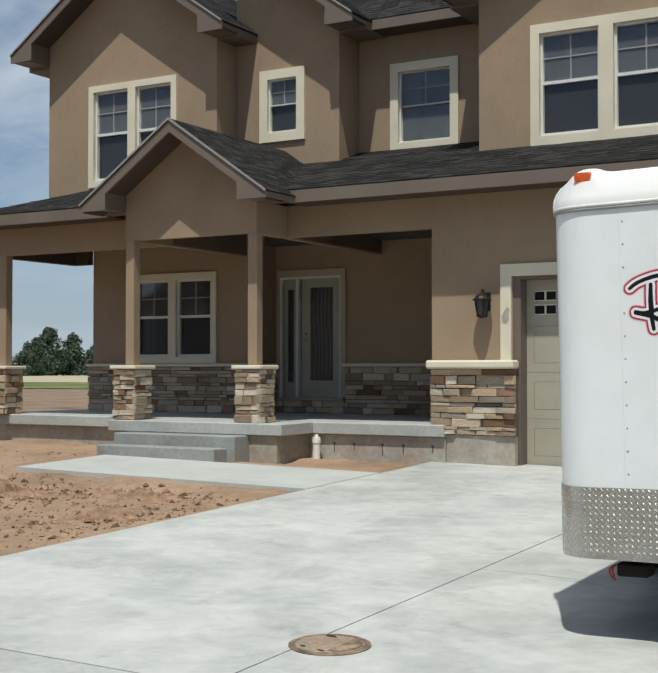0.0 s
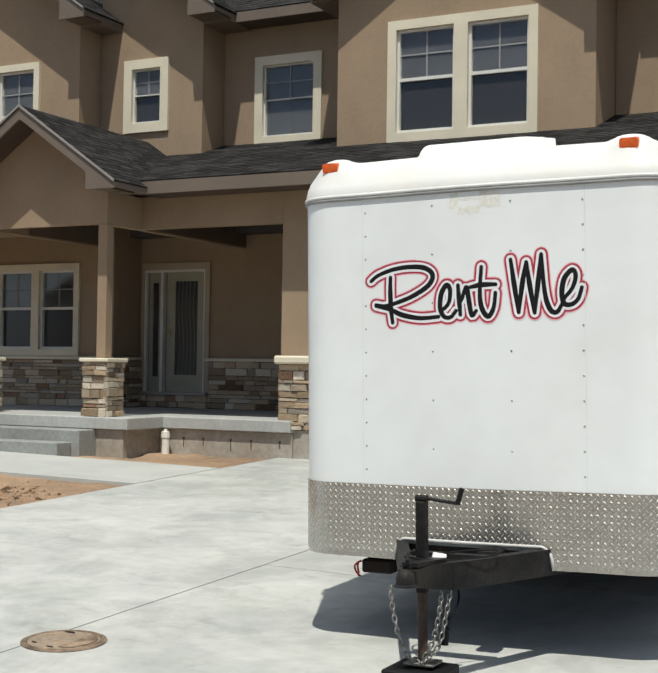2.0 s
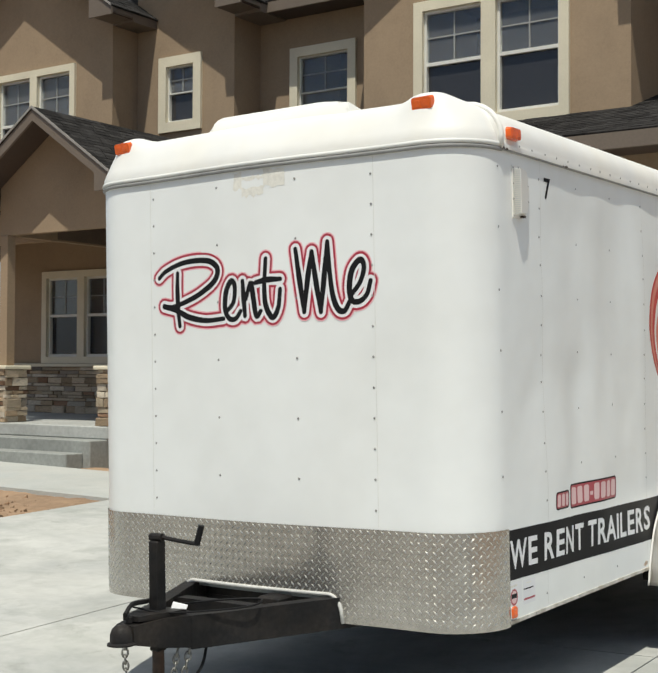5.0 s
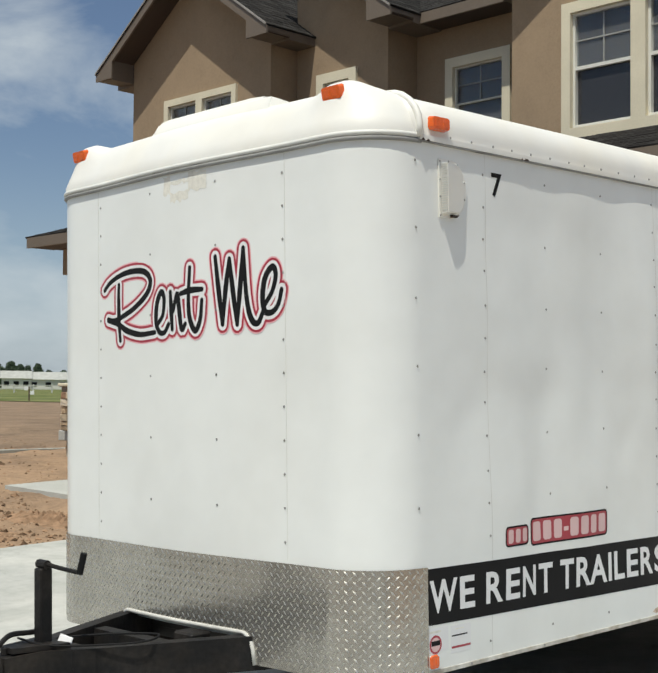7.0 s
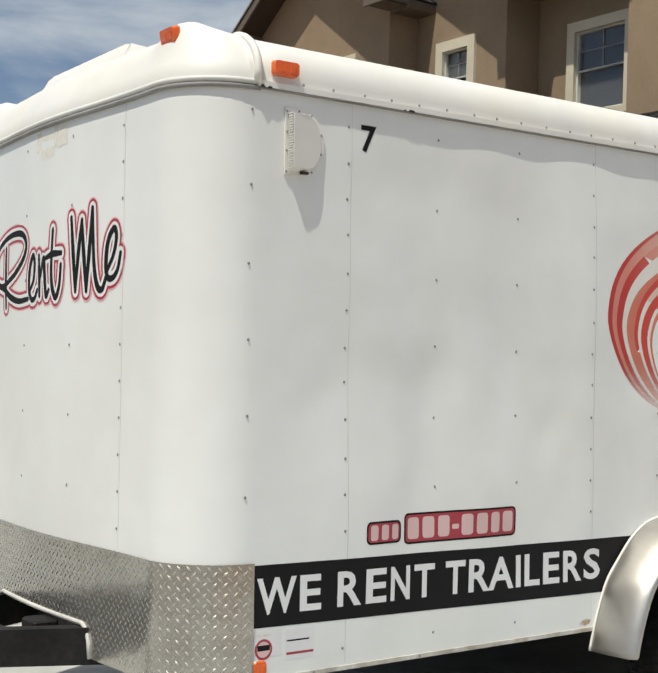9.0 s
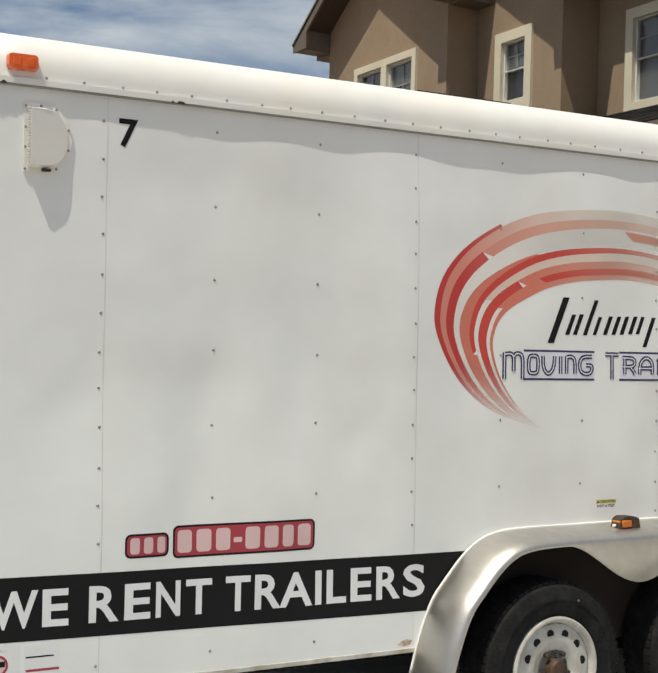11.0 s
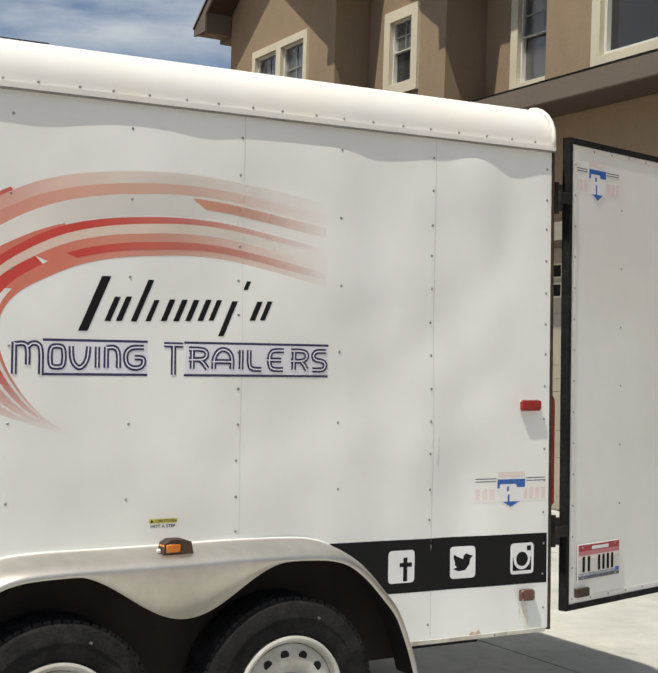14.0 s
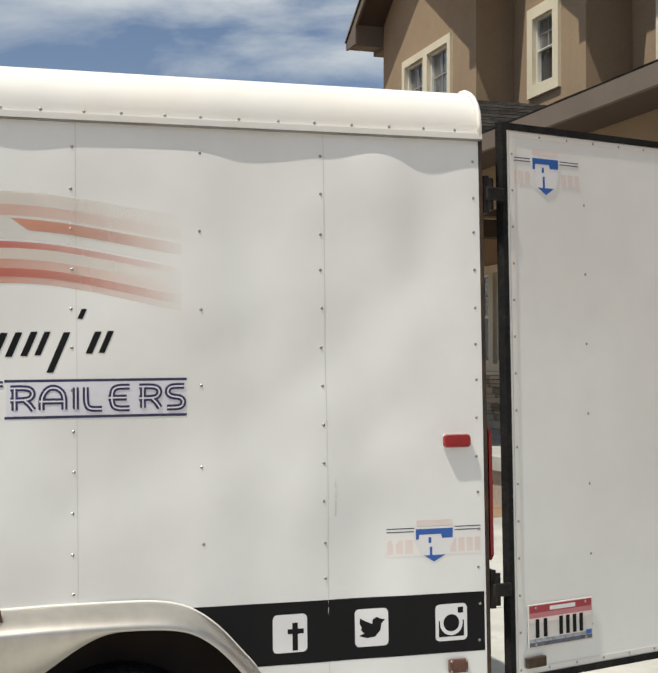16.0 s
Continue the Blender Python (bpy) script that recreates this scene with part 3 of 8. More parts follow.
def clod_field():
    verts, faces = [], []
    spots = [(-9.7, 3.4, 1.1, 0.5, 150), (-8.2, 4.0, 0.8, 0.4, 110), (-7.4, 2.6, 0.5, 1.0, 90), (-11.5, 4.2, 1.6, 0.5, 110), (-13.0, 2.0, 3.0, 2.5, 230), (-9.0, 1.5, 2.0, 1.5, 160), (-17, 7, 5, 3, 300), (-12.5, -0.45, 2.5, 0.45, 260), (-17, 1.0, 3, 3, 200)]
    for cx, cy, sx, sy, count in spots:
        for _ in range(count * 6):
            x, y = rnd.gauss(cx, sx * 0.6), rnd.gauss(cy, sy * 0.6)
            if x > -6.95 or (4.9 < y < 6.85 and x > -11.3) or (y > 7.1 and x > -15.4):
                continue
            r = abs(rnd.gauss(0, 0.011)) + 0.004 + (rnd.uniform(0.010, 0.032) if rnd.random() < 0.07 else 0)
            b = len(verts)
            z = dirt_height(x, y)
            for dx, dy, dz in ((1, 0, 0), (0.2, 1, 0.1), (-1, 0.2, 0), (-0.1, -1, 0.1), (0.1, 0.1, 0.8), (0, 0, -0.6)):
                verts.append((x + r * (dx + rnd.uniform(-0.4, 0.4)), y + r * (dy + rnd.uniform(-0.4, 0.4)), z + r * (dz + rnd.uniform(-0.2, 0.3))))
            for f in ((0, 1, 4), (1, 2, 4), (2, 3, 4), (3, 0, 4), (1, 0, 5), (2, 1, 5), (3, 2, 5), (0, 3, 5)):
                faces.append(tuple(b + i for i in f))
    return tagged(pyd("dirt_clods", verts, faces, CLOD), "loose brown clods and stones on bare dirt", "clods", kind="stuff")


clod_field()


def dirt_heap(cx, cy, w, d, h, seed):
    """A low crumbly heap whose rim sinks into the ground."""
    n, m = int(3.2 * w / 0.028), int(3.2 * d / 0.028)
    verts = []
    for j in range(m + 1):
        for i in range(n + 1):
            x, y = cx + (i / n - 0.5) * 3.2 * w, cy + (j / m - 0.5) * 3.2 * d
            body = math.exp(-((x - cx) / w) ** 2 - ((y - cy) / d) ** 2)
            rough = 0.5 + 1.2 * noise.noise(Vector((x * 4, y * 5, seed))) + 0.9 * abs(noise.noise(Vector((x * 11, y * 12, seed + 3)))) + 0.55 * noise.noise(Vector((x * 26, y * 26, seed + 6)))
            verts.append((x, y, dirt_height(x, y) + h * (body * rough - 0.16)))
    faces = [(j * (n + 1) + i, j * (n + 1) + i + 1, (j + 1) * (n + 1) + i + 1, (j + 1) * (n + 1) + i) for j in range(m) for i in range(n)]
    tagged(pyd("dirt_heap", verts, faces, CLOD), "low crumbly heap of dark brown dirt", "dirt heap", kind="stuff")


for heap in ((-10.1, 3.5, 0.75, 0.30, 0.15, 1), (-8.25, 3.85, 0.55, 0.26, 0.10, 2), (-12.6, 3.6, 0.9, 0.35, 0.12, 3), (-7.6, 2.5, 0.28, 0.5, 0.06, 4), (-11.2, 1.5, 0.9, 0.4, 0.08, 5)):
    dirt_heap(*heap)

# round cover in the driveway
cover = thing("cleanout_cover", "round rusty iron utility cover set in concrete", "manhole cover", pose(-3.21, -0.665, grade(-3.21, -0.665), math.degrees(math.atan(0.0307)), math.degrees(math.atan(0.0166))))
bm = bmesh.new()
lathe(bm, [(0.235, -0.03), (0.235, 0.006), (0.225, 0.010), (0.205, 0.010), (0.20, 0.005), (0.02, 0.006)], 40)
part("ring", bm, RUST, cover)
bm = bmesh.new()
lathe(bm, [(0.197, -0.02), (0.197, 0.008), (0.18, 0.012), (0.12, 0.010), (0.05, 0.013), (0.0, 0.013)], 40)
for v in bm.verts:
    v.co.z += 0.003 * noise.noise(v.co * 25) if v.co.z > 0 else 0
part("lid", bm, SAND, cover, "lid caked with sandy dirt")
bm = bmesh.new()
sector = [(0.186 * math.cos(radians(a)), 0.186 * math.sin(radians(a))) for a in range(-62, 70, 8)]
prism(bm, [(0.075, -0.15), *sector[1:-1], (0.07, 0.16), (0.085, 0.05), (0.078, -0.06)], "z", 0.008, 0.0155)
part("damp_crust", bm, RUST, cover, "darker damp crust of dirt on the lid")
# near-black discs on the lid stand in for the dark of open gaps
for hx, hy, hr in ((0.035, -0.165, 0.022), (-0.07, 0.14, 0.03), (-0.10, -0.13, 0.016)):
    bm = bmesh.new()
    lathe(bm, [(hr, 0.010), (hr * 0.8, 0.0162), (hr * 0.2, 0.0166)], 9, pose(hx, hy, 0) @ Matrix.Diagonal((1.3, 0.5, 1, 1)))
    part("gap", bm, WELL, cover, "dark disc drawn as a gap at the rim of the lid")

# ---- house ----
house = thing("house", "two-storey tan stucco house with stone wainscot and gabled porch", "house", pose(0, 0, 0))


def window(x0, x1, z0, z1, y, units=2, trim=0.11, mull=0.16, low_dark=True):
    """A cream-trimmed window on a wall at y: outer trim edges given; double-hung units with a 2 x 2 grille above."""
    f, b = y - 0.045, y + 0.03
    ix0, ix1, iz0, iz1 = x0 + trim, x1 - trim, z0 + trim, z1 - trim
    w = (ix1 - ix0 - mull * (units - 1)) / units
    bm = bmesh.new()
    holed_wall(bm, x0, x1, z0, z1, f, b - f, [(ix0 + k * (w + mull), ix0 + k * (w + mull) + w, iz0, iz1) for k in range(units)])
    win = part("window", bm, TRIM, house, "cream-trimmed double-hung window with white grille")
    for k in range(units):
        a = ix0 + k * (w + mull)
        c, s, mid = a + w, 0.035 if units > 1 else 0.022, iz0 + (iz1 - iz0) * 0.52
        bm = bmesh.new()
        for bx in ((a, a + s, iz0, iz1), (c - s, c, iz0, iz1), (a + s, c - s, iz1 - s, iz1), (a + s, c - s, iz0, iz0 + s * 1.3)):
            box(bm, bx[0], bx[1], y + 0.02, y + 0.09, bx[2], bx[3])
        part("window_frame", bm, VINYL, win)
        boxed("meeting_rail", (a + s, c - s, y + 0.025, y + 0.075, mid - (0.022 if units > 1 else 0.008), mid + (0.022 if units > 1 else 0.008)), VINYL, win)
        bm = bmesh.new()
        cx, cz = (a + c) / 2, (mid + iz1) / 2
        box(bm, cx - 0.009, cx + 0.009, y + 0.044, y + 0.056, mid + 0.022, iz1 - s)
        box(bm, a + s, cx - 0.009, y + 0.045, y + 0.055, cz - 0.009, cz + 0.009)
        box(bm, cx + 0.009, c - s, y + 0.045, y + 0.055, cz - 0.009, cz + 0.009)
        part("grille", bm, GRILLE, win)
        up = boxed("pane", (a + s, c - s, y + 0.058, y + 0.064, mid, iz1 - s), GLASS, win)
        lo = boxed("pane", (a + s, c - s, y + 0.078, y + 0.084, iz0 + s, mid), SCREEN_GLASS if low_dark else GLASS, win)
        up.visible_shadow = lo.visible_shadow = False
    return (x0 + 0.03, x1 - 0.03, z0 + 0.03, z1 - 0.03)


HEAD = 6.298
# upper walls: left gable block, small-window block, recess, right gable block
hl = window(-13.82, -11.965, 4.57, HEAD, 9.475)
hs = window(-10.705, -9.86, 5.138, HEAD, 10.02, units=1, trim=0.15)
hm = window(-8.66, -7.49, 4.90, HEAD, 10.648, units=1, trim=0.14, low_dark=False)
hb = window(-5.94, -3.775, 4.598, HEAD, 9.646, units=2, trim=0.13, mull=0.2)


def upper_wall(x0, x1, z0, z1, y, hole, gable=None, back=16.0):
    """gable: centre, half span, eave height and slope of the roof over this wall."""
    bm = bmesh.new()
    holed_wall(bm, x0, x1, z0, z1, y, 0.16, [hole] if hole else [])
    if gable:
        cx, half, z_tip, slope = gable
        top = [(x, z_tip + slope * (half - abs(x - cx)) - 0.06) for x in sorted({x0, x1, min(x1, max(x0, cx))}, reverse=True)]
        prism(bm, [(x0, z1), (x1, z1)] + top, "y", y, y + 0.16)
    part("wall", bm, STUCCO, house, "tan stucco wall")
    for x, s in ((x0, 1), (x1, -1)):
        boxed("wall", (min(x, x + 0.16 * s), max(x, x + 0.16 * s), y + 0.16, back, z0, z1), STUCCO, house)


upper_wall(-14.744, -11.188, 3.90, 6.90, 9.475, hl, (-13.02, 2.22, 6.93, 0.70))
upper_wall(-11.18, -9.246, 3.90, 7.0, 10.02, hs, (-11.3, 2.52, 6.90, 0.70))
upper_wall(-9.24, -6.735, 3.90, 7.0, 10.648, hm)
upper_wall(-6.731, -3.01, 3.90, 6.90, 9.646, hb, (-4.87, 2.33, 6.88, 0.70))
upper_wall(-3.0, 3.2, 3.90, 7.0, 10.65, None)
boxed("wall", (-14.744, 3.2, 16.0, 16.2, 0.2, 7.0), STUCCO, house)
# plain unseen sheets added behind the windows, coloured dark as indoor shade
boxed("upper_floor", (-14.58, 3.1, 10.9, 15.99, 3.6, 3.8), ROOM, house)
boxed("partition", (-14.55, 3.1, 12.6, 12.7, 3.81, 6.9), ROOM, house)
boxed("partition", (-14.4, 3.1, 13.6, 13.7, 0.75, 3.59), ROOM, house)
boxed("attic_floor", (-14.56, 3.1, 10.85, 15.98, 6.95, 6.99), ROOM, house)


# ---- roofs ----
def shingle_courses(quads, seed=1, name="shingles"):
    """Asphalt tabs in courses over sloped quads (eave left, eave right, top right, top left)."""
    r = random.Random(seed)
    verts, faces = [], []
    for q in quads:
        a, b, c, d = [Vector(p) for p in q]
        nrm = (b - a).cross(d - a).normalized()
        if nrm.z < 0:
            nrm = -nrm
        rows = max(1, round(((d - a).length + (c - b).length) / 2 / 0.145))
        for k in range(rows):
            t0, t1 = k / rows, min(1.0, (k + 1.25) / rows)
            l0, r0, l1, r1 = a.lerp(d, t0), b.lerp(c, t0), a.lerp(d, t1), b.lerp(c, t1)
            n = max(1, round((r0 - l0).length / 0.27))
            off = r.random() * 0.8
            cuts = sorted({0.0, 1.0, *[max(0, min(1, (i + off + r.uniform(-0.15, 0.15)) / n)) for i in range(n)]})
            for u, v in zip(cuts, cuts[1:]):
                if v - u < 0.01 / n:
                    continue
                lift = 0.007 + r.uniform(0, 0.005)
                gap = (v - u) * 0.02
                p = [l0.lerp(r0, u + gap), l0.lerp(r0, v - gap), l1.lerp(r1, v - gap), l1.lerp(r1, u + gap)]
                i = len(verts)
                verts += [p[0] + nrm * lift, p[1] + nrm * lift, p[2] + nrm * 0.004, p[3] + nrm * 0.004, p[0], p[1]]
                faces += [(i, i + 1, i + 2, i + 3), (i + 4, i + 5, i + 1, i), (i + 4, i, i + 3), (i + 1, i + 5, i + 2)]
    return verts, faces


def roof(quads, seed, thick=0.024):
    bm = bmesh.new()
    for q in quads:
        slab(bm, q, thick)
    r = part("roof", bm, SHINGLE, house, "charcoal asphalt shingle roof")
    v, f = shingle_courses(quads, seed)
    pyd("shingles", v, f, SHINGLE, r, kind="stuff")
    return r


def low_z(y):
    return 3.97 + 0.339 * (y - 7.76)


EAVE = 7.76
roof([[(-15.35, EAVE, low_z(EAVE)), (-10.6, EAVE, low_z(EAVE)), (-10.6, 9.6, low_z(9.6)), (-13.51, 9.6, low_z(9.6))],
      [(-15.35, 15.9, low_z(EAVE)), (-15.35, EAVE, low_z(EAVE)), (-14.60, 8.51, low_z(8.51)), (-14.60, 15.9, low_z(8.51))]], 3)
roof([[(-10.2, EAVE, low_z(EAVE)), (3.4, EAVE, low_z(EAVE)), (3.4, 10.7, low_z(10.7)), (-10.2, 10.7, low_z(10.7))]], 4)
# porch gable
PK, PZ, PE, PS = -10.255, 4.982, 1.61, 0.69
roof([[(PK - PE, 7.00, PZ - PS * PE), (PK - PE, 7.80, PZ - PS * PE), (PK, 10.9, PZ), (PK, 7.00, PZ)]], 5)
roof([[(PK + PE, 7.80, PZ - PS * PE), (PK + PE, 7.00, PZ - PS * PE), (PK, 7.00, PZ), (PK, 10.9, PZ)]], 6)


def gable_roof(cx, half, z_tip, slope, y0, y1, seed, left=True, right=True):
    zt = z_tip + slope * half
    if left:
        roof([[(cx - half, y1, z_tip), (cx - half, y0, z_tip), (cx, y0, zt), (cx, y1, zt)]], seed)
    if right:
        roof([[(cx + half, y0, z_tip), (cx + half, y1, z_tip), (cx, y1, zt), (cx, y0, zt)]], seed + 1)


def barge(x_tip, z_tip, cx, slope, y, deep=0.185, thick=0.035, end=0.135, tail=0.47):
    """A sloped rake board with a boxed tail at its foot and a pale metal drip edge on top."""
    zt = z_tip + slope * abs(cx - x_tip)
    bm = bmesh.new()
    s = 1 if cx > x_tip else -1
    foot = z_tip + slope * tail - deep
    prism(bm, [(x_tip, z_tip - 0.021), (cx, zt - 0.023), (cx, zt - deep), (x_tip + s * tail, foot), (x_tip + s * tail, z_tip - end), (x_tip, z_tip - end)], "y", y + 0.012, y + 0.012 + thick)
    board = part("barge_board", bm, FASCIA, house, "brown rake board")
    bm = bmesh.new()
    prism(bm, [(x_tip, z_tip + 0.012), (cx, zt + 0.012), (cx, zt - 0.022), (x_tip, z_tip - 0.020)], "y", y - 0.012, y + 0.010)
    part("drip_edge", bm, METAL_EDGE, board, "pale metal drip edge")


def soffit(x_tip, x_wall, z_tip, slope, y0, y1, z_low, cx):
    """The underside of a gable's overhang, sloped, and the boxed return at its foot."""
    s = 1 if x_wall > x_tip else -1
    bm = bmesh.new()
    prism(bm, [(x_tip + 0.02 * s, z_low + 0.03), (x_wall + 0.004 * -s, z_low), (x_wall - 0.004 * s, z_tip + slope * abs(x_wall - x_tip) - 0.036), (x_tip + 0.02 * s, z_tip - 0.022)], "y", y0 + 0.05, y1)
    part("eave_return", bm, FASCIA, house, "brown boxed eave return")
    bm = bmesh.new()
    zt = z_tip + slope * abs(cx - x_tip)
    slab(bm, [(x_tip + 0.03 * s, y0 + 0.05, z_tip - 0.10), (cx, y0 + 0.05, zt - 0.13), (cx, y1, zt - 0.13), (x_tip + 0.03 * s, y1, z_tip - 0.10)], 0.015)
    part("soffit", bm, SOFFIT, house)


gable_roof(-12.975, 2.22, 6.912, 0.70, 8.98, 15.0, 11)
barge(-15.195, 6.912, -12.975, 0.70, 8.98)
barge(-10.755, 6.912, -12.975, 0.70, 8.98)
soffit(-15.195, -14.744, 6.912, 0.70, 8.98, 9.47, 6.755, -12.975)
soffit(-10.755, -11.188, 6.912, 0.70, 8.98, 9.47, 6.79, -12.975)
boxed("eave_box", (-11.18, -10.775, 9.475, 10.01, 6.77, 6.895), FASCIA, house, "brown boxed eave")
boxed("eave_box", (-15.22, -14.75, 9.475, 15.0, 6.72, 6.88), FASCIA, house, "brown boxed eave")
gable_roof(-11.255, 2.52, 6.883, 0.70, 9.50, 15.0, 15, left=False)
barge(-8.74, 6.883, -11.255, 0.70, 9.50)
soffit(-8.74, -9.246, 6.883, 0.70, 9.50, 10.015, 6.77, -11.255)
boxed("eave_box", (-9.24, -8.76, 10.02, 10.64, 6.74, 6.868), FASCIA, house, "brown boxed eave")
roof([[(-10.6, 10.17, 6.92), (-6.4, 10.17, 6.92), (-6.4, 14.2, 9.28), (-10.6, 14.2, 9.28)]], 17)
boxed("fascia", (-8.8, -7.2, 10.162, 10.20, 6.755, 6.905), FASCIA, house, "brown eave fascia")
boxed("soffit", (-8.8, -7.2, 10.202, 10.645, 6.76, 6.78), SOFFIT, house)
gable_roof(-4.845, 2.33, 6.863, 0.70, 9.15, 15.0, 19)
barge(-7.175, 6.863, -4.845, 0.70, 9.15)
barge(-2.515, 6.863, -4.845, 0.70, 9.15)
soffit(-7.175, -6.731, 6.863, 0.70, 9.15, 9.64, 6.74, -4.845)
soffit(-2.515, -3.01, 6.863, 0.70, 9.15, 9.64, 6.74, -4.845)
boxed("eave_box", (-7.18, -6.74, 9.646, 10.64, 6.72, 6.865), FASCIA, house, "brown boxed eave")
boxed("eave_box", (-3.0, -2.56, 9.646, 10.64, 6.72, 6.82), FASCIA, house, "brown boxed eave")
roof([[(-2.6, 10.17, 6.92), (3.6, 10.17, 6.92), (3.6, 13.2, 8.7), (-2.6, 13.2, 8.7)]], 23)
boxed("fascia", (-2.5, 3.5, 10.19, 10.23, 6.77, 6.91), FASCIA, house, "brown eave fascia")

# lower eaves
for x0, x1 in ((-15.3, -12.0), (-8.80, 3.35)):
    boxed("fascia", (x0, x1, EAVE - 0.006, EAVE + 0.04, 3.79, 3.958), FASCIA, house, "brown eave fascia")
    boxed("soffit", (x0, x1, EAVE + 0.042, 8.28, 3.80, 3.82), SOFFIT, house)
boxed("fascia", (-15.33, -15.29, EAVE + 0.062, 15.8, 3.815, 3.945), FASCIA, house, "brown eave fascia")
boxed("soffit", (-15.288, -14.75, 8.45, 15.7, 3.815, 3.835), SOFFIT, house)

# porch gable front, rake boards and returns
bm = bmesh.new()
gx0, gx1 = -11.42, -9.12
prism(bm, [(gx0, 3.375), (gx1, 3.375), (gx1, PZ - PS * (gx1 - PK) - 0.10), (PK, PZ - 0.10), (gx0, PZ - PS * (PK - gx0) - 0.10)], "y", 7.51, 7.60)
part("porch_gable", bm, STUCCO, house, "tan stucco porch gable")
for x, s in ((PK - PE, 1), (PK + PE, -1)):
    barge(x, PZ - PS * PE, PK, PS, 7.00, end=0.095)
soffit(PK - PE, gx0, PZ - PS * PE, PS, 7.00, 7.505, 3.80, PK)
soffit(PK + PE, gx1, PZ - PS * PE, PS, 7.00, 7.505, 3.80, PK)
boxed("eave_box", (PK - PE + 0.03, gx0 - 0.005, 7.506, 7.752, 3.79, 3.862), FASCIA, house, "brown boxed eave")
boxed("eave_box", (gx1 + 0.005, PK + PE - 0.03, 7.506, 7.752, 3.79, 3.862), FASCIA, house, "brown boxed eave")
for x0, x1 in ((PK - PE + 0.008, PK - PE + 0.045), (PK + PE - 0.045, PK + PE - 0.008)):
    boxed("fascia", (x0, x1, 7.05, 7.752, 3.785, 3.872), FASCIA, house, "brown eave fascia")
# porch beams
for b in ((gx0, gx0 + 0.15, 7.602, 8.30), (gx1 - 0.15, gx1, 7.602, 8.30)):
    boxed("porch_beam", (b[0], b[1], b[2], b[3], 3.375, 3.82), STUCCO, house, "tan stucco porch beam")
boxed("porch_beam", (-15.05, gx0 + 0.15, 8.302, 8.45, 3.37, 3.83), STUCCO, house, "tan stucco porch beam")
boxed("porch_beam", (gx1 - 0.15, -6.852, 8.318, 8.46, 3.385, 3.83), STUCCO, house, "tan stucco porch beam")
# side beams and ceiling take the shade-darkened brown, not stucco
boxed("porch_beam", (-15.05, -14.90, 8.452, 10.48, 3.37, 3.83), SOFFIT, house, "porch side beam in shade-dark brown")
boxed("porch_beam", (-14.899, -14.605, 10.33, 10.48, 3.37, 3.83), SOFFIT, house, "porch side beam in shade-dark brown")
boxed("porch_ceiling", (-15.04, -6.86, 8.304, 11.24, 3.84, 3.87), SOFFIT, house, "brown porch ceiling, darkened for shade")
boxed("porch_ceiling", (gx0 + 0.152, gx1 - 0.152, 7.61, 8.30, 3.84, 3.87), SOFFIT, house, "brown porch ceiling, darkened for shade")
boxed("ceiling_beam", (gx0 + 0.02, gx0 + 0.14, 8.46, 10.47, 3.40, 3.83), BEAM_BROWN, house, "brown stained porch ceiling beam")
boxed("beam_strip", (gx0 + 0.02, gx0 + 0.14, 8.46, 10.47, 3.375, 3.399), STUCCO, house, "tan strip under the ceiling beam")
boxed("ceiling_beam", (gx1 - 0.14, gx1 - 0.02, 8.465, 11.23, 3.40, 3.83), BEAM_BROWN, house, "brown stained porch ceiling beam")
boxed("beam_strip", (gx1 - 0.14, gx1 - 0.02, 8.465, 11.23, 3.375, 3.399), STUCCO, house, "tan strip under the ceiling beam")

# ground-floor walls
pw = window(-13.735, -11.884, 1.60, 3.151, 10.483)
bm = bmesh.new()
holed_wall(bm, -14.60, -11.2, 0.5, 3.86, 10.483, 0.16, [pw])
part("wall", bm, STUCCO, house, "shaded tan stucco porch wall")
boxed("wall", (-14.60, -14.44, 10.644, 15.99, 0.2, 3.86), STUCCO, house)
boxed("wall", (-11.36, -11.2, 10.644, 11.24, 0.5, 3.86), STUCCO, house)
DOORX0, DOORX1, DOORZ0, DOORZ1 = -11.06, -9.90, 1.03, 3.07
bm = bmesh.new()
holed_wall(bm, -11.36, -6.85, 0.5, 3.86, 11.243, 0.16, [(DOORX0, DOORX1, DOORZ0, DOORZ1)])
part("wall", bm, STUCCO, house, "shaded tan stucco entry wall")
GAR = (-5.70, -0.80, 0.10, 2.72)
bm = bmesh.new()
holed_wall(bm, -6.85, 3.2, 0.10, 3.86, 8.318, 0.2, [GAR])
part("wall", bm, STUCCO, house, "tan stucco garage wall")
boxed("wall", (-6.85, -6.69, 8.519, 11.24, 0.2, 3.86), STUCCO, house)
boxed("wall", (3.04, 3.2, 8.52, 15.99, 0.2, 3.86), STUCCO, house)

# garage door, trim
gt = bmesh.new()
box(gt, -5.855, -0.65, 8.28, 8.335, 2.70, 2.857)
box(gt, -5.855, -5.71, 8.28, 8.335, 1.60, 2.70)
box(gt, -0.79, -0.65, 8.28, 8.335, 0.2, 2.70)
part("garage_trim", gt, TRIM, house, "cream garage door trim")
bm = bmesh.new()
box(bm, -5.699, -5.60, 8.34, 8.56, 0.2, 2.719)
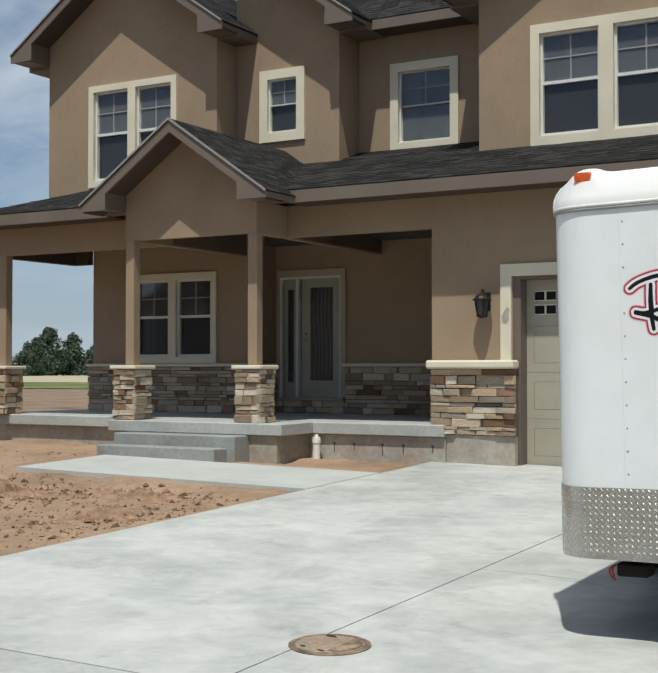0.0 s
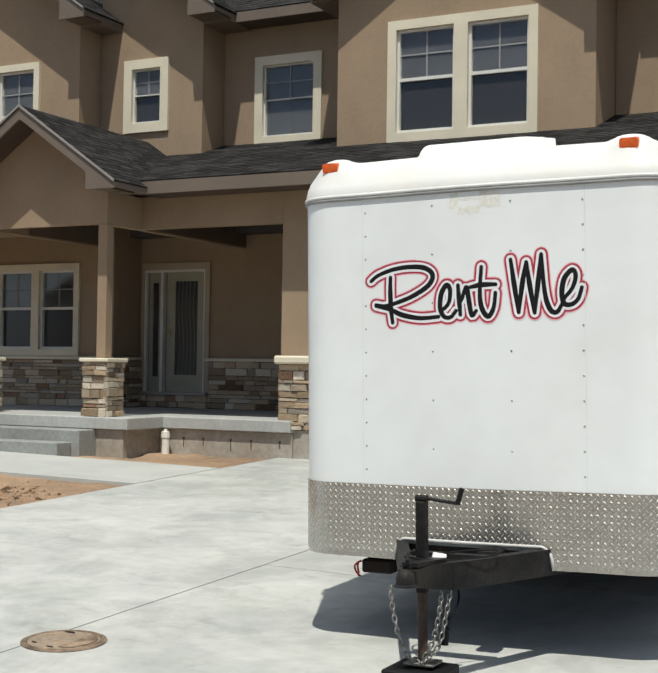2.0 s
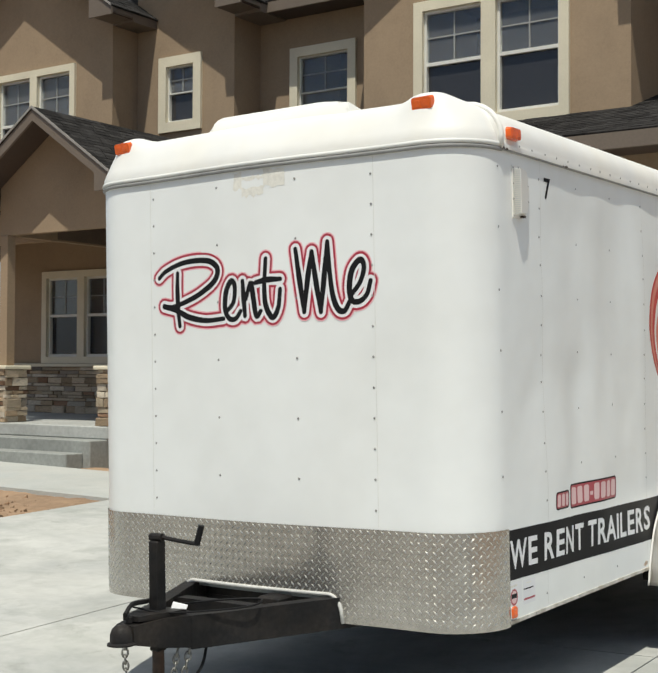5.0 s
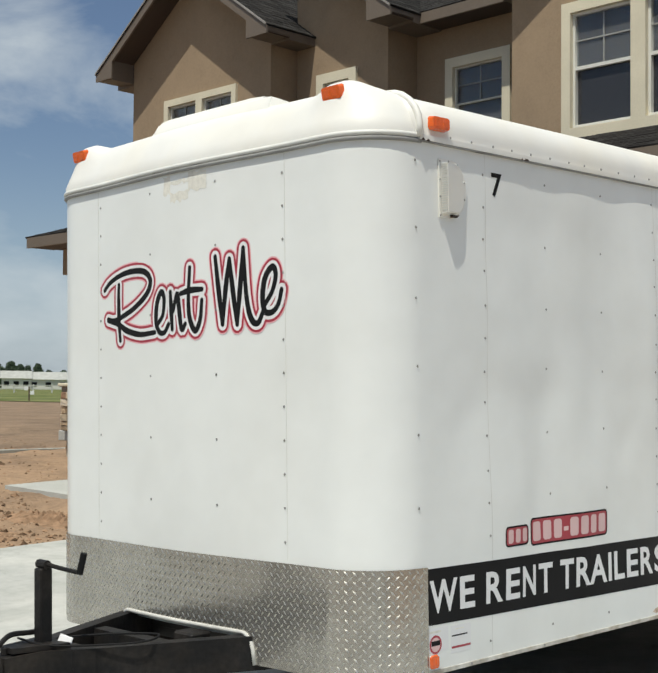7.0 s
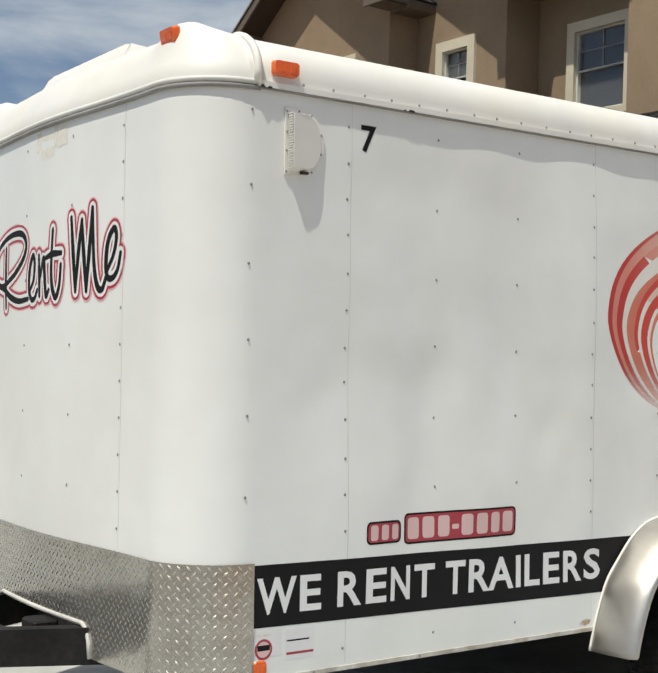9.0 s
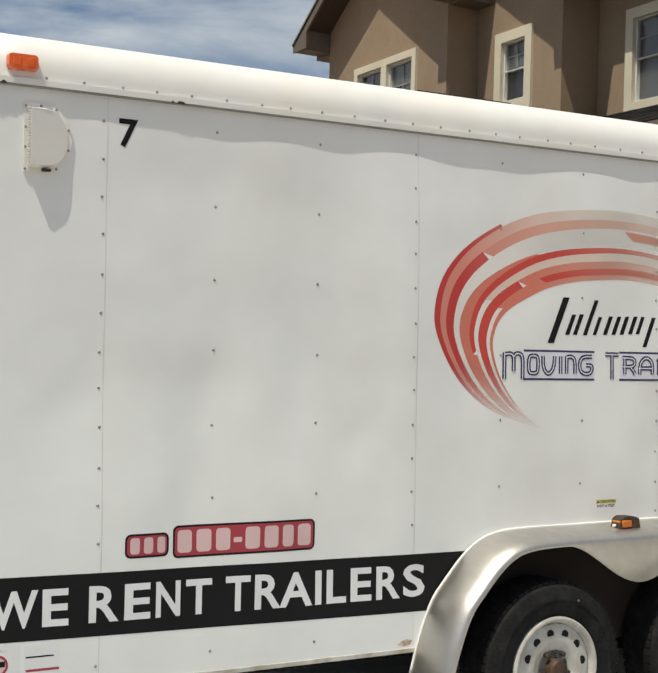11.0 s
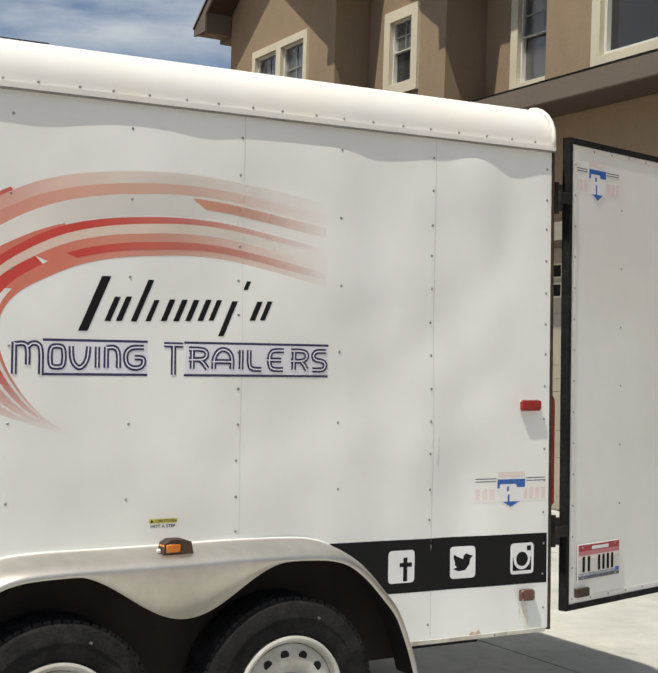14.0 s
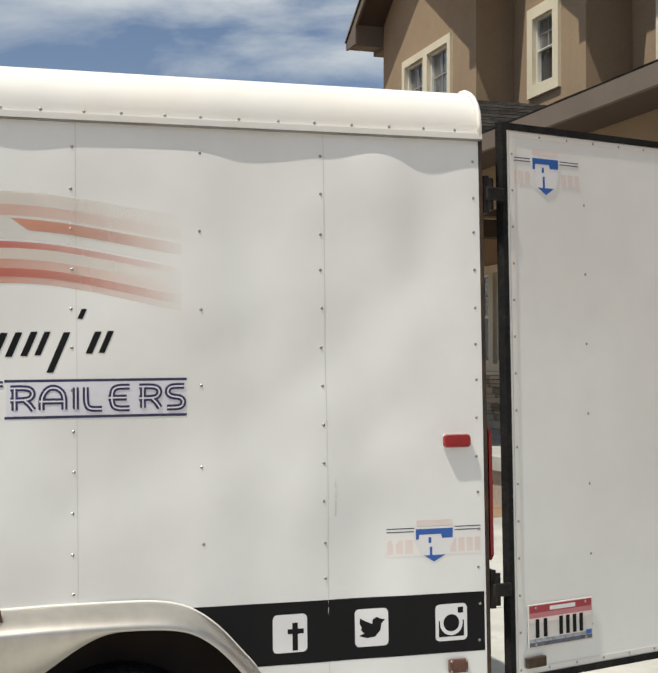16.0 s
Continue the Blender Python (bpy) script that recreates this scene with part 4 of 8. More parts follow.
box(bm, -5.60, -0.90, 8.34, 8.56, 2.66, 2.719)
box(bm, -0.90, -0.801, 8.34, 8.56, 0.2, 2.719)
part("garage_jamb", bm, FASCIA, house, "brown garage jamb")
bm = bmesh.new()
prism(bm, [(-5.83, 2.10), (-5.775, 2.085), (-5.735, 2.13), (-5.74, 2.20), (-5.725, 2.27), (-5.76, 2.31), (-5.80, 2.25), (-5.835, 2.19)], "y", 8.276, 8.279)
part("trim_stain", bm, FOUNDATION, house, "grey-brown smear on the cream garage trim")
gdoor = boxed("garage_door", (-5.599, -0.901, 8.58, 8.61, 0.15, 2.70), GARAGE_PAINT, house, "tan panelled sectional garage door")
for r in range(4):
    z0 = 0.26 + r * 0.60
    holes = []
    for c in range(6):
        a = -5.52 + c * 0.775
        if r == 3:
            holes += [(a + 0.03, a + 0.32, z0 + 0.14, z0 + 0.28), (a + 0.36, a + 0.65, z0 + 0.14, z0 + 0.28), (a + 0.03, a + 0.32, z0 + 0.32, z0 + 0.46), (a + 0.36, a + 0.65, z0 + 0.32, z0 + 0.46)]
        else:
            holes.append((a + 0.02, a + 0.66, z0 + 0.12, z0 + 0.48))
    bm = bmesh.new()
    holed_wall(bm, -5.598, -0.902, z0, z0 + 0.597, 8.55, 0.026, holes)
    part("door_section", bm, GARAGE_PAINT, gdoor)
    for h in holes:
        if r == 3:
            boxed("pane", (h[0] + 0.004, h[1] - 0.004, 8.568, 8.574, h[2] + 0.004, h[3] - 0.004), VINYL_BLACK, gdoor)
            mid = (h[0] + h[1]) / 2
            bm = bmesh.new()
            box(bm, mid - 0.011, mid + 0.011, 8.556, 8.567, h[2] + 0.017, h[3] - 0.017)
            box(bm, h[0] + 0.002, h[1] - 0.002, 8.554, 8.567, h[3] - 0.016, h[3] - 0.002)
            box(bm, h[0] + 0.002, h[1] - 0.002, 8.554, 8.567, h[2] + 0.002, h[2] + 0.016)
            part("muntin", bm, TRIM, gdoor, "cream window bars")
        else:
            bm = bmesh.new()
            box(bm, h[0] + 0.0025, h[1] - 0.0025, 8.5506, 8.578, h[2] + 0.0025, h[3] - 0.0025, bevel=0.0025)
            part("raised_panel", bm, GARAGE_PAINT, gdoor)

# front door with a sidelight
bm = bmesh.new()
box(bm, -11.153, -9.807, 11.20, 11.26, 3.062, 3.178)
box(bm, -11.153, -11.085, 11.20, 11.26, 1.03, 3.061)
box(bm, -9.895, -9.807, 11.20, 11.26, 1.03, 3.061)
part("door_casing", bm, DOOR_CASING, house, "tan casing round the entry door")
bm = bmesh.new()
box(bm, -11.084, -9.896, 11.195, 11.26, 3.025, 3.061)
box(bm, -11.084, -11.048, 11.195, 11.26, 1.03, 3.024)
box(bm, -9.915, -9.896, 11.195, 11.26, 1.03, 3.024)
box(bm, -10.765, -10.715, 11.195, 11.30, 1.03, 3.024)
part("door_frame", bm, VINYL, house, "white entry door frame")
boxed("door_sill", (-11.15, -9.81, 11.12, 11.24, 0.98, 1.028), METAL_EDGE, house)


def glazed_leaf(name, x0, x1, y, z0, z1, margin, top, bottom, label):
    leaf = bmesh.new()
    holed_wall(leaf, x0, x1, z0, z1, y, 0.045, [(x0 + margin, x1 - margin, z0 + bottom, z1 - top)])
    d = part(name, leaf, DOOR_PAINT, house, label)
    p = boxed("pane", (x0 + margin, x1 - margin, y + 0.015, y + 0.021, z0 + bottom, z1 - top), GLASS, d)
    p.visible_shadow = False
    return d


glazed_leaf("sidelight", -11.045, -10.785, 11.28, 1.03, 3.055, 0.07, 0.20, 0.25, "narrow olive sidelight with dark glass")
fd = glazed_leaf("door", -10.695, -9.915, 11.28, 1.03, 3.055, 0.17, 0.18, 0.28, "olive front door with tall decorative glass")
bm = bmesh.new()
for k in range(1, 6):
    x = -10.525 + k * 0.0733
    tube(bm, smooth_path([(x, 11.29, 1.32), (x + 0.02, 11.29, 1.9), (x - 0.02, 11.29, 2.4), (x, 11.29, 2.86)], 5), 0.003, 5)
part("leading", bm, GRILLE, fd, "grey leading across the glass")
for z in (1.98, 2.10):
    bm = bmesh.new()
    lathe(bm, [(0.028, 0), (0.03, 0.012), (0.02, 0.03), (0.026, 0.05), (0.005, 0.06)], 12, pose(-10.62, 11.279, z, 90))
    part("door_knob", bm, BRASS, fd, "brass knob")

# porch slab, steps, stem walls
bm = bmesh.new()
box(bm, -15.10, -6.66, 8.30, 11.24, 0.60, 0.765, bevel=0.012)
part("porch_floor", bm, CONCRETE_GREY, house, "smooth concrete porch floor")
bm = bmesh.new()
box(bm, -8.598, -6.60, 8.13, 8.298, 0.605, 0.768, bevel=0.012)
part("porch_floor", bm, CONCRETE_GREY, house, "smooth concrete porch edge")
bm = bmesh.new()
box(bm, -11.58, -8.60, 7.32, 8.298, 0.605, 0.768, bevel=0.012)
part("porch_floor", bm, CONCRETE_GREY, house, "smooth concrete porch landing")
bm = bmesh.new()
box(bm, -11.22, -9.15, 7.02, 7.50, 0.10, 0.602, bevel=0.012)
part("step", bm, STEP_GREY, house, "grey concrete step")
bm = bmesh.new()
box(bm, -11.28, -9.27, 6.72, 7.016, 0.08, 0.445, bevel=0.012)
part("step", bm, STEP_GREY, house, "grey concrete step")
for b in ((-15.0, -11.46, 8.40, 8.6), (-9.148, -8.70, 7.38, 8.40), (-8.69, -6.60, 8.20, 8.6), (-15.0, -14.8, 8.602, 10.4), (-11.55, -11.46, 7.5, 8.398)):
    boxed("foundation", (*b, 0.0, 0.597), FOUNDATION, house, "rough stained foundation concrete")
boxed("foundation", (-6.595, -5.635, 8.22, 8.316, 0.05, 0.64), FOUNDATION, house, "rough stained foundation concrete")
for k in range(6):
    x = -8.72 + k * 0.375 + (0.06 if k % 2 else 0)
    bm = bmesh.new()
    box(bm, x - 0.007, x + 0.007, 8.196, 8.206, 0.33 + 0.03 * (k % 3), 0.47)
    box(bm, x - 0.018, x + 0.018, 8.194, 8.206, 0.468, 0.492)
    part("form_tie", bm, TIE, house, "rusty form tie end in the concrete")

# cleanout pipe
pipe = thing("cleanout_pipe", "white plastic cleanout pipe with screw cap by the foundation", "pipe", pose(-8.49, 8.06, grade(-8.49, 8.06) - 0.08))
bm = bmesh.new()
lathe(bm, [(0.052, 0), (0.052, 0.26), (0.062, 0.262), (0.062, 0.31), (0.05, 0.315)], 20)
part("tube", bm, PVC, pipe)
bm = bmesh.new()
lathe(bm, [(0.056, 0.316), (0.056, 0.34), (0.045, 0.346), (0.026, 0.347), (0.026, 0.375), (0.018, 0.378)], 20)
part("cap", bm, PVC, pipe)

# wall lantern
lan = thing("wall_lantern", "dark bronze wall lantern with glass sides beside the garage", "lantern", pose(-6.05, 8.14, 2.16))
bm = bmesh.new()
box(bm, -0.05, 0.05, 0.155, 0.178, 0.10, 0.34, bevel=0.008)
part("back_plate", bm, IRON, lan)
bm = bmesh.new()
tube(bm, smooth_path([(0, 0.156, 0.20), (0, 0.10, 0.30), (0, 0.03, 0.37), (0, -0.01, 0.36), (0, -0.005, 0.31)], 5), 0.009, 6)
part("arm", bm, IRON, lan)
bm = bmesh.new()
lathe(bm, [(0.012, 0.325), (0.045, 0.312), (0.085, 0.282), (0.105, 0.255), (0.128, 0.238), (0.128, 0.230), (0.08, 0.229)], 12)
part("hood", bm, IRON, lan)
bm = bmesh.new()
for k in range(6):
    a = k * math.pi / 3
    tube(bm, [(0.102 * math.cos(a), 0.102 * math.sin(a), 0.235), (0.068 * math.cos(a), 0.068 * math.sin(a), 0.03)], 0.007, 5)
lathe(bm, [(0.03, 0.0), (0.075, 0.018), (0.075, 0.034), (0.02, 0.036)], 12)
part("cage", bm, IRON, lan)
bm = bmesh.new()
lathe(bm, [(0.064, 0.036), (0.097, 0.228)], 6)
part("glass", bm, SCREEN_GLASS, lan, "dark seeded glass").visible_shadow = False

# porch pillars and posts
stone_jobs = []


def pillar(cx, cy, top=3.372):
    core = boxed("stone_pillar", (cx - 0.17, cx + 0.17, cy - 0.17, cy + 0.17, 0.766, 1.50), MORTAR, house, "stacked ledge-stone porch pillar")
    stone_jobs.append((core, "y-", cx - 0.2, cx + 0.2, cy - 0.17, 0.768, 1.50))
    stone_jobs.append((core, "x+", cy - 0.2, cy + 0.2, cx + 0.17, 0.768, 1.50))
    stone_jobs.append((core, "x-", cy - 0.17, cy + 0.17, cx - 0.17, 0.768, 1.50))
    bm = bmesh.new()
    box(bm, cx - 0.24, cx + 0.24, cy - 0.24, cy + 0.24, 1.502, 1.555, bevel=0.012)
    part("cap_stone", bm, TRIM, core, "cream cap stone")
    boxed("porch_post", (cx - 0.075, cx + 0.075, cy - 0.075, cy + 0.075, 1.556, top), STUCCO, house, "square tan stucco porch post", bevel=0.006)


pillar(-11.32, 7.56)
pillar(-9.175, 7.56)
pillar(-14.66, 8.38)

# stone wainscots with their caps
wn_w = boxed("stone_wainscot", (-14.62, -11.2, 10.44, 10.481, 0.766, 1.54), MORTAR, house, "shaded stacked-stone wainscot under the porch window")
stone_jobs.append((wn_w, "y-", -14.66, -11.17, 10.44, 0.768, 1.54))
boxed("sill_cap", (-14.68, -11.14, 10.36, 10.481, 1.542, 1.596), TRIM, wn_w, "cream stone sill", bevel=0.01)
wn_r = boxed("stone_return", (-11.199, -11.16, 10.44, 11.195, 0.766, 1.54), MORTAR, house, "shaded stacked-stone return wall")
stone_jobs.append((wn_r, "x+", 10.42, 11.195, -11.16, 0.768, 1.54))
boxed("sill_cap", (-11.139, -11.06, 10.36, 11.115, 1.542, 1.596), TRIM, wn_r, "cream stone sill", bevel=0.01)
wn_d = boxed("stone_wainscot", (-9.80, -6.86, 11.20, 11.241, 0.766, 1.54), MORTAR, house, "shaded stacked-stone wainscot beside the door")
stone_jobs.append((wn_d, "y-", -9.80, -6.86, 11.20, 0.768, 1.54))
boxed("sill_cap", (-9.84, -6.86, 11.12, 11.241, 1.542, 1.596), TRIM, wn_d, "cream stone sill", bevel=0.01)
wn_s = boxed("stone_riser", (-11.16, -9.802, 11.20, 11.241, 0.766, 0.978), MORTAR, house, "stone riser under the front door")
stone_jobs.append((wn_s, "y-", -11.15, -9.81, 11.20, 0.768, 0.975))
boxed("stone_wainscot", (-14.64, -14.60, 10.44, 15.9, 0.40, 1.54), MORTAR, house, "stone wainscot on the side wall")
wn_g = boxed("stone_wainscot", (-6.80, -5.63, 8.22, 8.316, 0.642, 1.505), MORTAR, house, "sunlit stacked-stone wainscot beside the garage door")
stone_jobs.append((wn_g, "y-", -6.82, -5.62, 8.22, 0.645, 1.505))
bm = bmesh.new()
box(bm, -6.845, -5.61, 8.09, 8.316, 1.507, 1.618, bevel=0.024)
part("sill_cap", bm, TRIM, wn_g, "cream rounded stone sill")
# ---- cargo trailer ----
TW, TL, TR_ = 2.135, 4.445, 0.25
TILT = Matrix(((0.99985, 0.00376, -0.01665, 0), (-0.00394, 0.99993, -0.01102, 0), (0.01661, 0.01108, 0.9998, 0), (0, 0, 0, 1)))
trailer = thing("cargo_trailer", "white enclosed tandem-axle cargo trailer with rental lettering, door open", "trailer", TILT)


def bow(x):
    """How far the thin nose panel bellies out."""
    t = abs(x + 1.07) / 0.82
    return 0.036 * math.cos(math.pi / 2 * t) ** 2 if t < 1 else 0.0


def outline(y_back=TL, step=0.0375, inset=0.0):
    """The body's plan from the rear of the near side round the nose to the rear of the far side: points and outward normals."""
    r = TR_
    pts = []
    n = max(2, round((y_back - r) / step))
    for i in range(n):
        pts.append((0, y_back - (y_back - r) * i / n, 1, 0))
    for k in range(13):
        a = -math.pi / 2 * k / 12
        pts.append((-r + r * math.cos(a), r + r * math.sin(a), math.cos(a), math.sin(a)))
    n = round((TW - 2 * r) / step)
    for i in range(1, n):
        pts.append((-r - (TW - 2 * r) * i / n, 0, 0, -1))
    for k in range(13):
        a = -math.pi / 2 - math.pi / 2 * k / 12
        pts.append((-TW + r + r * math.cos(a), r + r * math.sin(a), math.cos(a), math.sin(a)))
    n = max(2, round((y_back - r) / step))
    for i in range(1, n + 1):
        pts.append((-TW, r + (y_back - r) * i / n, -1, 0))
    return [(x - nx * inset, y - ny * inset - (bow(x) if y < 0.001 else 0.0), nx, ny) for x, y, nx, ny in pts]


def dent(x, y, z):
    """Soft waves and dents of the thin skin."""
    if y > 0.3:
        edge = max(0.0, min(1.0, (y - 0.3) / 0.3, (4.42 - y) / 0.25, (z - 0.5) / 0.25, (2.47 - z) / 0.06))
        rear = max(0.0, min(1.0, (y - 2.6) / 1.0))
        calm = min(1.0, (2.49 - z) / (0.34 - 0.20 * rear)) * (1 + 0.45 * rear)
        v = calm * (0.0105 * noise.noise(Vector((y * 3.6, z * 0.8, 2.0))) + 0.0085 * noise.noise(Vector((y * 2.0, z * 2.4, 7.0)))) + 0.0026 * noise.noise(Vector((y * 5.5, z * 4.5, 3.0))) + 0.0045 * rear * noise.noise(Vector((y * 3.0 - z * 2.0, z * 3.2 + y, 12.0)))
        for dy, dz, size, deep in ((0.47, 1.40, 0.10, 0.006), (0.40, 1.62, 0.07, 0.004), (1.05, 1.52, 0.12, 0.005), (3.95, 1.75, 0.14, 0.006), (1.62, 1.30, 0.08, 0.003), (4.2, 1.95, 0.10, 0.004), (1.63, 1.78, 0.022, 0.0022), (1.56, 1.54, 0.022, 0.0018), (0.95, 1.80, 0.05, 0.002), (0.34, 1.50, 0.06, 0.004), (3.80, 1.62, 0.10, 0.004), (4.12, 1.50, 0.09, 0.004), (3.05, 1.22, 0.07, 0.003), (1.25, 1.35, 0.14, 0.004)):
            v -= deep * math.exp(-((y - dy) ** 2 + (z - dz - 0.4 * (y - dy)) ** 2) / size ** 2)
        return v * edge
    return 0.0006 * noise.noise(Vector((x * 3, z * 2, 4.0)))


def plate_low(x, y):
    if y > 0.06:
        return 0.476
    a = abs(x + 1.07)
    if a >= 0.44:
        return 0.476
    if a > 0.372:
        t = (a - 0.372) / 0.068
        return 0.476 + 0.116 * math.sqrt(max(0.0, 1 - t * t))
    return 0.592


def skin():
    pts = outline()
    zs = [0.497 + (2.45 - 0.497) * k / 72 for k in range(73)]
    verts, faces = [], []
    for x, y, nx, ny in pts:
        low = plate_low(x, y) + 0.012 if y < 0.06 else 0.497
        for z in zs:
            z = max(z, low)
            d = dent(x, y, z)
            verts.append((x + nx * d, y + ny * d, z))
    h = len(zs)
    for i in range(len(pts) - 1):
        for k in range(h - 1):
            faces.append((i * h + k, (i + 1) * h + k, (i + 1) * h + k + 1, i * h + k + 1))
    pyd("body", verts, [f[::-1] for f in faces], PAINT, trailer, "white painted aluminium skin, slightly dented", smooth=True)
    bm = bmesh.new()
    inner = outline(inset=0.045, step=0.3)
    a = [bm.verts.new((x, y, 0.56)) for x, y, _, _ in inner]
    b = [bm.verts.new((x, y, 2.44)) for x, y, _, _ in inner]
    for i in range(len(a) - 1):
        bm.faces.new((a[i], a[i + 1], b[i + 1], b[i]))
    part("lining", bm, LINING, trailer, "plain inner lining")


skin()
bm = bmesh.new()
box(bm, -TW + 0.03, -0.03, 0.14, 4.425, 0.50, 0.56)
box(bm, -TW + 0.3, -0.3, 0.14, 4.4, 0.46, 0.499)
part("floor_deck", bm, BLACK_STEEL, trailer, "dark floor deck and frame")
bm = bmesh.new()
for y in (1.0, 1.8, 2.6, 3.4, 4.2):
    box(bm, -TW + 0.4, -0.4, y - 0.03, y + 0.03, 0.41, 0.459)
for x in (-TW + 0.45, -0.45):
    box(bm, x - 0.03, x + 0.03, 1.2, 4.4, 0.36, 0.409)
part("chassis", bm, BLACK_STEEL, trailer, "black steel chassis rails")


# roof: rounded rails along the sides, a taller moulded cap over the nose
def roof_shell(name, pts, rise, depth, mat, label, z0=2.452, close=None):
    prof = [(0.006, 0.0), (0.006, 0.028)] + [(0.006 - depth * (1 - math.cos(a)), 0.028 + (rise - 0.028) * math.sin(a)) for a in [math.pi / 2 * k / 9 for k in range(1, 10)]]
    verts, faces = [], []
    for x, y, nx, ny in pts:
        for o, h in prof:
            verts.append((x + nx * o, y + ny * o, z0 + h))
    h = len(prof)
    for i in range(len(pts) - 1):
        for k in range(h - 1):
            faces.append((i * h + k, i * h + k + 1, (i + 1) * h + k + 1, (i + 1) * h + k))
    top = [i * h + h - 1 for i in range(len(pts))]
    n = len(top)
    for i in range(n // 2 - 1):
        faces.append((top[i], top[n - 1 - i], top[n - 2 - i], top[i + 1]))
    return pyd(name, verts, faces, mat, trailer, label, smooth=True)


rail = [(0, 4.455 - (4.455 - 0.215) * i / 30, 1, 0) for i in range(31)] + [(-TW, 0.215 + (4.455 - 0.215) * i / 30, -1, 0) for i in range(31)]
roof_shell("roof", rail, 0.174, 0.16, CAP_WHITE, "white rolled roof rail and roof skin")


def nose_cap():
    """Moulded cap: rings that step inward and up from the moulding line, swelling round the two marker lamps and sinking to the roof at the back."""
    prof = [(-0.006, 0.0), (-0.006, 0.026), (0.008, 0.06), (0.024, 0.095), (0.042, 0.128), (0.058, 0.154), (0.077, 0.176), (0.102, 0.190), (0.135, 0.198), (0.175, 0.202), (0.225, 0.205)]
    rings = []
    for d, h in prof:
        ring = []
        for x, y, nx, ny in outline(0.243, 0.03, d):
            back = max(0.0, min(1.0, (y - 0.12) / 0.12))
            rail_h = 0.174 * math.sqrt(max(0.0, 1 - (1 - min(1.0, max(0.0, d + 0.004) / 0.16)) ** 2)) + 0.006
            z = h + (min(h, rail_h) - h) * back * back * (3 - 2 * back) if d > 0 else h
            for cx in (-1.900, -0.240):
                swell = math.exp(-((x - cx) / 0.10) ** 4) * math.exp(-((y - 0.075) / 0.075) ** 2)
                z += 0.034 * swell * min(1.0, max(0.0, h - 0.09) / 0.07)
                y -= 0.006 * swell * min(1.0, max(0.0, h - 0.07) / 0.08)
            ring.append((x, y, 2.452 + z))
        rings.append(ring)
    n, k = len(rings[0]), len(rings)
    verts = [v for ring in rings for v in ring]
    faces = [(j * n + i, j * n + i + 1, (j + 1) * n + i + 1, (j + 1) * n + i) for j in range(k - 1) for i in range(n - 1)]
    top = [(k - 1) * n + i for i in range(n)]
    faces += [(top[i], top[i + 1], top[n - 2 - i], top[n - 1 - i]) for i in range(n // 2 - 1)]
    pyd("nose_cap", verts, faces, CAP_WHITE, trailer, "creamy white moulded nose cap", smooth=True)


nose_cap()
bm = bmesh.new()
prism(bm, [(0.30, 2.58), (0.045, 2.585), (0.072, 2.640), (0.102, 2.694), (0.155, 2.722), (0.62, 2.712), (0.85, 2.62)], "x", -1.395, -0.625)
for v in bm.verts:
    if v.co.z > 2.70:
        v.co.x += 0.02 if v.co.x < -1.0 else -0.195
bmesh.ops.bevel(bm, geom=bm.edges[:], offset=0.012, segments=3, affect="EDGES")
part("nose_scoop", bm, CAP_WHITE, trailer, "raised wedge moulding on the nose cap", smooth=40)
# joint rib, drip trims, rear edge
for x, s in ((0, 1), (-TW, -1)):
    pr = [(x + s * 0.010, 2.445), (x + s * 0.014, 2.485)] + [(x + s * (0.014 - 0.16 * (1 - math.cos(a))), 2.485 + 0.143 * math.sin(a)) for a in [math.pi / 2 * k / 6 for k in range(1, 7)]]
    for y, rad in ((0.236, 0.014), (4.445, 0.009)):
        bm = bmesh.new()
        tube(bm, [(px, y, pz) for px, pz in pr], rad, 6)
        part("roof_rib", bm, CAP_WHITE, trailer, smooth=True)
    bm = bmesh.new()
    box(bm, min(x + s * 0.003, x + s * 0.0175), max(x + s * 0.003, x + s * 0.0175), 0.235, 4.453, 2.434, 2.4535)
    part("drip_rail", bm, CAP_WHITE, trailer)
    # thin grey strip that stands in for the rail's shadow line
    bm = bmesh.new()
    box(bm, min(x + s * 0.002, x + s * 0.015), max(x + s * 0.002, x + s * 0.015), 0.24, 4.450, 2.4285, 2.4335)
    part("rail_seal", bm, SHADE_GREY, trailer, "grey line drawn as the shadow under the roof rail")
bm = bmesh.new()
nl = [(x + nx * 0.005, y + ny * 0.005, 2.449) for x, y, nx, ny in outline(0.23, 0.02)]
# grey tube that stands in for the shadow band below the bead
tube(bm, [(x, y, z - 0.019) for x, y, z in nl], 0.0095, 6)
part("nose_gasket", bm, SHADE_GREY, trailer, "dark grey band drawn as the shadow under the nose moulding", smooth=True)
bm = bmesh.new()
tube(bm, nl, 0.011, 6)
part("nose_moulding", bm, SEAM, trailer, "grey rounded moulding under the nose cap", smooth=True)
bm = bmesh.new()
for x, s in ((0, 1), (-TW, -1)):
    box(bm, min(x + 0.004 * s, x - 0.06 * s), max(x + 0.004 * s, x - 0.06 * s), 4.4465, 4.458, 0.49, 2.44)
box(bm, -TW + 0.06, -0.06, 4.430, 4.462, 2.36, 2.44)
box(bm, -TW + 0.06, -0.06, 4.430, 4.462, 0.47, 0.55)
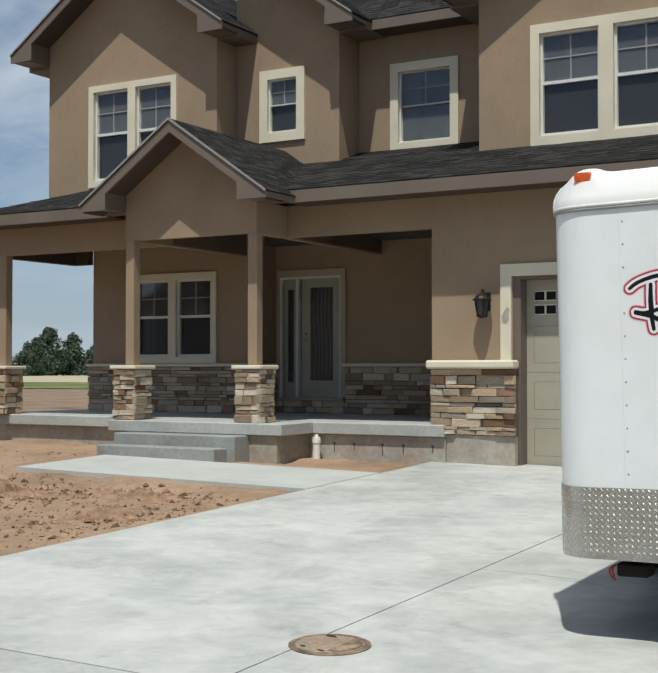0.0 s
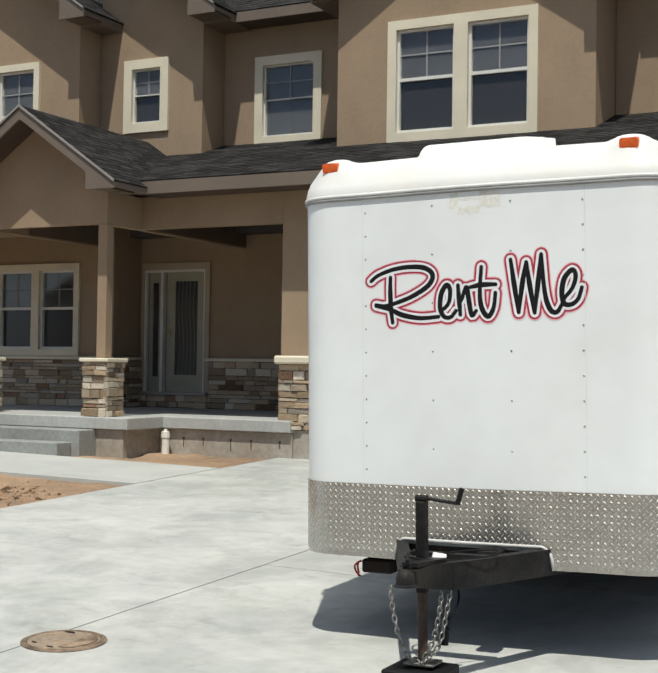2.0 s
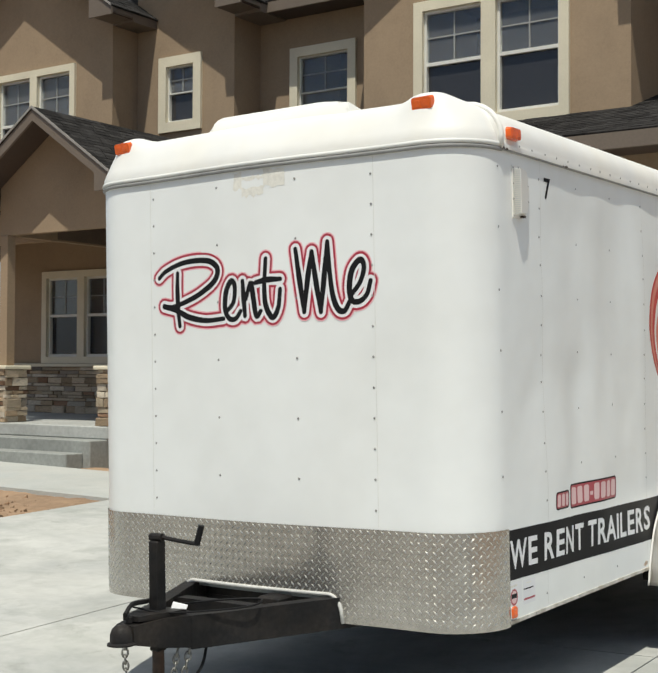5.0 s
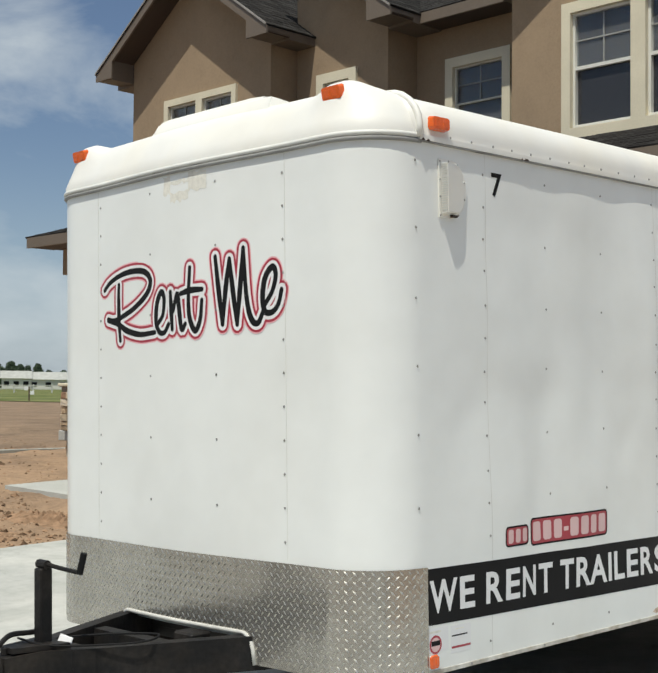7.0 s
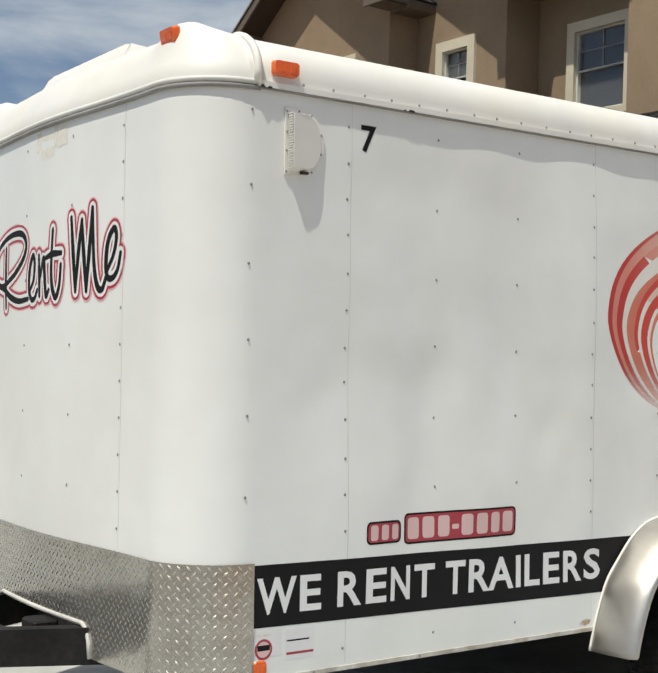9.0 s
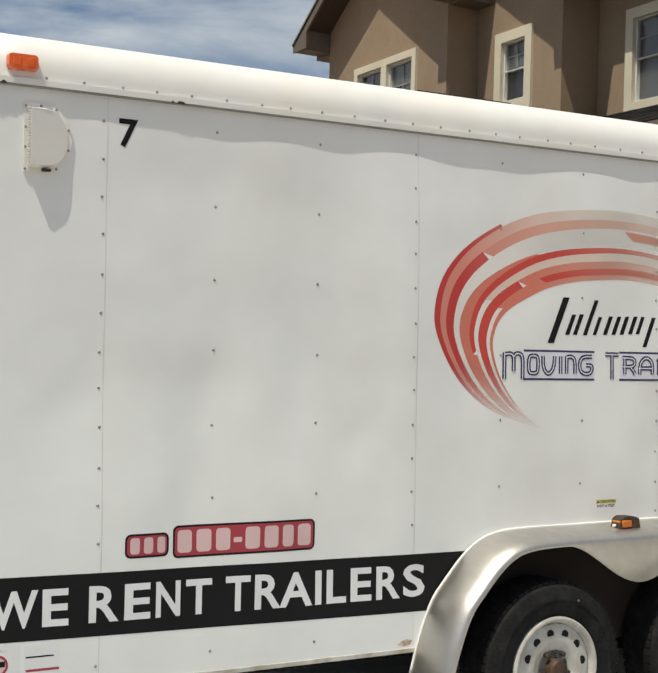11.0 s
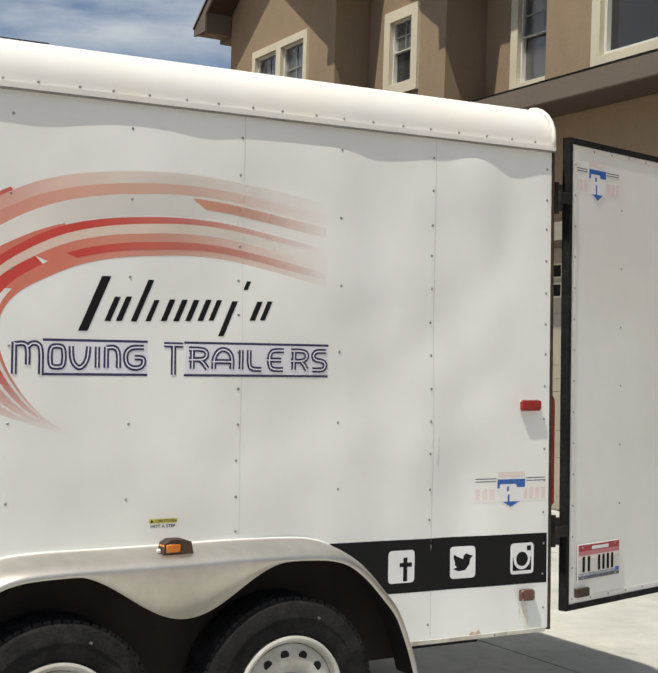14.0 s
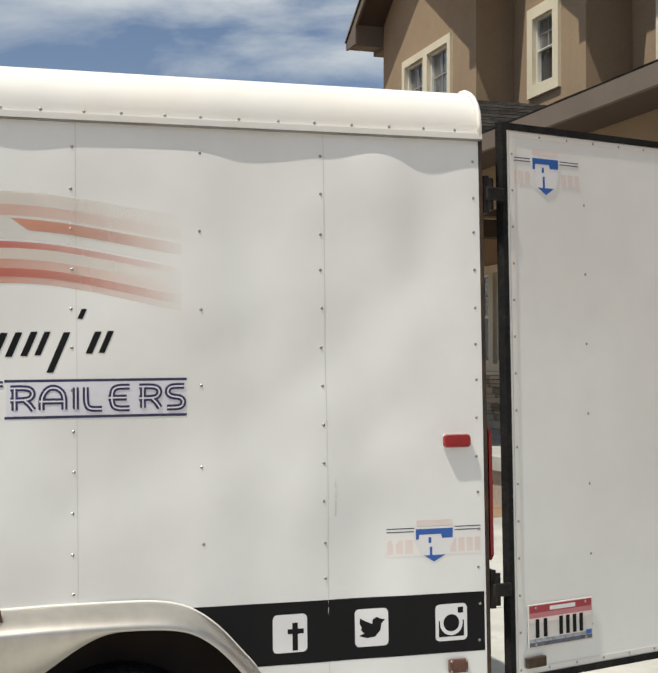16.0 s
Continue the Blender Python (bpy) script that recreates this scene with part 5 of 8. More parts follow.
part("rear_frame", bm, BROWN_STEEL, trailer, "dark steel rear door frame")
bm = bmesh.new()
for x, s in ((0, 1), (-TW, -1)):
    box(bm, min(x + 0.005 * s, x - 0.02 * s), max(x + 0.005 * s, x - 0.02 * s), 0.255, 4.430, 0.484, 0.499)
part("bottom_rail", bm, RAIL_DIRT, trailer, "grimy white bottom edge rail")
bm = bmesh.new()
prism(bm, [(-0.145, 2.612), (-0.16, 2.638), (-0.30, 2.650), (-0.42, 2.618)], "y", 1.95, 2.40)
prism(bm, [(-0.145, 2.612), (-0.16, 2.629), (-0.30, 2.636), (-0.42, 2.616)], "y", 2.40, 2.57)
part("roof_patch", bm, VINYL_BLACK, trailer, "loose black sealing strip on the roof")

for a, b, z in ((0.243, 0.262, 2.436), (0.270, 0.292, 2.4335), (0.845, 0.858, 2.4345), (0.866, 0.898, 2.4335)):
    bm = bmesh.new()
    prism(bm, [(a, z - 0.004), (b, z - 0.003), (b - 0.006, z + 0.004), (a + 0.008, z + 0.006)], "x", 0.0160, 0.0184)
    part("rail_scuff", bm, BROWN_STEEL, trailer, "dark scuff on the roof rail")

# seams and rivets
COL = [0.6175 + 0.4064 * k for k in range(9)]
DENSE = (0, 3, 6, 8)
for k in DENSE:
    v = [(dent(0, y, z) + 0.0004, y, z) for z in [0.51 + 0.04 * i for i in range(49)] for y in (COL[k] + 0.0115, COL[k] + 0.0145)]
    pyd("panel_seam", v, [(2 * i, 2 * i + 1, 2 * i + 3, 2 * i + 2) for i in range(48)], SEAM, trailer)
for x in (-1.68 - 0.016, -0.47 + 0.012):
    boxed("panel_seam", (x, x + 0.002, -0.0014 - bow(x), -0.0004 - bow(x), 0.885, 2.44), SEAM, trailer)


def rivets():
    verts, faces = [], []

    def add(p, n):
        n = Vector(n)
        s = n.orthogonal().normalized()
        u = n.cross(s)
        b = len(verts)
        r = 0.0055
        for k in range(8):
            a = 2 * math.pi * k / 8
            verts.append(Vector(p) + r * (s * math.cos(a) + u * math.sin(a)))
        for k in range(8):
            a = 2 * math.pi * k / 8
            verts.append(Vector(p) + n * 0.0019 + r * 0.6 * (s * math.cos(a) + u * math.sin(a)))
        for k in range(8):
            faces.append((b + k, b + (k + 1) % 8, b + 8 + (k + 1) % 8, b + 8 + k))
        faces.append(tuple(range(b + 8, b + 16)))

    rv = random.Random(4)

    def on_side(y, z):
        y, z = y + rv.uniform(-0.003, 0.003), z + rv.uniform(-0.006, 0.006)
        add((dent(0, y, z), y, z), (1, 0, 0))

    for k, y in enumerate(COL):
        if k in DENSE:
            for i in range(12):
                on_side(y, 2.352 - 0.1272 * i)
        else:
            for i in range(6):
                on_side(y, 2.348 - 0.2515 * i)
        if not 3 <= k <= 6:
            on_side(y, 0.563)
    for i in range(6):
        on_side(0.222, 2.362 - 0.2535 * i)
    for i in range(15):
        on_side(4.421, 2.363 - 0.127 * i)
    for i in range(32):
        add((0.0065, 0.42 + 0.1272 * i + rv.uniform(-0.008, 0.008), 2.463), (1, 0, 0))
    for i in range(9):
        add((0.0055, 0.5 + 0.46 * i, 0.492), (1, 0, 0)) if not 2 <= i <= 6 else None
    for x in (-1.678, -0.471):
        for i in range(12):
            add((x + 0.41 * bow(x), -0.001 - bow(x), 2.347 - 0.1268 * i), (0, -1, 0))
    for x in (-1.286, -0.852):
        for i in range(6):
            add((x + 0.41 * bow(x), -0.001 - bow(x), 2.36 - 0.2575 * i), (0, -1, 0))
    tagged(pyd("rivet_pattern", verts, faces, STEEL_RIVET, trailer, "small steel rivet heads in rows"), kind="stuff")


rivets()


# diamond plate over the lower nose
fine_line = outline(0.258, 0.012)
PL = [(x + nx * 0.005, y + ny * 0.005, nx, ny) for x, y, nx, ny in fine_line]
verts, faces = [], []
for x, y, nx, ny in PL:
    lo = plate_low(x, y)
    for k in range(5):
        verts.append((x, y, lo + (0.874 - lo) * k / 4))
for i in range(len(PL) - 1):
    for k in range(4):
        faces.append((i * 5 + k, i * 5 + k + 1, (i + 1) * 5 + k + 1, (i + 1) * 5 + k))
plate = pyd("stone_guard", verts, faces, DIAMOND, trailer, "dull aluminium diamond-plate stone guard", smooth=True)
lv, lf = [], []
arc = [0.0]
for a, b in zip(PL, PL[1:]):
    arc.append(arc[-1] + math.hypot(b[0] - a[0], b[1] - a[1]))


def along(s):
    for i in range(len(arc) - 1):
        if arc[i + 1] >= s:
            t = (s - arc[i]) / max(1e-9, arc[i + 1] - arc[i])
            return [PL[i][k] + t * (PL[i + 1][k] - PL[i][k]) for k in range(4)]
    return list(PL[-1])


PITCH = 0.034
for i in range(int(arc[-1] / PITCH * 2) - 1):
    x, y, nx, ny = along((i + 1) * PITCH / 2)
    nrm = Vector((nx, ny, 0)).normalized()
    tan = Vector((-ny, nx, 0)).normalized()
    lo = plate_low(x, y)
    tilt = 1 if i % 2 else -1
    for k in range(12):
        z = 0.487 + (k + 0.5 * (i % 2)) * PITCH
        if z < lo + 0.012 or z > 0.868:
            continue
        u = (tan * tilt * 0.72 + Vector((0, 0, 0.72))).normalized()
        v = nrm.cross(u)
        p = Vector((x, y, z))
        b = len(lv)
        for c in (p - u * 0.0125, p + v * 0.0038, p + u * 0.0125, p - v * 0.0038):
            lv.append(c + nrm * 0.0002)
        lv.append(p + nrm * 0.0018 - u * 0.0045)
        lv.append(p + nrm * 0.0018 + u * 0.0045)
        for f in ((0, 1, 4), (1, 5, 4), (1, 2, 5), (2, 3, 5), (3, 4, 5), (3, 0, 4)):
            lf.append(tuple(b + q for q in f))
pyd("lug_pattern", lv, lf, LUG, plate, "raised bright lugs", kind="stuff")
bm = bmesh.new()
edge = [(-1.07 + s * 0.01 * k, -0.006) for s in (1,) for k in range(-44, 45)]
tube(bm, [(x, y - 0.001 - bow(x), plate_low(x, y) if abs(x + 1.07) < 0.439 else 0.476) for x, y in edge], 0.0085, 8)
part("cutout_trim", bm, TRIM_GREY, trailer, "white edging round the tongue cutout", smooth=True)

# tongue
bm = bmesh.new()
for s in (1, -1):
    ax, ay, bx, by = -1.07 + s * 0.64, 0.50, -1.07 + s * 0.1106, -0.62
    d = Vector((bx - ax, by - ay, 0)).normalized()
    nn = Vector((-d.y, d.x, 0)) * 0.03
    q = [Vector((ax, ay, 0)) + nn, Vector((ax, ay, 0)) - nn, Vector((bx, by, 0)) - nn, Vector((bx, by, 0)) + nn]
    prism(bm, [(p.x, p.y) for p in q], "z", 0.452, 0.582)
part("tongue", bm, BLACK_STEEL, trailer, "black steel A-frame tongue")
bm = bmesh.new()
box(bm, -1.30, -0.84, -0.30, -0.24, 0.47, 0.57)
box(bm, -1.0, -0.88, -0.13, -0.03, 0.475, 0.575, bevel=0.008)
part("cross_member", bm, BLACK_STEEL, trailer)
bm = bmesh.new()
prism(bm, [(-1.17, -0.62), (-1.11, -0.83), (-1.03, -0.83), (-0.97, -0.62)], "z", 0.583, 0.603)
ends = []
for y, half, z0, z1 in ((-0.56, 0.1765, 0.4510, 0.5835), (-0.73, 0.080, 0.470, 0.583), (-0.86, 0.046, 0.500, 0.572)):
    ends.append([bm.verts.new((-1.07 + a, y, z)) for a, z in ((-half, z0), (half, z0), (half, z1), (-half, z1))])
for a, b in zip(ends, ends[1:]):
    for k in range(4):
        bm.faces.new((a[k], a[(k + 1) % 4], b[(k + 1) % 4], b[k]))
bm.faces.new(ends[0])
bm.faces.new(ends[-1][::-1])
bmesh.ops.recalc_face_normals(bm, faces=bm.faces[:])
box(bm, -1.105, -1.035, -0.80, -0.72, 0.576, 0.598, bevel=0.008)
lathe(bm, [(0.02, 0.0), (0.056, 0.002), (0.057, 0.008), (0.045, 0.014), (0.045, 0.040), (0.038, 0.062), (0.024, 0.076), (0.005, 0.080)], 18, pose(-1.07, -0.880, 0.500))
lathe(bm, [(0.014, 0.0), (0.014, 0.022), (0.004, 0.025)], 6, pose(-1.07, -0.835, 0.578))
box(bm, -1.135, -1.005, -0.80, -0.775, 0.488, 0.512, bevel=0.004)
part("coupler", bm, BLACK_STEEL, trailer, "worn black ball coupler", smooth=35)
bm = bmesh.new()
tube(bm, smooth_path([(-1.07, -0.86, 0.612), (-1.09, -0.80, 0.640), (-1.10, -0.72, 0.637), (-1.12, -0.66, 0.632)], 4), 0.010, 6)
part("latch", bm, BLACK_STEEL, trailer)
JX, JY = -1.074, -0.672
bm = bmesh.new()
box(bm, JX - 0.024, JX + 0.024, JY - 0.026, JY + 0.026, 0.44, 0.872, bevel=0.005)
jack = part("tongue_jack", bm, BLACK_STEEL, trailer, "black tongue jack with crank")
bm = bmesh.new()
tube(bm, [(JX, JY, 0.45), (JX, JY, 0.118)], 0.024, 12)
part("drop_leg", bm, BROWN_STEEL, jack, "rusty jack leg", smooth=35)
bm = bmesh.new()
box(bm, JX - 0.075, JX + 0.075, JY - 0.065, JY + 0.065, 0.104, 0.118, bevel=0.004)
part("foot_plate", bm, GALV, jack)
bm = bmesh.new()
tube(bm, [(JX - 0.03, JY, 0.885), (JX + 0.03, JY, 0.885)], 0.017, 10)
tube(bm, smooth_path([(JX + 0.02, JY, 0.888), (JX + 0.08, JY + 0.02, 0.876), (JX + 0.165, JY + 0.055, 0.862)], 4), 0.0085, 8)
part("crank", bm, BLACK_STEEL, jack, smooth=35)
bm = bmesh.new()
tube(bm, [(JX + 0.160, JY + 0.053, 0.858), (JX + 0.180, JY + 0.060, 0.935)], 0.0125, 10)
part("crank_grip", bm, VINYL_BLACK, jack, smooth=35)


def chain(points, parent, size=0.018):
    path = smooth_path(points, 14)
    bm = bmesh.new()
    acc, k = 0.0, 0
    for a, b in zip(path, path[1:]):
        acc += (b - a).length
        if acc < size * 1.35:
            continue
        acc = 0.0
        d = (b - a).normalized()
        s = d.orthogonal().normalized()
        s = s if k % 2 else d.cross(s)
        k += 1
        ring = [a + d * size * 1.05 * math.cos(t) + s * size * 0.62 * math.sin(t) for t in [2 * math.pi * i / 10 for i in range(10)]]
        tube(bm, ring, size * 0.26, 5, closed=True)
    part("safety_chain", bm, GALV, parent, "galvanised safety chain hanging to the jack foot", smooth=True)


chain([(-1.225, -0.70, 0.47), (-1.215, -0.71, 0.38), (-1.175, -0.73, 0.25), (-1.12, -0.735, 0.145), (-1.075, -0.735, 0.124)], trailer)
chain([(-0.98, -0.66, 0.46), (-0.985, -0.69, 0.34), (-1.01, -0.71, 0.22), (-1.055, -0.72, 0.13)], trailer)
chain([(-0.95, -0.62, 0.47), (-0.96, -0.66, 0.34), (-0.985, -0.70, 0.2), (-1.05, -0.735, 0.126)], trailer)
bm = bmesh.new()
tube(bm, smooth_path([(-1.14, -0.74, 0.615), (-1.0, -0.70, 0.60), (-0.86, -0.52, 0.596), (-0.80, -0.40, 0.60), (-0.83, -0.33, 0.61), (-0.95, -0.42, 0.61), (-1.05, -0.60, 0.61)], 8), 0.0045, 6)
tag_bm = bmesh.new()
box(tag_bm, -0.034, 0.034, -0.004, 0.004, -0.018, 0.018, bevel=0.003, m=pose(-1.008, -0.62, 0.606, -25, 8, 10))
part("tag", tag_bm, VINYL_WHITE, trailer, "small white tag tied to the cable")
part("wiring_loom", bm, VINYL_BLACK, trailer, "dusty dark cable looped on the tongue", smooth=True)
bm = bmesh.new()
tube(bm, smooth_path([(-0.95, -0.52, 0.46), (-0.935, -0.57, 0.38), (-0.965, -0.61, 0.31), (-0.985, -0.61, 0.265)], 6), 0.006, 6)
tube(bm, [(-0.985, -0.61, 0.27), (-0.99, -0.615, 0.19)], 0.022, 10)
part("plug", bm, VINYL_BLACK, trailer, "black hanging connector plug", smooth=35)
bm = bmesh.new()
tube(bm, smooth_path([(-1.32, -0.02, 0.45), (-1.36, -0.12, 0.42), (-1.30, -0.25, 0.43), (-1.22, -0.36, 0.45)], 5), 0.006, 6)
part("brake_cable", bm, BROWN_STEEL, trailer, smooth=True)
bm = bmesh.new()
box(bm, -1.845, -1.66, 0.27, 0.40, 0.340, 0.415, bevel=0.010)
slung = part("slung_box", bm, WELL, trailer, "black box slung under the floor")
bm = bmesh.new()
tube(bm, smooth_path([(-1.845, 0.275, 0.405), (-1.865, 0.268, 0.395), (-1.885, 0.266, 0.375), (-1.88, 0.266, 0.35), (-1.868, 0.268, 0.332), (-1.85, 0.268, 0.318)], 5), 0.006, 6)
tube(bm, smooth_path([(-1.862, 0.266, 0.398), (-1.866, 0.264, 0.37), (-1.858, 0.266, 0.335)], 5), 0.006, 6)
part("red_strap", bm, CAR_RED, slung, "red webbing loop", smooth=True)
boxed("hanger", (-1.77, -1.74, 0.32, 0.35, 0.414, 0.50), BLACK_STEEL, slung)

block = boxed("jack_block", (JX - 0.16, JX + 0.125, JY - 0.14, JY + 0.15, 0, 0.125), VINYL_BLACK, label="black block set under the trailer jack foot", bevel=0.008, m=Matrix.Translation((0, 0, -0.061)))
block["category"] = "block"


# wheels and fenders
def wheel_parts(m, parent):
    """A tyre on a white steel rim, its round holes drawn as black discs; the wheel's axis is local z, its outer face
    up.
    """
    bm = bmesh.new()
    R0 = 0.325
    lathe(bm, [(0.185, -0.09), (0.215, -0.100), (0.275, -0.104), (0.305, -0.092), (R0 - 0.004, -0.072), (R0, -0.05), (R0, 0.05), (R0 - 0.004, 0.072), (0.308, 0.090), (0.278, 0.102), (0.262, 0.105), (0.255, 0.101), (0.225, 0.102), (0.206, 0.094), (0.19, 0.08)], 72, m)
    w = part("wheel", bm, TYRE, parent, "black trailer tyre on a white rim", smooth=30)
    bm = bmesh.new()
    for k in range(64):
        for h, o in ((0.060, 0), (-0.060, 0.5), (0.022, 0.3), (-0.022, 0.8)):
            a = 360 * (k + o) / 64
            box(bm, R0 - 0.010, R0 + 0.003, -0.0125, 0.0125, h - 0.017, h + 0.017, m=m @ pose(0, 0, 0, 0, 0, a))
    part("tread", bm, TYRE, w, kind="stuff")
    bm = bmesh.new()
    lathe(bm, [(0.19, 0.03), (0.199, 0.094), (0.197, 0.103), (0.190, 0.106), (0.181, 0.102), (0.176, 0.088), (0.171, 0.080)], 56, m)
    rim = part("rim", bm, RIM, w, "white steel rim with round holes drawn as black discs", smooth=40)
    bm = bmesh.new()
    lathe(bm, [(0.171, 0.076), (0.168, 0.083), (0.160, 0.087), (0.130, 0.091), (0.105, 0.094), (0.088, 0.086), (0.07, 0.080), (0.03, 0.080)], 48, m)
    part("rim_disc", bm, RIM, rim, smooth=40)
    # black discs stand in for the dark inside the holes; nothing is cut
    for k in range(12):
        a = 2 * math.pi * (k + 0.3) / 12
        bm = bmesh.new()
        lathe(bm, [(0.0165, 0.082), (0.0165, 0.0905), (0.004, 0.0907)], 14, m @ pose(0.134 * math.cos(a), 0.134 * math.sin(a), 0.0008))
        part("rim_hole", bm, VINYL_BLACK, rim)
    bm = bmesh.new()
    lathe(bm, [(0.040, 0.07), (0.040, 0.112), (0.032, 0.122), (0.01, 0.124)], 20, m)
    for k in range(5):
        a = 2 * math.pi * k / 5
        lathe(bm, [(0.011, 0.078), (0.011, 0.098), (0.004, 0.102)], 6, m @ pose(0.064 * math.cos(a), 0.064 * math.sin(a), 0))
    part("hub", bm, BROWN_STEEL, w, smooth=35)
    # wheel weight clipped to the rim, and a scuff of mud on the tyre
    boxed("wheel_weight", (0.268, 0.276, -0.005, 0.005, 0.1035, 0.1065), GALV, w, m=m @ pose(0, 0, 0, 0, 0, 158))


for wy_, wz_ in ((2.365, 0.410), (3.18, 0.420)):
    wheel_parts(pose(0.105, wy_, wz_, 0, 90, 0), trailer)
    wheel_parts(pose(-TW - 0.105, wy_, wz_ - 0.02, 0, -90, 0), trailer)
bm = bmesh.new()
for wy_, wz_ in ((2.365, 0.410), (3.18, 0.420)):
    tube(bm, [(-TW - 0.05, wy_, wz_ - 0.02), (0.05, wy_, wz_)], 0.03, 8)
for x in (-0.16, -TW + 0.16):
    box(bm, x - 0.02, x + 0.02, 2.25, 3.35, 0.36, 0.395)
part("axles", bm, BLACK_STEEL, trailer)


# line in which the fender meets the side, front foot to rear foot
FENDER_MID = 2.785
FENDER_HALF = ((1.840, 0.405), (1.878, 0.535), (1.932, 0.665), (1.995, 0.745), (2.073, 0.828), (2.150, 0.882), (2.225, 0.906), (2.314, 0.915), (2.46, 0.918), (2.62, 0.918))
FENDER_LINE = smooth_path([(0, a, b) for a, b in FENDER_HALF] + [(0, FENDER_MID, 0.919)] + [(0, 2 * FENDER_MID - a, b + 0.004) for a, b in reversed(FENDER_HALF)], 6)
FENDER_IN = []
for i, p in enumerate(FENDER_LINE):
    d = (FENDER_LINE[min(i + 1, len(FENDER_LINE) - 1)] - FENDER_LINE[max(0, i - 1)]).normalized()
    FENDER_IN.append(Vector((0, d.z, -d.y)))


def fender(x_in, s, label):
    """A crowned top that folds down into a skirt with a tongue between the wheels."""
    section = ((0.0, 0.0), (0.02, -0.003), (0.06, -0.001), (0.11, 0.003), (0.155, 0.009), (0.182, 0.017), (0.198, 0.028))
    verts, faces = [], []
    h = len(section) + 3
    for p, n in zip(FENDER_LINE, FENDER_IN):
        ring = [p + n * o + Vector((x, 0, 0)) for x, o in section]
        low = p + n * 0.047
        t = abs(p.y - 2.785)
        if t < 0.39 and p.z > 0.8:
            low.z = min(low.z, 0.874 - 0.163 * (0.5 + 0.5 * math.cos(math.pi * t / 0.39)))
        ring += [p + n * 0.035 + Vector((0.2042, 0, 0)), p + n * 0.041 + Vector((0.205, 0, 0)), Vector((0.205, low.y, low.z))]
        verts += [(x_in + s * v.x, v.y, max(v.z, 0.405)) for v in ring]
    for i in range(len(FENDER_LINE) - 1):
        for k in range(h - 1):
            faces.append((i * h + k, (i + 1) * h + k, (i + 1) * h + k + 1, i * h + k + 1))
    f = pyd("fender", verts, faces, ALUMINIUM, trailer, label, smooth=True)
    mod = f.modifiers.new("thick", "SOLIDIFY")
    mod.thickness, mod.offset = 0.004, 0
    bm = bmesh.new()
    tube(bm, [(x_in + 0.002 * s, p.y - n.y * 0.004, p.z - n.z * 0.004) for p, n in zip(FENDER_LINE, FENDER_IN)], 0.0055, 6)
    part("sealant_bead", bm, CAP_WHITE, f, "white sealant bead along the fender", smooth=True)
    # dark sheet added under the fender to stand in for its shade
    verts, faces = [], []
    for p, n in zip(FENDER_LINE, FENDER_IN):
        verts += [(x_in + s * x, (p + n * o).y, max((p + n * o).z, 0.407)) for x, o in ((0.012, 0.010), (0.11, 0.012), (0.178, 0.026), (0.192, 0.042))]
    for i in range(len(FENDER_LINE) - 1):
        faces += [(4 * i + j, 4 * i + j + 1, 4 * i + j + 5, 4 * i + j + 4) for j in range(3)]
    pyd("fender_liner", verts, faces, WELL, f, "dark layer added as shade under the fender", smooth=True)
    return f


fender(0.003, 1, "smooth dull aluminium tandem fender over both wheels")
fender(-TW - 0.003, -1, "smooth dull aluminium tandem fender on the far side")
# well panels carry the shade behind the wheels in their colour
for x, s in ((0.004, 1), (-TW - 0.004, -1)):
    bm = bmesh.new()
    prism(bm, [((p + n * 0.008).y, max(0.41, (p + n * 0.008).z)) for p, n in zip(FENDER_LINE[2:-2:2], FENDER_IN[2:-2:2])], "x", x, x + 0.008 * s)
    part("wheel_well", bm, WELL, trailer, "brown wheel well panel, darkened for shade")


# lamps
def lamp(name, m, w, h, d, lens, label, base=VINYL_BLACK):
    """A lens on a base plate; local x across, y out, z up."""
    bm = bmesh.new()
    box(bm, -w / 2 + 0.002, w / 2 - 0.002, 0, 0.008, -h / 2 + 0.002, h / 2 - 0.002, bevel=0.002)
    bmesh.ops.transform(bm, matrix=m, verts=bm.verts[:])
    b = part(name, bm, base, trailer, label)
    bm = bmesh.new()
    r = 0.012
    corner = [(sx * (w / 2 - r) + r * math.cos(radians(a0 + 22.5 * k)), sz * (h / 2 - r) + r * math.sin(radians(a0 + 22.5 * k))) for sx, sz, a0 in ((1, -1, -90), (1, 1, 0), (-1, 1, 90), (-1, -1, 180)) for k in range(5)]
    prism(bm, corner, "y", 0.006, d)
    for v in bm.verts:
        if v.co.y > d - 0.001:
            v.co.x *= 0.93
            v.co.z *= 0.88
    for sx in (-1, 1):
        box(bm, sx * w * 0.21 - w * 0.13, sx * w * 0.21 + w * 0.13, d - 0.002, d + 0.0022, -h * 0.24, h * 0.24, bevel=0.0015)
    bmesh.ops.transform(bm, matrix=m, verts=bm.verts[:])
    part("lens", bm, lens, b, smooth=30)
    return b


for cx in (-1.912, -0.243):
    lamp("marker_lamp", pose(cx, 0.063, 2.623, -12, 0, 180), 0.10, 0.056, 0.030, AMBER, "amber roof marker lamp", CAP_WHITE)
lamp("marker_lamp", pose(0.002, 0.340, 2.503, 0, 0, -90), 0.10, 0.052, 0.030, AMBER, "amber side marker lamp", CAP_WHITE)
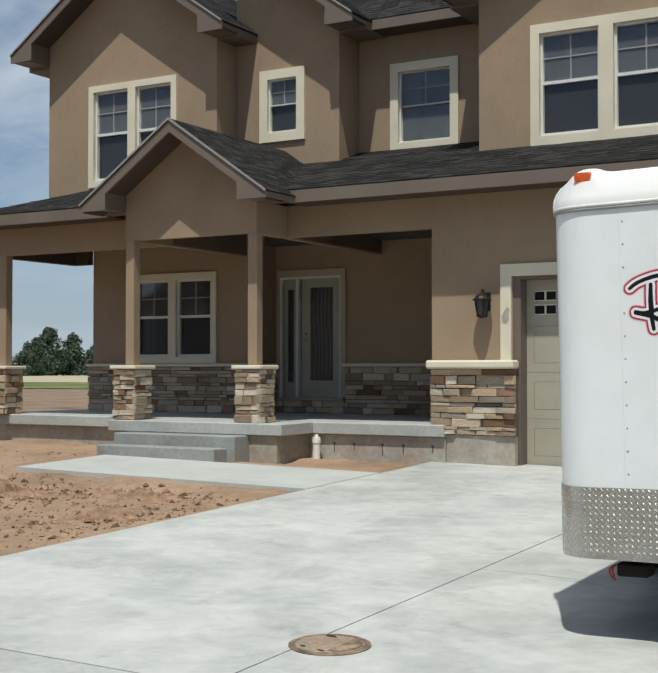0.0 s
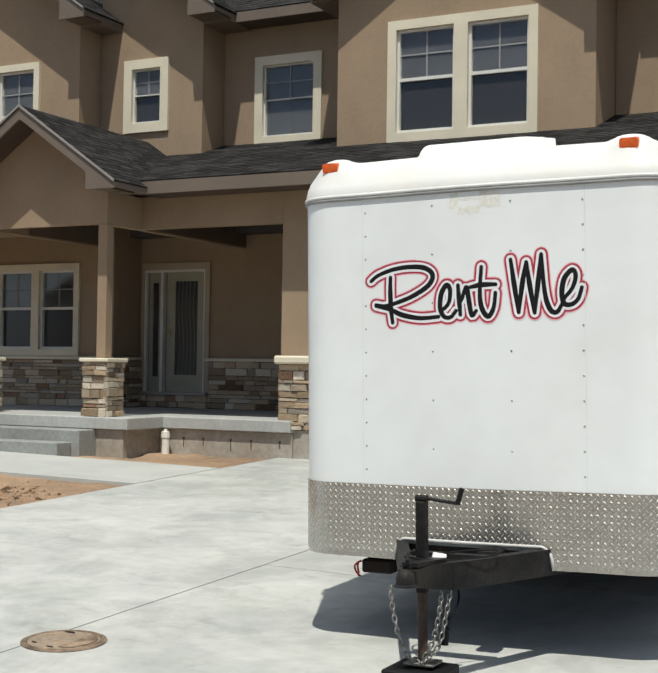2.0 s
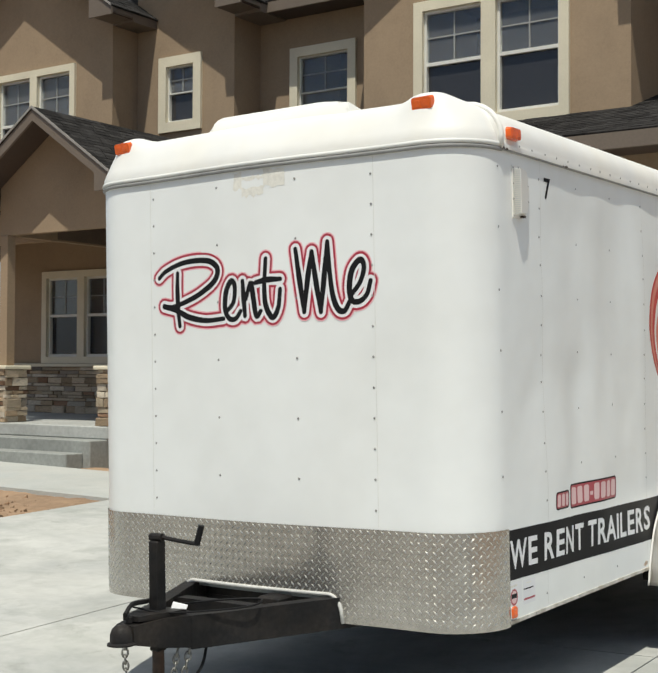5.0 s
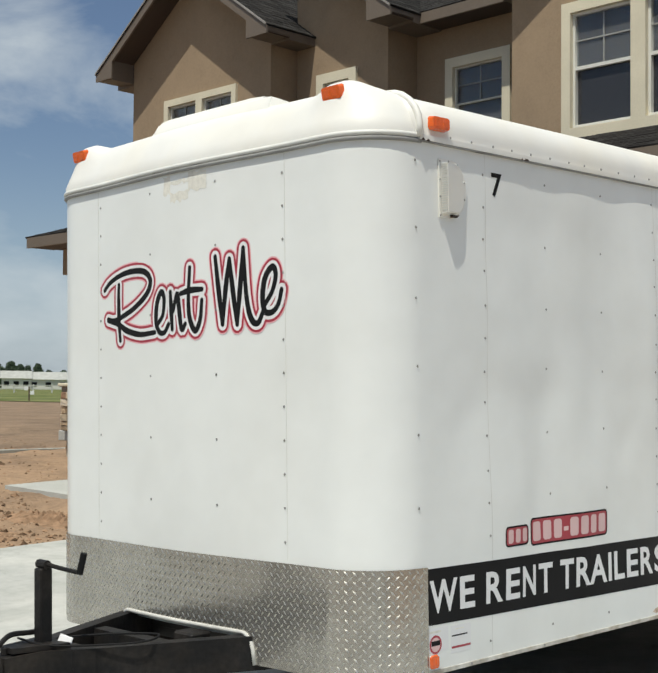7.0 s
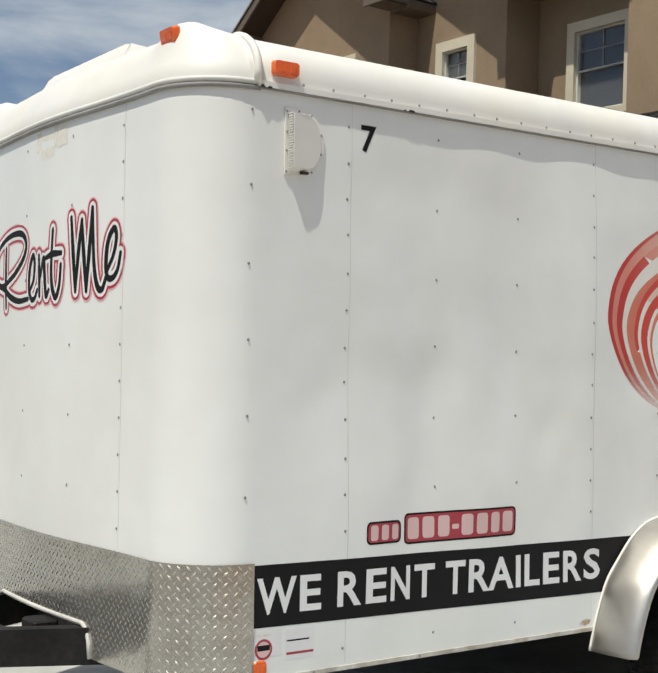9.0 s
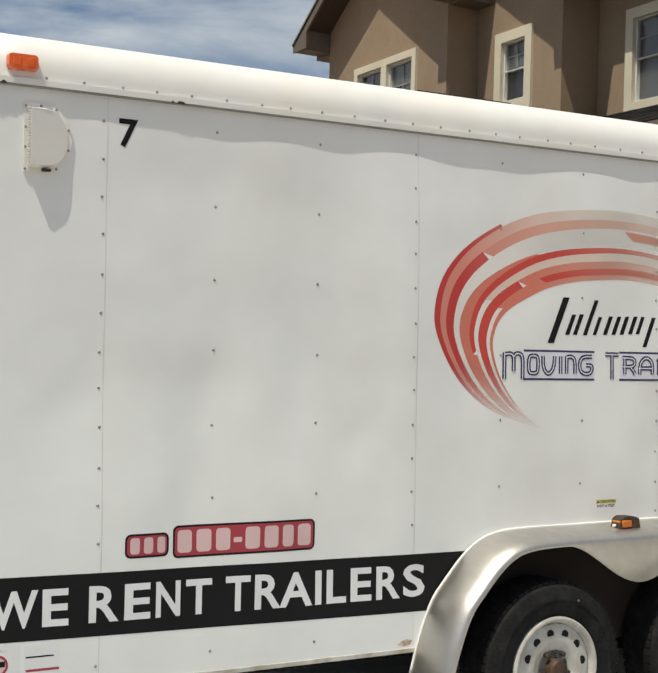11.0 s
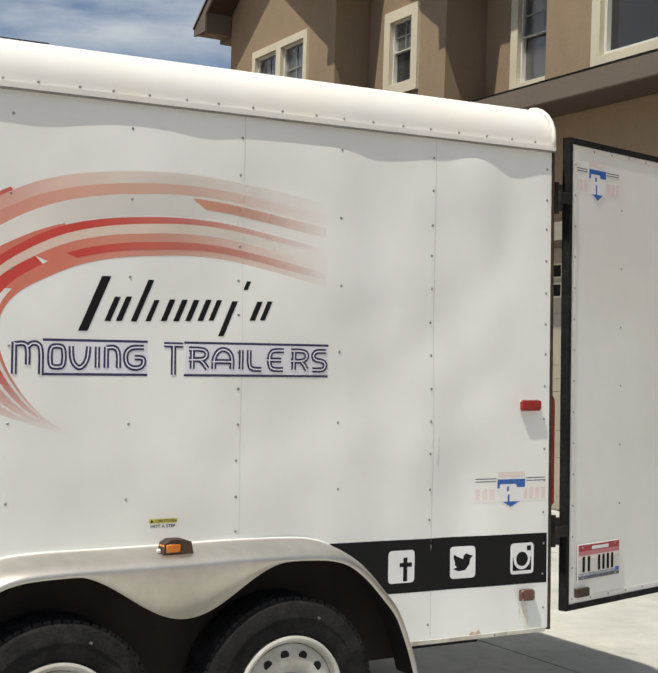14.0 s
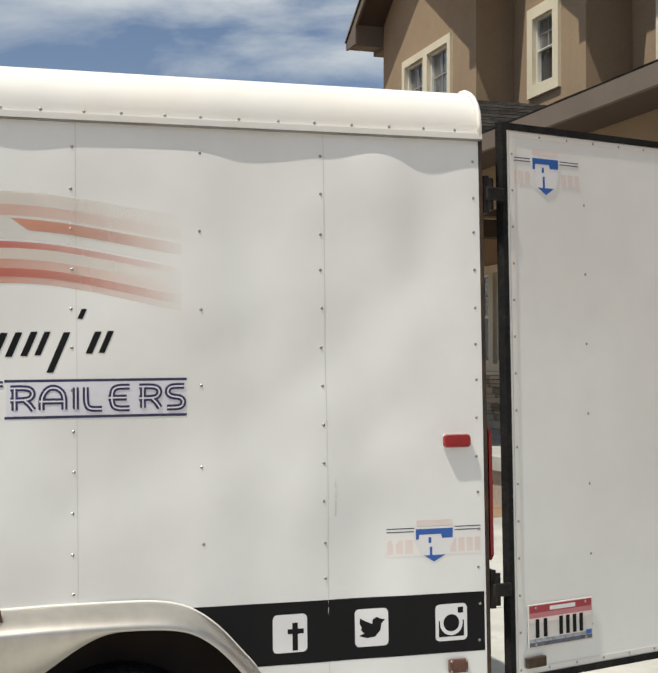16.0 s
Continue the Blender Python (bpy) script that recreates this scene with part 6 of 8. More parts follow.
lamp("marker_lamp", pose(0.002, 4.342, 1.397, 0, 0, -90), 0.10, 0.046, 0.019, RED_LENS, "red side marker lamp", CAP_WHITE)
for ry, rz in ((4.306, 0.655), (4.361, 0.655), (4.306, 0.621), (4.361, 0.621)):
    bm = bmesh.new()
    lathe(bm, [(0.0055, 0), (0.0035, 0.004)], 6, pose(0.018, ry, rz, 0, 90, 0))
    part("reflector_screw", bm, STEEL_RIVET, trailer)
lamp("reflector", pose(0.002, 4.333, 0.638, 0, 0, -90), 0.07, 0.048, 0.018, BROWN_LENS, "small brown-red reflector", BROWN_STEEL)
lamp("reflector", pose(0.002, 0.282, 0.532, 0, 0, -90), 0.048, 0.05, 0.012, AMBER, "small orange reflector", CAP_WHITE)
bm = bmesh.new()
prism(bm, [(2.727, 0.902), (2.838, 0.902), (2.828, 0.953), (2.802, 0.962), (2.756, 0.962), (2.735, 0.950)], "x", 0.092, 0.148)
fl = part("fender_lamp", bm, BROWN_STEEL, trailer, "dark fender clearance lamp with orange lens")
bm = bmesh.new()
box(bm, 0.089, 0.1515, 2.733, 2.795, 0.914, 0.953, bevel=0.009)
part("lens", bm, FENDER_AMBER, fl, smooth=40)
bm = bmesh.new()
lathe(bm, [(0.007, 0.0), (0.006, 0.010), (0.001, 0.012)], 10, pose(0.12, 2.727, 0.925, 90, 0, 0))
part("lamp_screw", bm, CAP_WHITE, fl)
bm = bmesh.new()
box(bm, -0.065, -0.010, 4.462, 4.490, 0.98, 1.44, bevel=0.02)
part("tail_lamp", bm, RED_LENS, trailer, "tall red tail lamp on the rear post", smooth=35)

# side vent
bm = bmesh.new()
vent_out = [(0.366, 2.170), (0.366, 2.366)] + [(0.42 + 0.075 * math.sin(a), 2.268 + 0.098 * math.cos(a)) for a in [math.pi * k / 10 for k in range(11)]]
prism(bm, [(0.350, 2.158), (0.350, 2.378)] + [(0.42 + 0.088 * math.sin(a), 2.268 + 0.110 * math.cos(a)) for a in [math.pi * k / 10 for k in range(11)]], "x", 0.001, 0.007)
vent = part("side_vent", bm, CAP_WHITE, trailer, "white D-shaped louvred side vent")
bm = bmesh.new()
prism(bm, vent_out, "x", 0.007, 0.05)
for v in bm.verts:
    if v.co.x > 0.03:
        t = max(0.0, min(1.0, (v.co.y - 0.366) / 0.125))
        v.co.x = 0.010 + 0.028 * (1 - t * t)
        v.co.z += (2.268 - v.co.z) * 0.08
part("vent_hood", bm, CAP_WHITE, vent, smooth=50)
for k in range(22):
    boxed("louvre", (0.010, 0.036, 0.360, 0.367, 2.174 + k * 0.0087, 2.178 + k * 0.0087), SEAM, vent)
for vy, vz in ((0.356, 2.368), (0.356, 2.300), (0.356, 2.236), (0.356, 2.166), (0.405, 2.372), (0.455, 2.364), (0.497, 2.302), (0.497, 2.236), (0.458, 2.172)):
    bm = bmesh.new()
    lathe(bm, [(0.0045, 0), (0.0028, 0.0025)], 8, pose(0.007, vy, vz, 0, 90, 0))
    part("vent_rivet", bm, STEEL_RIVET, vent)
boxed("drain", (0.010, 0.024, 0.408, 0.436, 2.161, 2.169), BROWN_STEEL, vent)


# ---- lettering and decals ----
def film(name, bm, lift, mat, label=""):
    """Turns a flat mesh in the plane of the near side into thin film that follows the skin's waves."""
    ys, zs = [v.co.y for v in bm.verts], [v.co.z for v in bm.verts]
    for axis, lo, hi in ((1, min(ys), max(ys)), (2, min(zs), max(zs))):
        c = math.floor(lo / 0.036 + 1) * 0.036
        while c < hi:
            co, no = Vector((0, 0, 0)), Vector((0, 0, 0))
            co[axis], no[axis] = c, 1
            bmesh.ops.bisect_plane(bm, geom=bm.verts[:] + bm.edges[:] + bm.faces[:], plane_co=co, plane_no=no)
            c += 0.036
    for v in bm.verts:
        v.co.x = dent(0, v.co.y, v.co.z) + 0.0005 + (lift - 0.0050) * 0.3
    for f in bm.faces:
        f.normal_update()
        if f.normal.x < 0:
            f.normal_flip()
    me = bpy.data.meshes.new(name)
    bm.to_mesh(me)
    bm.free()
    me.materials.append(mat)
    ob = new(name, me)
    ob.parent = trailer
    return tagged(ob, label)


def on_side(name, uv, faces, y0, y1, z0, z1, lift, mat, label="", shear=0.0):
    bm = bmesh.new()
    vs = [bm.verts.new((0, y0 + u * (y1 - y0), z0 + v * (z1 - z0) + shear * (y0 + u * (y1 - y0)))) for u, v in uv]
    for f in faces:
        try:
            bm.faces.new([vs[i] for i in f])
        except ValueError:
            pass
    return film(name, bm, lift, mat, label)


def word(body, y0, y1, z0, z1, mat, lift=0.0068, bold=0.02, shear=0.0, label=""):
    uv, f = text_mesh(body, bold)
    return on_side("lettering", uv, f, y0, y1, z0, z1, lift, mat, label or f'words "{body}"', shear)


def patch(name, pts, lift, mat, label=""):
    """A flat film of any outline on the near side; pts are (y, z)."""
    bm = bmesh.new()
    bm.faces.new([bm.verts.new((0, a, b)) for a, b in pts])
    return film(name, bm, lift, mat, label)


def rect(name, y0, y1, z0, z1, lift, mat, label="", r=0.0):
    if not r:
        return patch(name, [(y0, z0), (y1, z0), (y1, z1), (y0, z1)], lift, mat, label)
    pts = []
    for cx, cz, a0 in ((y1 - r, z0 + r, -90), (y1 - r, z1 - r, 0), (y0 + r, z1 - r, 90), (y0 + r, z0 + r, 180)):
        pts += [(cx + r * math.cos(radians(a0 + 15 * k)), cz + r * math.sin(radians(a0 + 15 * k))) for k in range(7)]
    return patch(name, pts, lift, mat, label)


SH = -0.0095
patch("stripe", [(0.256, 0.662), (2.25, 0.626), (2.25, 0.8434), (0.256, 0.866)], 0.0052, VINYL_BLACK, "black vinyl stripe")
patch("stripe", [(3.36, 0.690), (4.438, 0.681), (4.438, 0.881), (3.36, 0.893)], 0.0052, VINYL_BLACK, "black vinyl stripe")


def spaced_word(body, spans, z0, z1, mat):
    """A word whose letters are each fitted to their own span along the side."""
    uv_all, faces_all = [], []
    lo, hi = spans[0][0], spans[-1][1]
    for c, (a, b) in zip(body, spans):
        uv, f = text_mesh(c, 0.024)
        k = len(uv_all)
        uv_all += [((a + u * (b - a) - lo) / (hi - lo), v) for u, v in uv]
        faces_all += [tuple(k + i for i in face) for face in f]
    return on_side("lettering", uv_all, faces_all, lo, hi, z0, z1, 0.0068, mat, f'words "{body}" in white capitals', SH)


spaced_word("WE", ((0.271, 0.426), (0.440, 0.526)), 0.705, 0.825, VINYL_WHITE)
spaced_word("RENT", ((0.593, 0.695), (0.714, 0.806), (0.825, 0.914), (0.934, 1.030)), 0.706, 0.826, VINYL_WHITE)
spaced_word("TRAILERS", ((1.081, 1.174), (1.191, 1.293), (1.286, 1.419), (1.431, 1.457), (1.478, 1.560), (1.578, 1.666), (1.686, 1.790), (1.804, 1.903)), 0.706, 0.828, VINYL_WHITE)
word("7", 0.669, 0.736, 2.267, 2.362, VINYL_BLACK, bold=0.022)
# telephone line, as plain bars: a dark outlined red ground with one pale bar for each place
for y0, y1, z0, z1 in ((0.711, 0.868, 0.902, 0.982), (0.883, 1.425, 0.892, 1.002)):
    rect("number_bar", y0, y1, z0, z1, 0.0050, VINYL_BLACK, "printed bar, dark outline", r=0.02)
    rect("number_bar", y0 + 0.007, y1 - 0.007, z0 + 0.007, z1 - 0.007, 0.0058, VINYL_RED, "red printed bar", r=0.014)
for y0, y1 in ((0.723, 0.769), (0.772, 0.817), (0.820, 0.861)):
    rect("number_bar", y0 + 0.006, y1 - 0.006, 0.915, 0.969, 0.0066, VINYL_PINK, "pink printed bar", r=0.010)
for y0, y1 in ((0.893, 0.960), (0.963, 1.032), (1.035, 1.102), (1.144, 1.213), (1.216, 1.284), (1.287, 1.345), (1.348, 1.415)):
    rect("number_bar", y0 + 0.007, y1 - 0.007, 0.909, 0.986, 0.0066, VINYL_PINK, "pink printed bar", r=0.013)
rect("number_bar", 1.107, 1.139, 0.934, 0.952, 0.0066, VINYL_PINK, "pink printed bar", r=0.004)

# swoosh of red bands
OUT = smooth_path([(2.444, 1.304, 0), (2.2, 1.385, 0), (2.05, 1.498, 0), (1.95, 1.65, 0), (1.926, 1.768, 0), (1.975, 1.91, 0), (2.109, 2.04, 0), (2.33, 2.15, 0), (2.6, 2.200, 0), (2.95, 2.205, 0), (3.40, 2.145, 0)], 8)
INN = smooth_path([(2.46, 1.300, 0), (2.34, 1.385, 0), (2.25, 1.50, 0), (2.206, 1.619, 0), (2.215, 1.70, 0), (2.262, 1.765, 0), (2.349, 1.818, 0), (2.5, 1.88, 0), (2.708, 1.913, 0), (3.0, 1.915, 0), (3.40, 1.835, 0)], 8)
SALMON, FAWN, PEACH = (0.66, 0.25, 0.19), (0.79, 0.70, 0.62), (0.74, 0.46, 0.36)
RED_A = decal_material("swoosh_dark_red", (0.52, 0.040, 0.036), 2.25, 2.75, SALMON, (2.05, 2.5))
RED_D = decal_material("swoosh_red", (0.58, 0.060, 0.045), 2.72, 3.40, SALMON, (2.5, 3.05))
RED_E = decal_material("swoosh_warm", (0.64, 0.19, 0.13), 2.62, 3.42, PEACH, (2.4, 3.05))
RED_B = decal_material("swoosh_salmon", SALMON, 2.4, 3.40, FAWN, (2.05, 2.6))
RED_G = decal_material("swoosh_peach", SALMON, 2.48, 3.42, PEACH, (2.1, 2.7))
RED_F = decal_material("swoosh_rose", (0.68, 0.32, 0.22), 2.85, 3.42)
RED_C = decal_material("swoosh_pale", (0.78, 0.75, 0.71), 2.3, 3.38)
RED_H = decal_material("swoosh_fawn", (0.72, 0.56, 0.47), 2.7, 3.42, FAWN, (2.4, 2.9))


def swoosh_band(k, left, top, right, s0, s1, mat):
    """A band between two fractions of the swoosh's width, given at its left, top and right."""
    verts, faces = [], []
    n = len(OUT) - 1
    i0, i1 = round(s0 * n), round(s1 * n)
    for i in range(i0, i1 + 1):
        s = i / n
        edges = []
        for e in (0, 1):
            f = left[e] if s < 0.4 else left[e] + (top[e] - left[e]) * (s - 0.4) / 0.3 if s < 0.7 else top[e] + (right[e] - top[e]) * min(1.0, (s - 0.7) / 0.2)
            shift = 1 if e and i == i0 and i0 else 0
            edges.append(OUT[i + shift].lerp(INN[i + shift], f))
        for j in range(4):
            p = edges[0].lerp(edges[1], j / 3)
            verts.append((dent(0, p.x, p.y) + 0.0006 + 0.0004 * k, p.x, p.y))
    for i in range(i1 - i0):
        faces += [(4 * i + j, 4 * i + j + 1, 4 * i + j + 5, 4 * i + j + 4) for j in range(3)]
    pyd("swoosh_band", verts, faces, mat, trailer, "faded red printed swoosh band")


for k, left, top, right, s0, s1, mat in (
        (0, (0.0, 0.10), (0.0, 0.03), (0.0, 0.01), 0.0, 0.66, RED_A),
        (0, (0.10, 0.20), (0.03, 0.17), (0.01, 0.15), 0.0, 1.0, RED_B),
        (0, (0.20, 0.33), (0.17, 0.30), (0.15, 0.27), 0.0, 0.60, RED_A),
        (0, (0.20, 0.33), (0.17, 0.30), (0.15, 0.27), 0.60, 1.0, RED_G),
        (0, (0.33, 0.43), (0.30, 0.53), (0.27, 0.53), 0.0, 1.0, RED_C),
        (0, (0.43, 0.60), (0.53, 0.55), (0.53, 0.55), 0.0, 0.70, RED_E),
        (0, (0.60, 0.68), (0.55, 0.64), (0.55, 0.62), 0.27, 1.0, RED_D),
        (0, (0.60, 0.68), (0.55, 0.64), (0.55, 0.62), 0.0, 0.27, RED_E),
        (0, (0.68, 0.75), (0.64, 0.74), (0.62, 0.74), 0.0, 0.50, RED_C),
        (0, (0.68, 0.75), (0.64, 0.74), (0.62, 0.74), 0.50, 1.0, RED_H),
        (0, (0.75, 0.89), (0.74, 0.84), (0.74, 0.83), 0.0, 0.62, RED_D),
        (0, (0.75, 0.89), (0.74, 0.84), (0.74, 0.83), 0.62, 1.0, RED_E),
        (0, (0.89, 0.95), (0.84, 0.89), (0.83, 0.88), 0.0, 0.50, RED_C),
        (0, (0.89, 0.95), (0.84, 0.89), (0.83, 0.88), 0.50, 1.0, RED_E),
        (0, (0.95, 1.0), (0.89, 1.0), (0.88, 1.0), 0.0, 1.0, RED_E),
        (1, (0.84, 0.92), (0.84, 0.925), (0.84, 0.93), 0.68, 1.0, RED_D),
        (1, (0.30, 0.42), (0.30, 0.42), (0.30, 0.42), 0.875, 1.0, RED_F)):
    swoosh_band(k, left, top, right, s0, s1, mat)
# owner's name, as plain slanted bars
for y0, z0, z1, w in ((2.470, 1.652, 1.838, 0.032), (2.560, 1.687, 1.770, 0.021), (2.600, 1.688, 1.772, 0.021), (2.653, 1.688, 1.832, 0.021), (2.706, 1.690, 1.764, 0.019),
                      (2.762, 1.692, 1.768, 0.021), (2.808, 1.693, 1.769, 0.021), (2.852, 1.695, 1.770, 0.021), (2.898, 1.697, 1.772, 0.021), (2.940, 1.699, 1.772, 0.019),
                      (2.976, 1.645, 1.770, 0.021), (3.072, 1.812, 1.843, 0.016), (3.096, 1.703, 1.772, 0.021), (3.136, 1.705, 1.774, 0.019)):
    sl = 0.43 * (z1 - z0)
    patch("name_bar", [(y0, z0), (y0 + w, z0), (y0 + w + sl, z1), (y0 + sl, z1)], 0.0068, VINYL_BLACK, "black printed bar")
rect("word_panel", 2.358, 2.716, 1.512, 1.618, 0.0052, VINYL_LILAC, "pale lilac printed panel")
rect("word_panel", 2.856, 3.412, 1.512, 1.618, 0.0052, VINYL_LILAC, "pale lilac printed panel")
for y0, y1 in ((2.352, 2.716), (2.850, 3.414)):
    for z in (1.503, 1.616):
        rect("rule", y0, y1, z, z + 0.008, 0.0060, VINYL_NAVY, "navy printed rule")
DECO = {
    "M": [[(0, 0), (0, 1)], [(0.0, 0.93), (0.35, 0.97), (0.5, 0.85), (0.5, 0.30)], [(0.5, 0.85), (0.62, 0.97), (0.85, 0.97), (1, 0.82), (1, 0)]],
    "O": [[(0.5, 1), (0.12, 0.97), (0, 0.75), (0, 0.25), (0.12, 0.03), (0.5, 0), (0.88, 0.03), (1, 0.25), (1, 0.75), (0.88, 0.97), (0.5, 1)]],
    "V": [[(0, 1), (0.04, 0.34), (0.34, 0.0), (0.62, 0.0), (0.92, 0.34), (1, 1)]],
    "I": [[(0.5, 0), (0.5, 1)]],
    "N": [[(0, 0), (0, 1)], [(0, 0.95), (0.7, 1), (1, 0.75), (1, 0)]],
    "G": [[(1, 1), (0.3, 1), (0, 0.75), (0, 0.25), (0.3, 0), (0.8, 0), (1, 0.2), (1, 0.5), (0.5, 0.5)]],
    "T": [[(0, 1), (1, 1)], [(0.5, 1), (0.5, 0)]],
    "R": [[(0.18, 0), (0.18, 1)], [(0, 1), (0.75, 1), (0.96, 0.86), (0.96, 0.62), (0.75, 0.46), (0, 0.46)], [(0.6, 0.46), (0.82, 0.25), (1, 0)]],
    "A": [[(0, 0), (0, 0.6), (0.3, 1), (0.7, 1), (1, 0.7), (1, 0)], [(-0.1, 0.38), (1, 0.38)]],
    "L": [[(0, 1), (0, 0.2), (0.25, 0), (1, 0)]],
    "E": [[(1, 1), (0.3, 1), (0.08, 0.8), (0.08, 0.2), (0.3, 0), (1, 0)], [(-0.1, 0.5), (0.85, 0.5)]],
    "S": [[(1, 1), (0.25, 1), (0.05, 0.85), (0.05, 0.65), (0.25, 0.52), (0.75, 0.48), (0.95, 0.35), (0.95, 0.15), (0.75, 0), (0, 0)]],
}


def deco_word(text, spans, z0, z1, label):
    """A word in outlined capitals: dark strokes with a pale line inside each."""
    for half, lift, mat in ((0.0094, 0.0015, VINYL_NAVY), (0.0024, 0.0021, VINYL_LILAC)):
        verts, faces, k = [], [], 0
        for c, (a, b) in zip(text, spans):
            for st in DECO[c]:
                p = [Vector((a + u * (b - a), z0 + v * (z1 - z0))) for u, v in st]
                for _ in range(2 if len(p) > 3 else 0):
                    p = [p[0]] + [c for q, r in zip(p, p[1:]) for c in (q.lerp(r, 0.25), q.lerp(r, 0.75))] + [p[-1]]
                fine = []
                for q, r in zip(p, p[1:]):
                    fine += [q.lerp(r, t / 3) for t in range(3)]
                p = fine + [p[-1]]
                base = len(verts)
                for i, q in enumerate(p):
                    d = (p[min(i + 1, len(p) - 1)] - p[max(0, i - 1)]).normalized()
                    for e in (half, -half):
                        r = q + Vector((-d.y, d.x)) * e
                        verts.append((dent(0, r.x, r.y) + lift + k * 0.00003, r.x, r.y))
                faces += [(base + 2 * i, base + 2 * i + 2, base + 2 * i + 3, base + 2 * i + 1) for i in range(len(p) - 1)]
                k += 1
        pyd("lettering", verts, faces, mat, trailer, label)


deco_word("M", ((2.260, 2.348),), 1.506, 1.611, 'navy outlined "M" of "MOVING"')
deco_word("OVING", ((2.377, 2.424), (2.448, 2.508), (2.530, 2.546), (2.569, 2.612), (2.637, 2.702)), 1.530, 1.600, 'navy outlined words "MOVING"')
deco_word("T", ((2.776, 2.846),), 1.508, 1.611, 'navy outlined "T" of "TRAILERS"')
deco_word("RAILERS", ((2.868, 2.937), (2.961, 3.030), (3.056, 3.074), (3.096, 3.146), (3.172, 3.232), (3.262, 3.328), (3.350, 3.405)), 1.530, 1.598, 'navy outlined words "TRAILERS"')
rect("caution_label", 2.730, 2.832, 1.0005, 1.0155, 0.0052, VINYL_YELLOW, "small yellow caution label")
patch("caution_mark", [(2.734, 1.003), (2.748, 1.003), (2.741, 1.0135)], 0.0060, VINYL_BLACK)
word("CAUTION", 2.753, 2.829, 1.003, 1.0135, VINYL_BLACK, lift=0.0060)
word("NOT A STEP", 2.737, 2.825, 0.985, 0.9955, VINYL_BLACK, lift=0.0060)
# maker's badge on the side: faded bars, blue and white shield
rect("badge_bar", 4.082, 4.432, 1.012, 1.086, 0.0047, BADGE_WHITE, "clear film of the badge")
for y0, y1 in ((4.092, 4.112), (4.122, 4.146), (4.154, 4.180), (4.316, 4.338), (4.346, 4.368), (4.376, 4.398), (4.406, 4.426)):
    rect("badge_bar", y0, y1, 1.022, 1.068, 0.0050, FADED_PINK, "faded pink printed bar")
rect("badge_bar", 4.195, 4.325, 1.113, 1.132, 0.0050, FADED_PINK, "faded pink printed bar")
for z in (1.094, 1.105):
    rect("badge_rule", 4.09, 4.186, z, z + 0.003, 0.0052, VINYL_NAVY)
    rect("badge_rule", 4.333, 4.428, z, z + 0.003, 0.0052, VINYL_NAVY)
patch("badge_shield", [(4.186, 1.109), (4.333, 1.109), (4.332, 1.066), (4.305, 1.016), (4.256, 0.986), (4.211, 1.012), (4.185, 1.066)], 0.0056, VINYL_WHITE, "white shield")
patch("badge_shield", [(4.192, 1.103), (4.326, 1.103), (4.325, 1.070), (4.286, 1.070), (4.282, 1.084), (4.204, 1.084), (4.202, 1.068), (4.192, 1.068)], 0.0064, VINYL_BLUE, "blue shield top")
patch("badge_shield", [(4.219, 1.014), (4.298, 1.014), (4.256, 0.992)], 0.0064, VINYL_BLUE, "blue shield foot")
rect("badge_shield", 4.237, 4.247, 1.055, 1.074, 0.0064, VINYL_BLUE, "blue mark")
rect("badge_shield", 4.241, 4.250, 1.014, 1.042, 0.0064, VINYL_BLUE, "blue mark")

# three plain icon tiles on the stripe
for k, (y0, z0) in enumerate(((3.690, 0.725), (3.972, 0.724), (4.257, 0.722))):
    y1, z1 = y0 + 0.116, z0 + 0.124
    rect("icon_tile", y0, y1, z0, z1, 0.0062, VINYL_WHITE, "white rounded icon tile", r=0.016)
    c, d = (y0 + y1) / 2, (z0 + z1) / 2
    if k == 0:
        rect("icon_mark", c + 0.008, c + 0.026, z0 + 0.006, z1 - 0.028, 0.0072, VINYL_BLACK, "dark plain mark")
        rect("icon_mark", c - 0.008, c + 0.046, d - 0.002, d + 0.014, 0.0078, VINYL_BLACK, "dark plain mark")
    elif k == 1:
        wing = ((-0.044, -0.026), (-0.016, -0.034), (0.012, -0.030), (0.030, -0.010), (0.034, 0.012), (0.046, 0.024), (0.030, 0.028), (0.018, 0.034), (0.004, 0.026), (0.002, 0.012), (-0.022, 0.022), (-0.040, 0.032), (-0.042, 0.016), (-0.034, 0.000), (-0.038, -0.006), (-0.026, -0.018))
        patch("icon_mark", [(c + a, d + b) for a, b in wing], 0.0072, VINYL_BLACK, "dark plain mark")
    else:
        rect("icon_mark", y0 + 0.012, y1 - 0.012, z0 + 0.014, d + 0.006, 0.0072, VINYL_BLACK, "dark plain mark")
        for r0, mt, lf_ in ((0.042, VINYL_WHITE, 0.0078), (0.029, VINYL_BLACK, 0.0084)):
            patch("icon_mark", [(c + r0 * math.cos(radians(a)), d - 0.002 + r0 * math.sin(radians(a))) for a in range(0, 360, 18)], lf_, mt, "plain disc mark")
        rect("icon_mark", y1 - 0.034, y1 - 0.014, z1 - 0.032, z1 - 0.012, 0.0072, VINYL_BLACK, "dark plain mark")
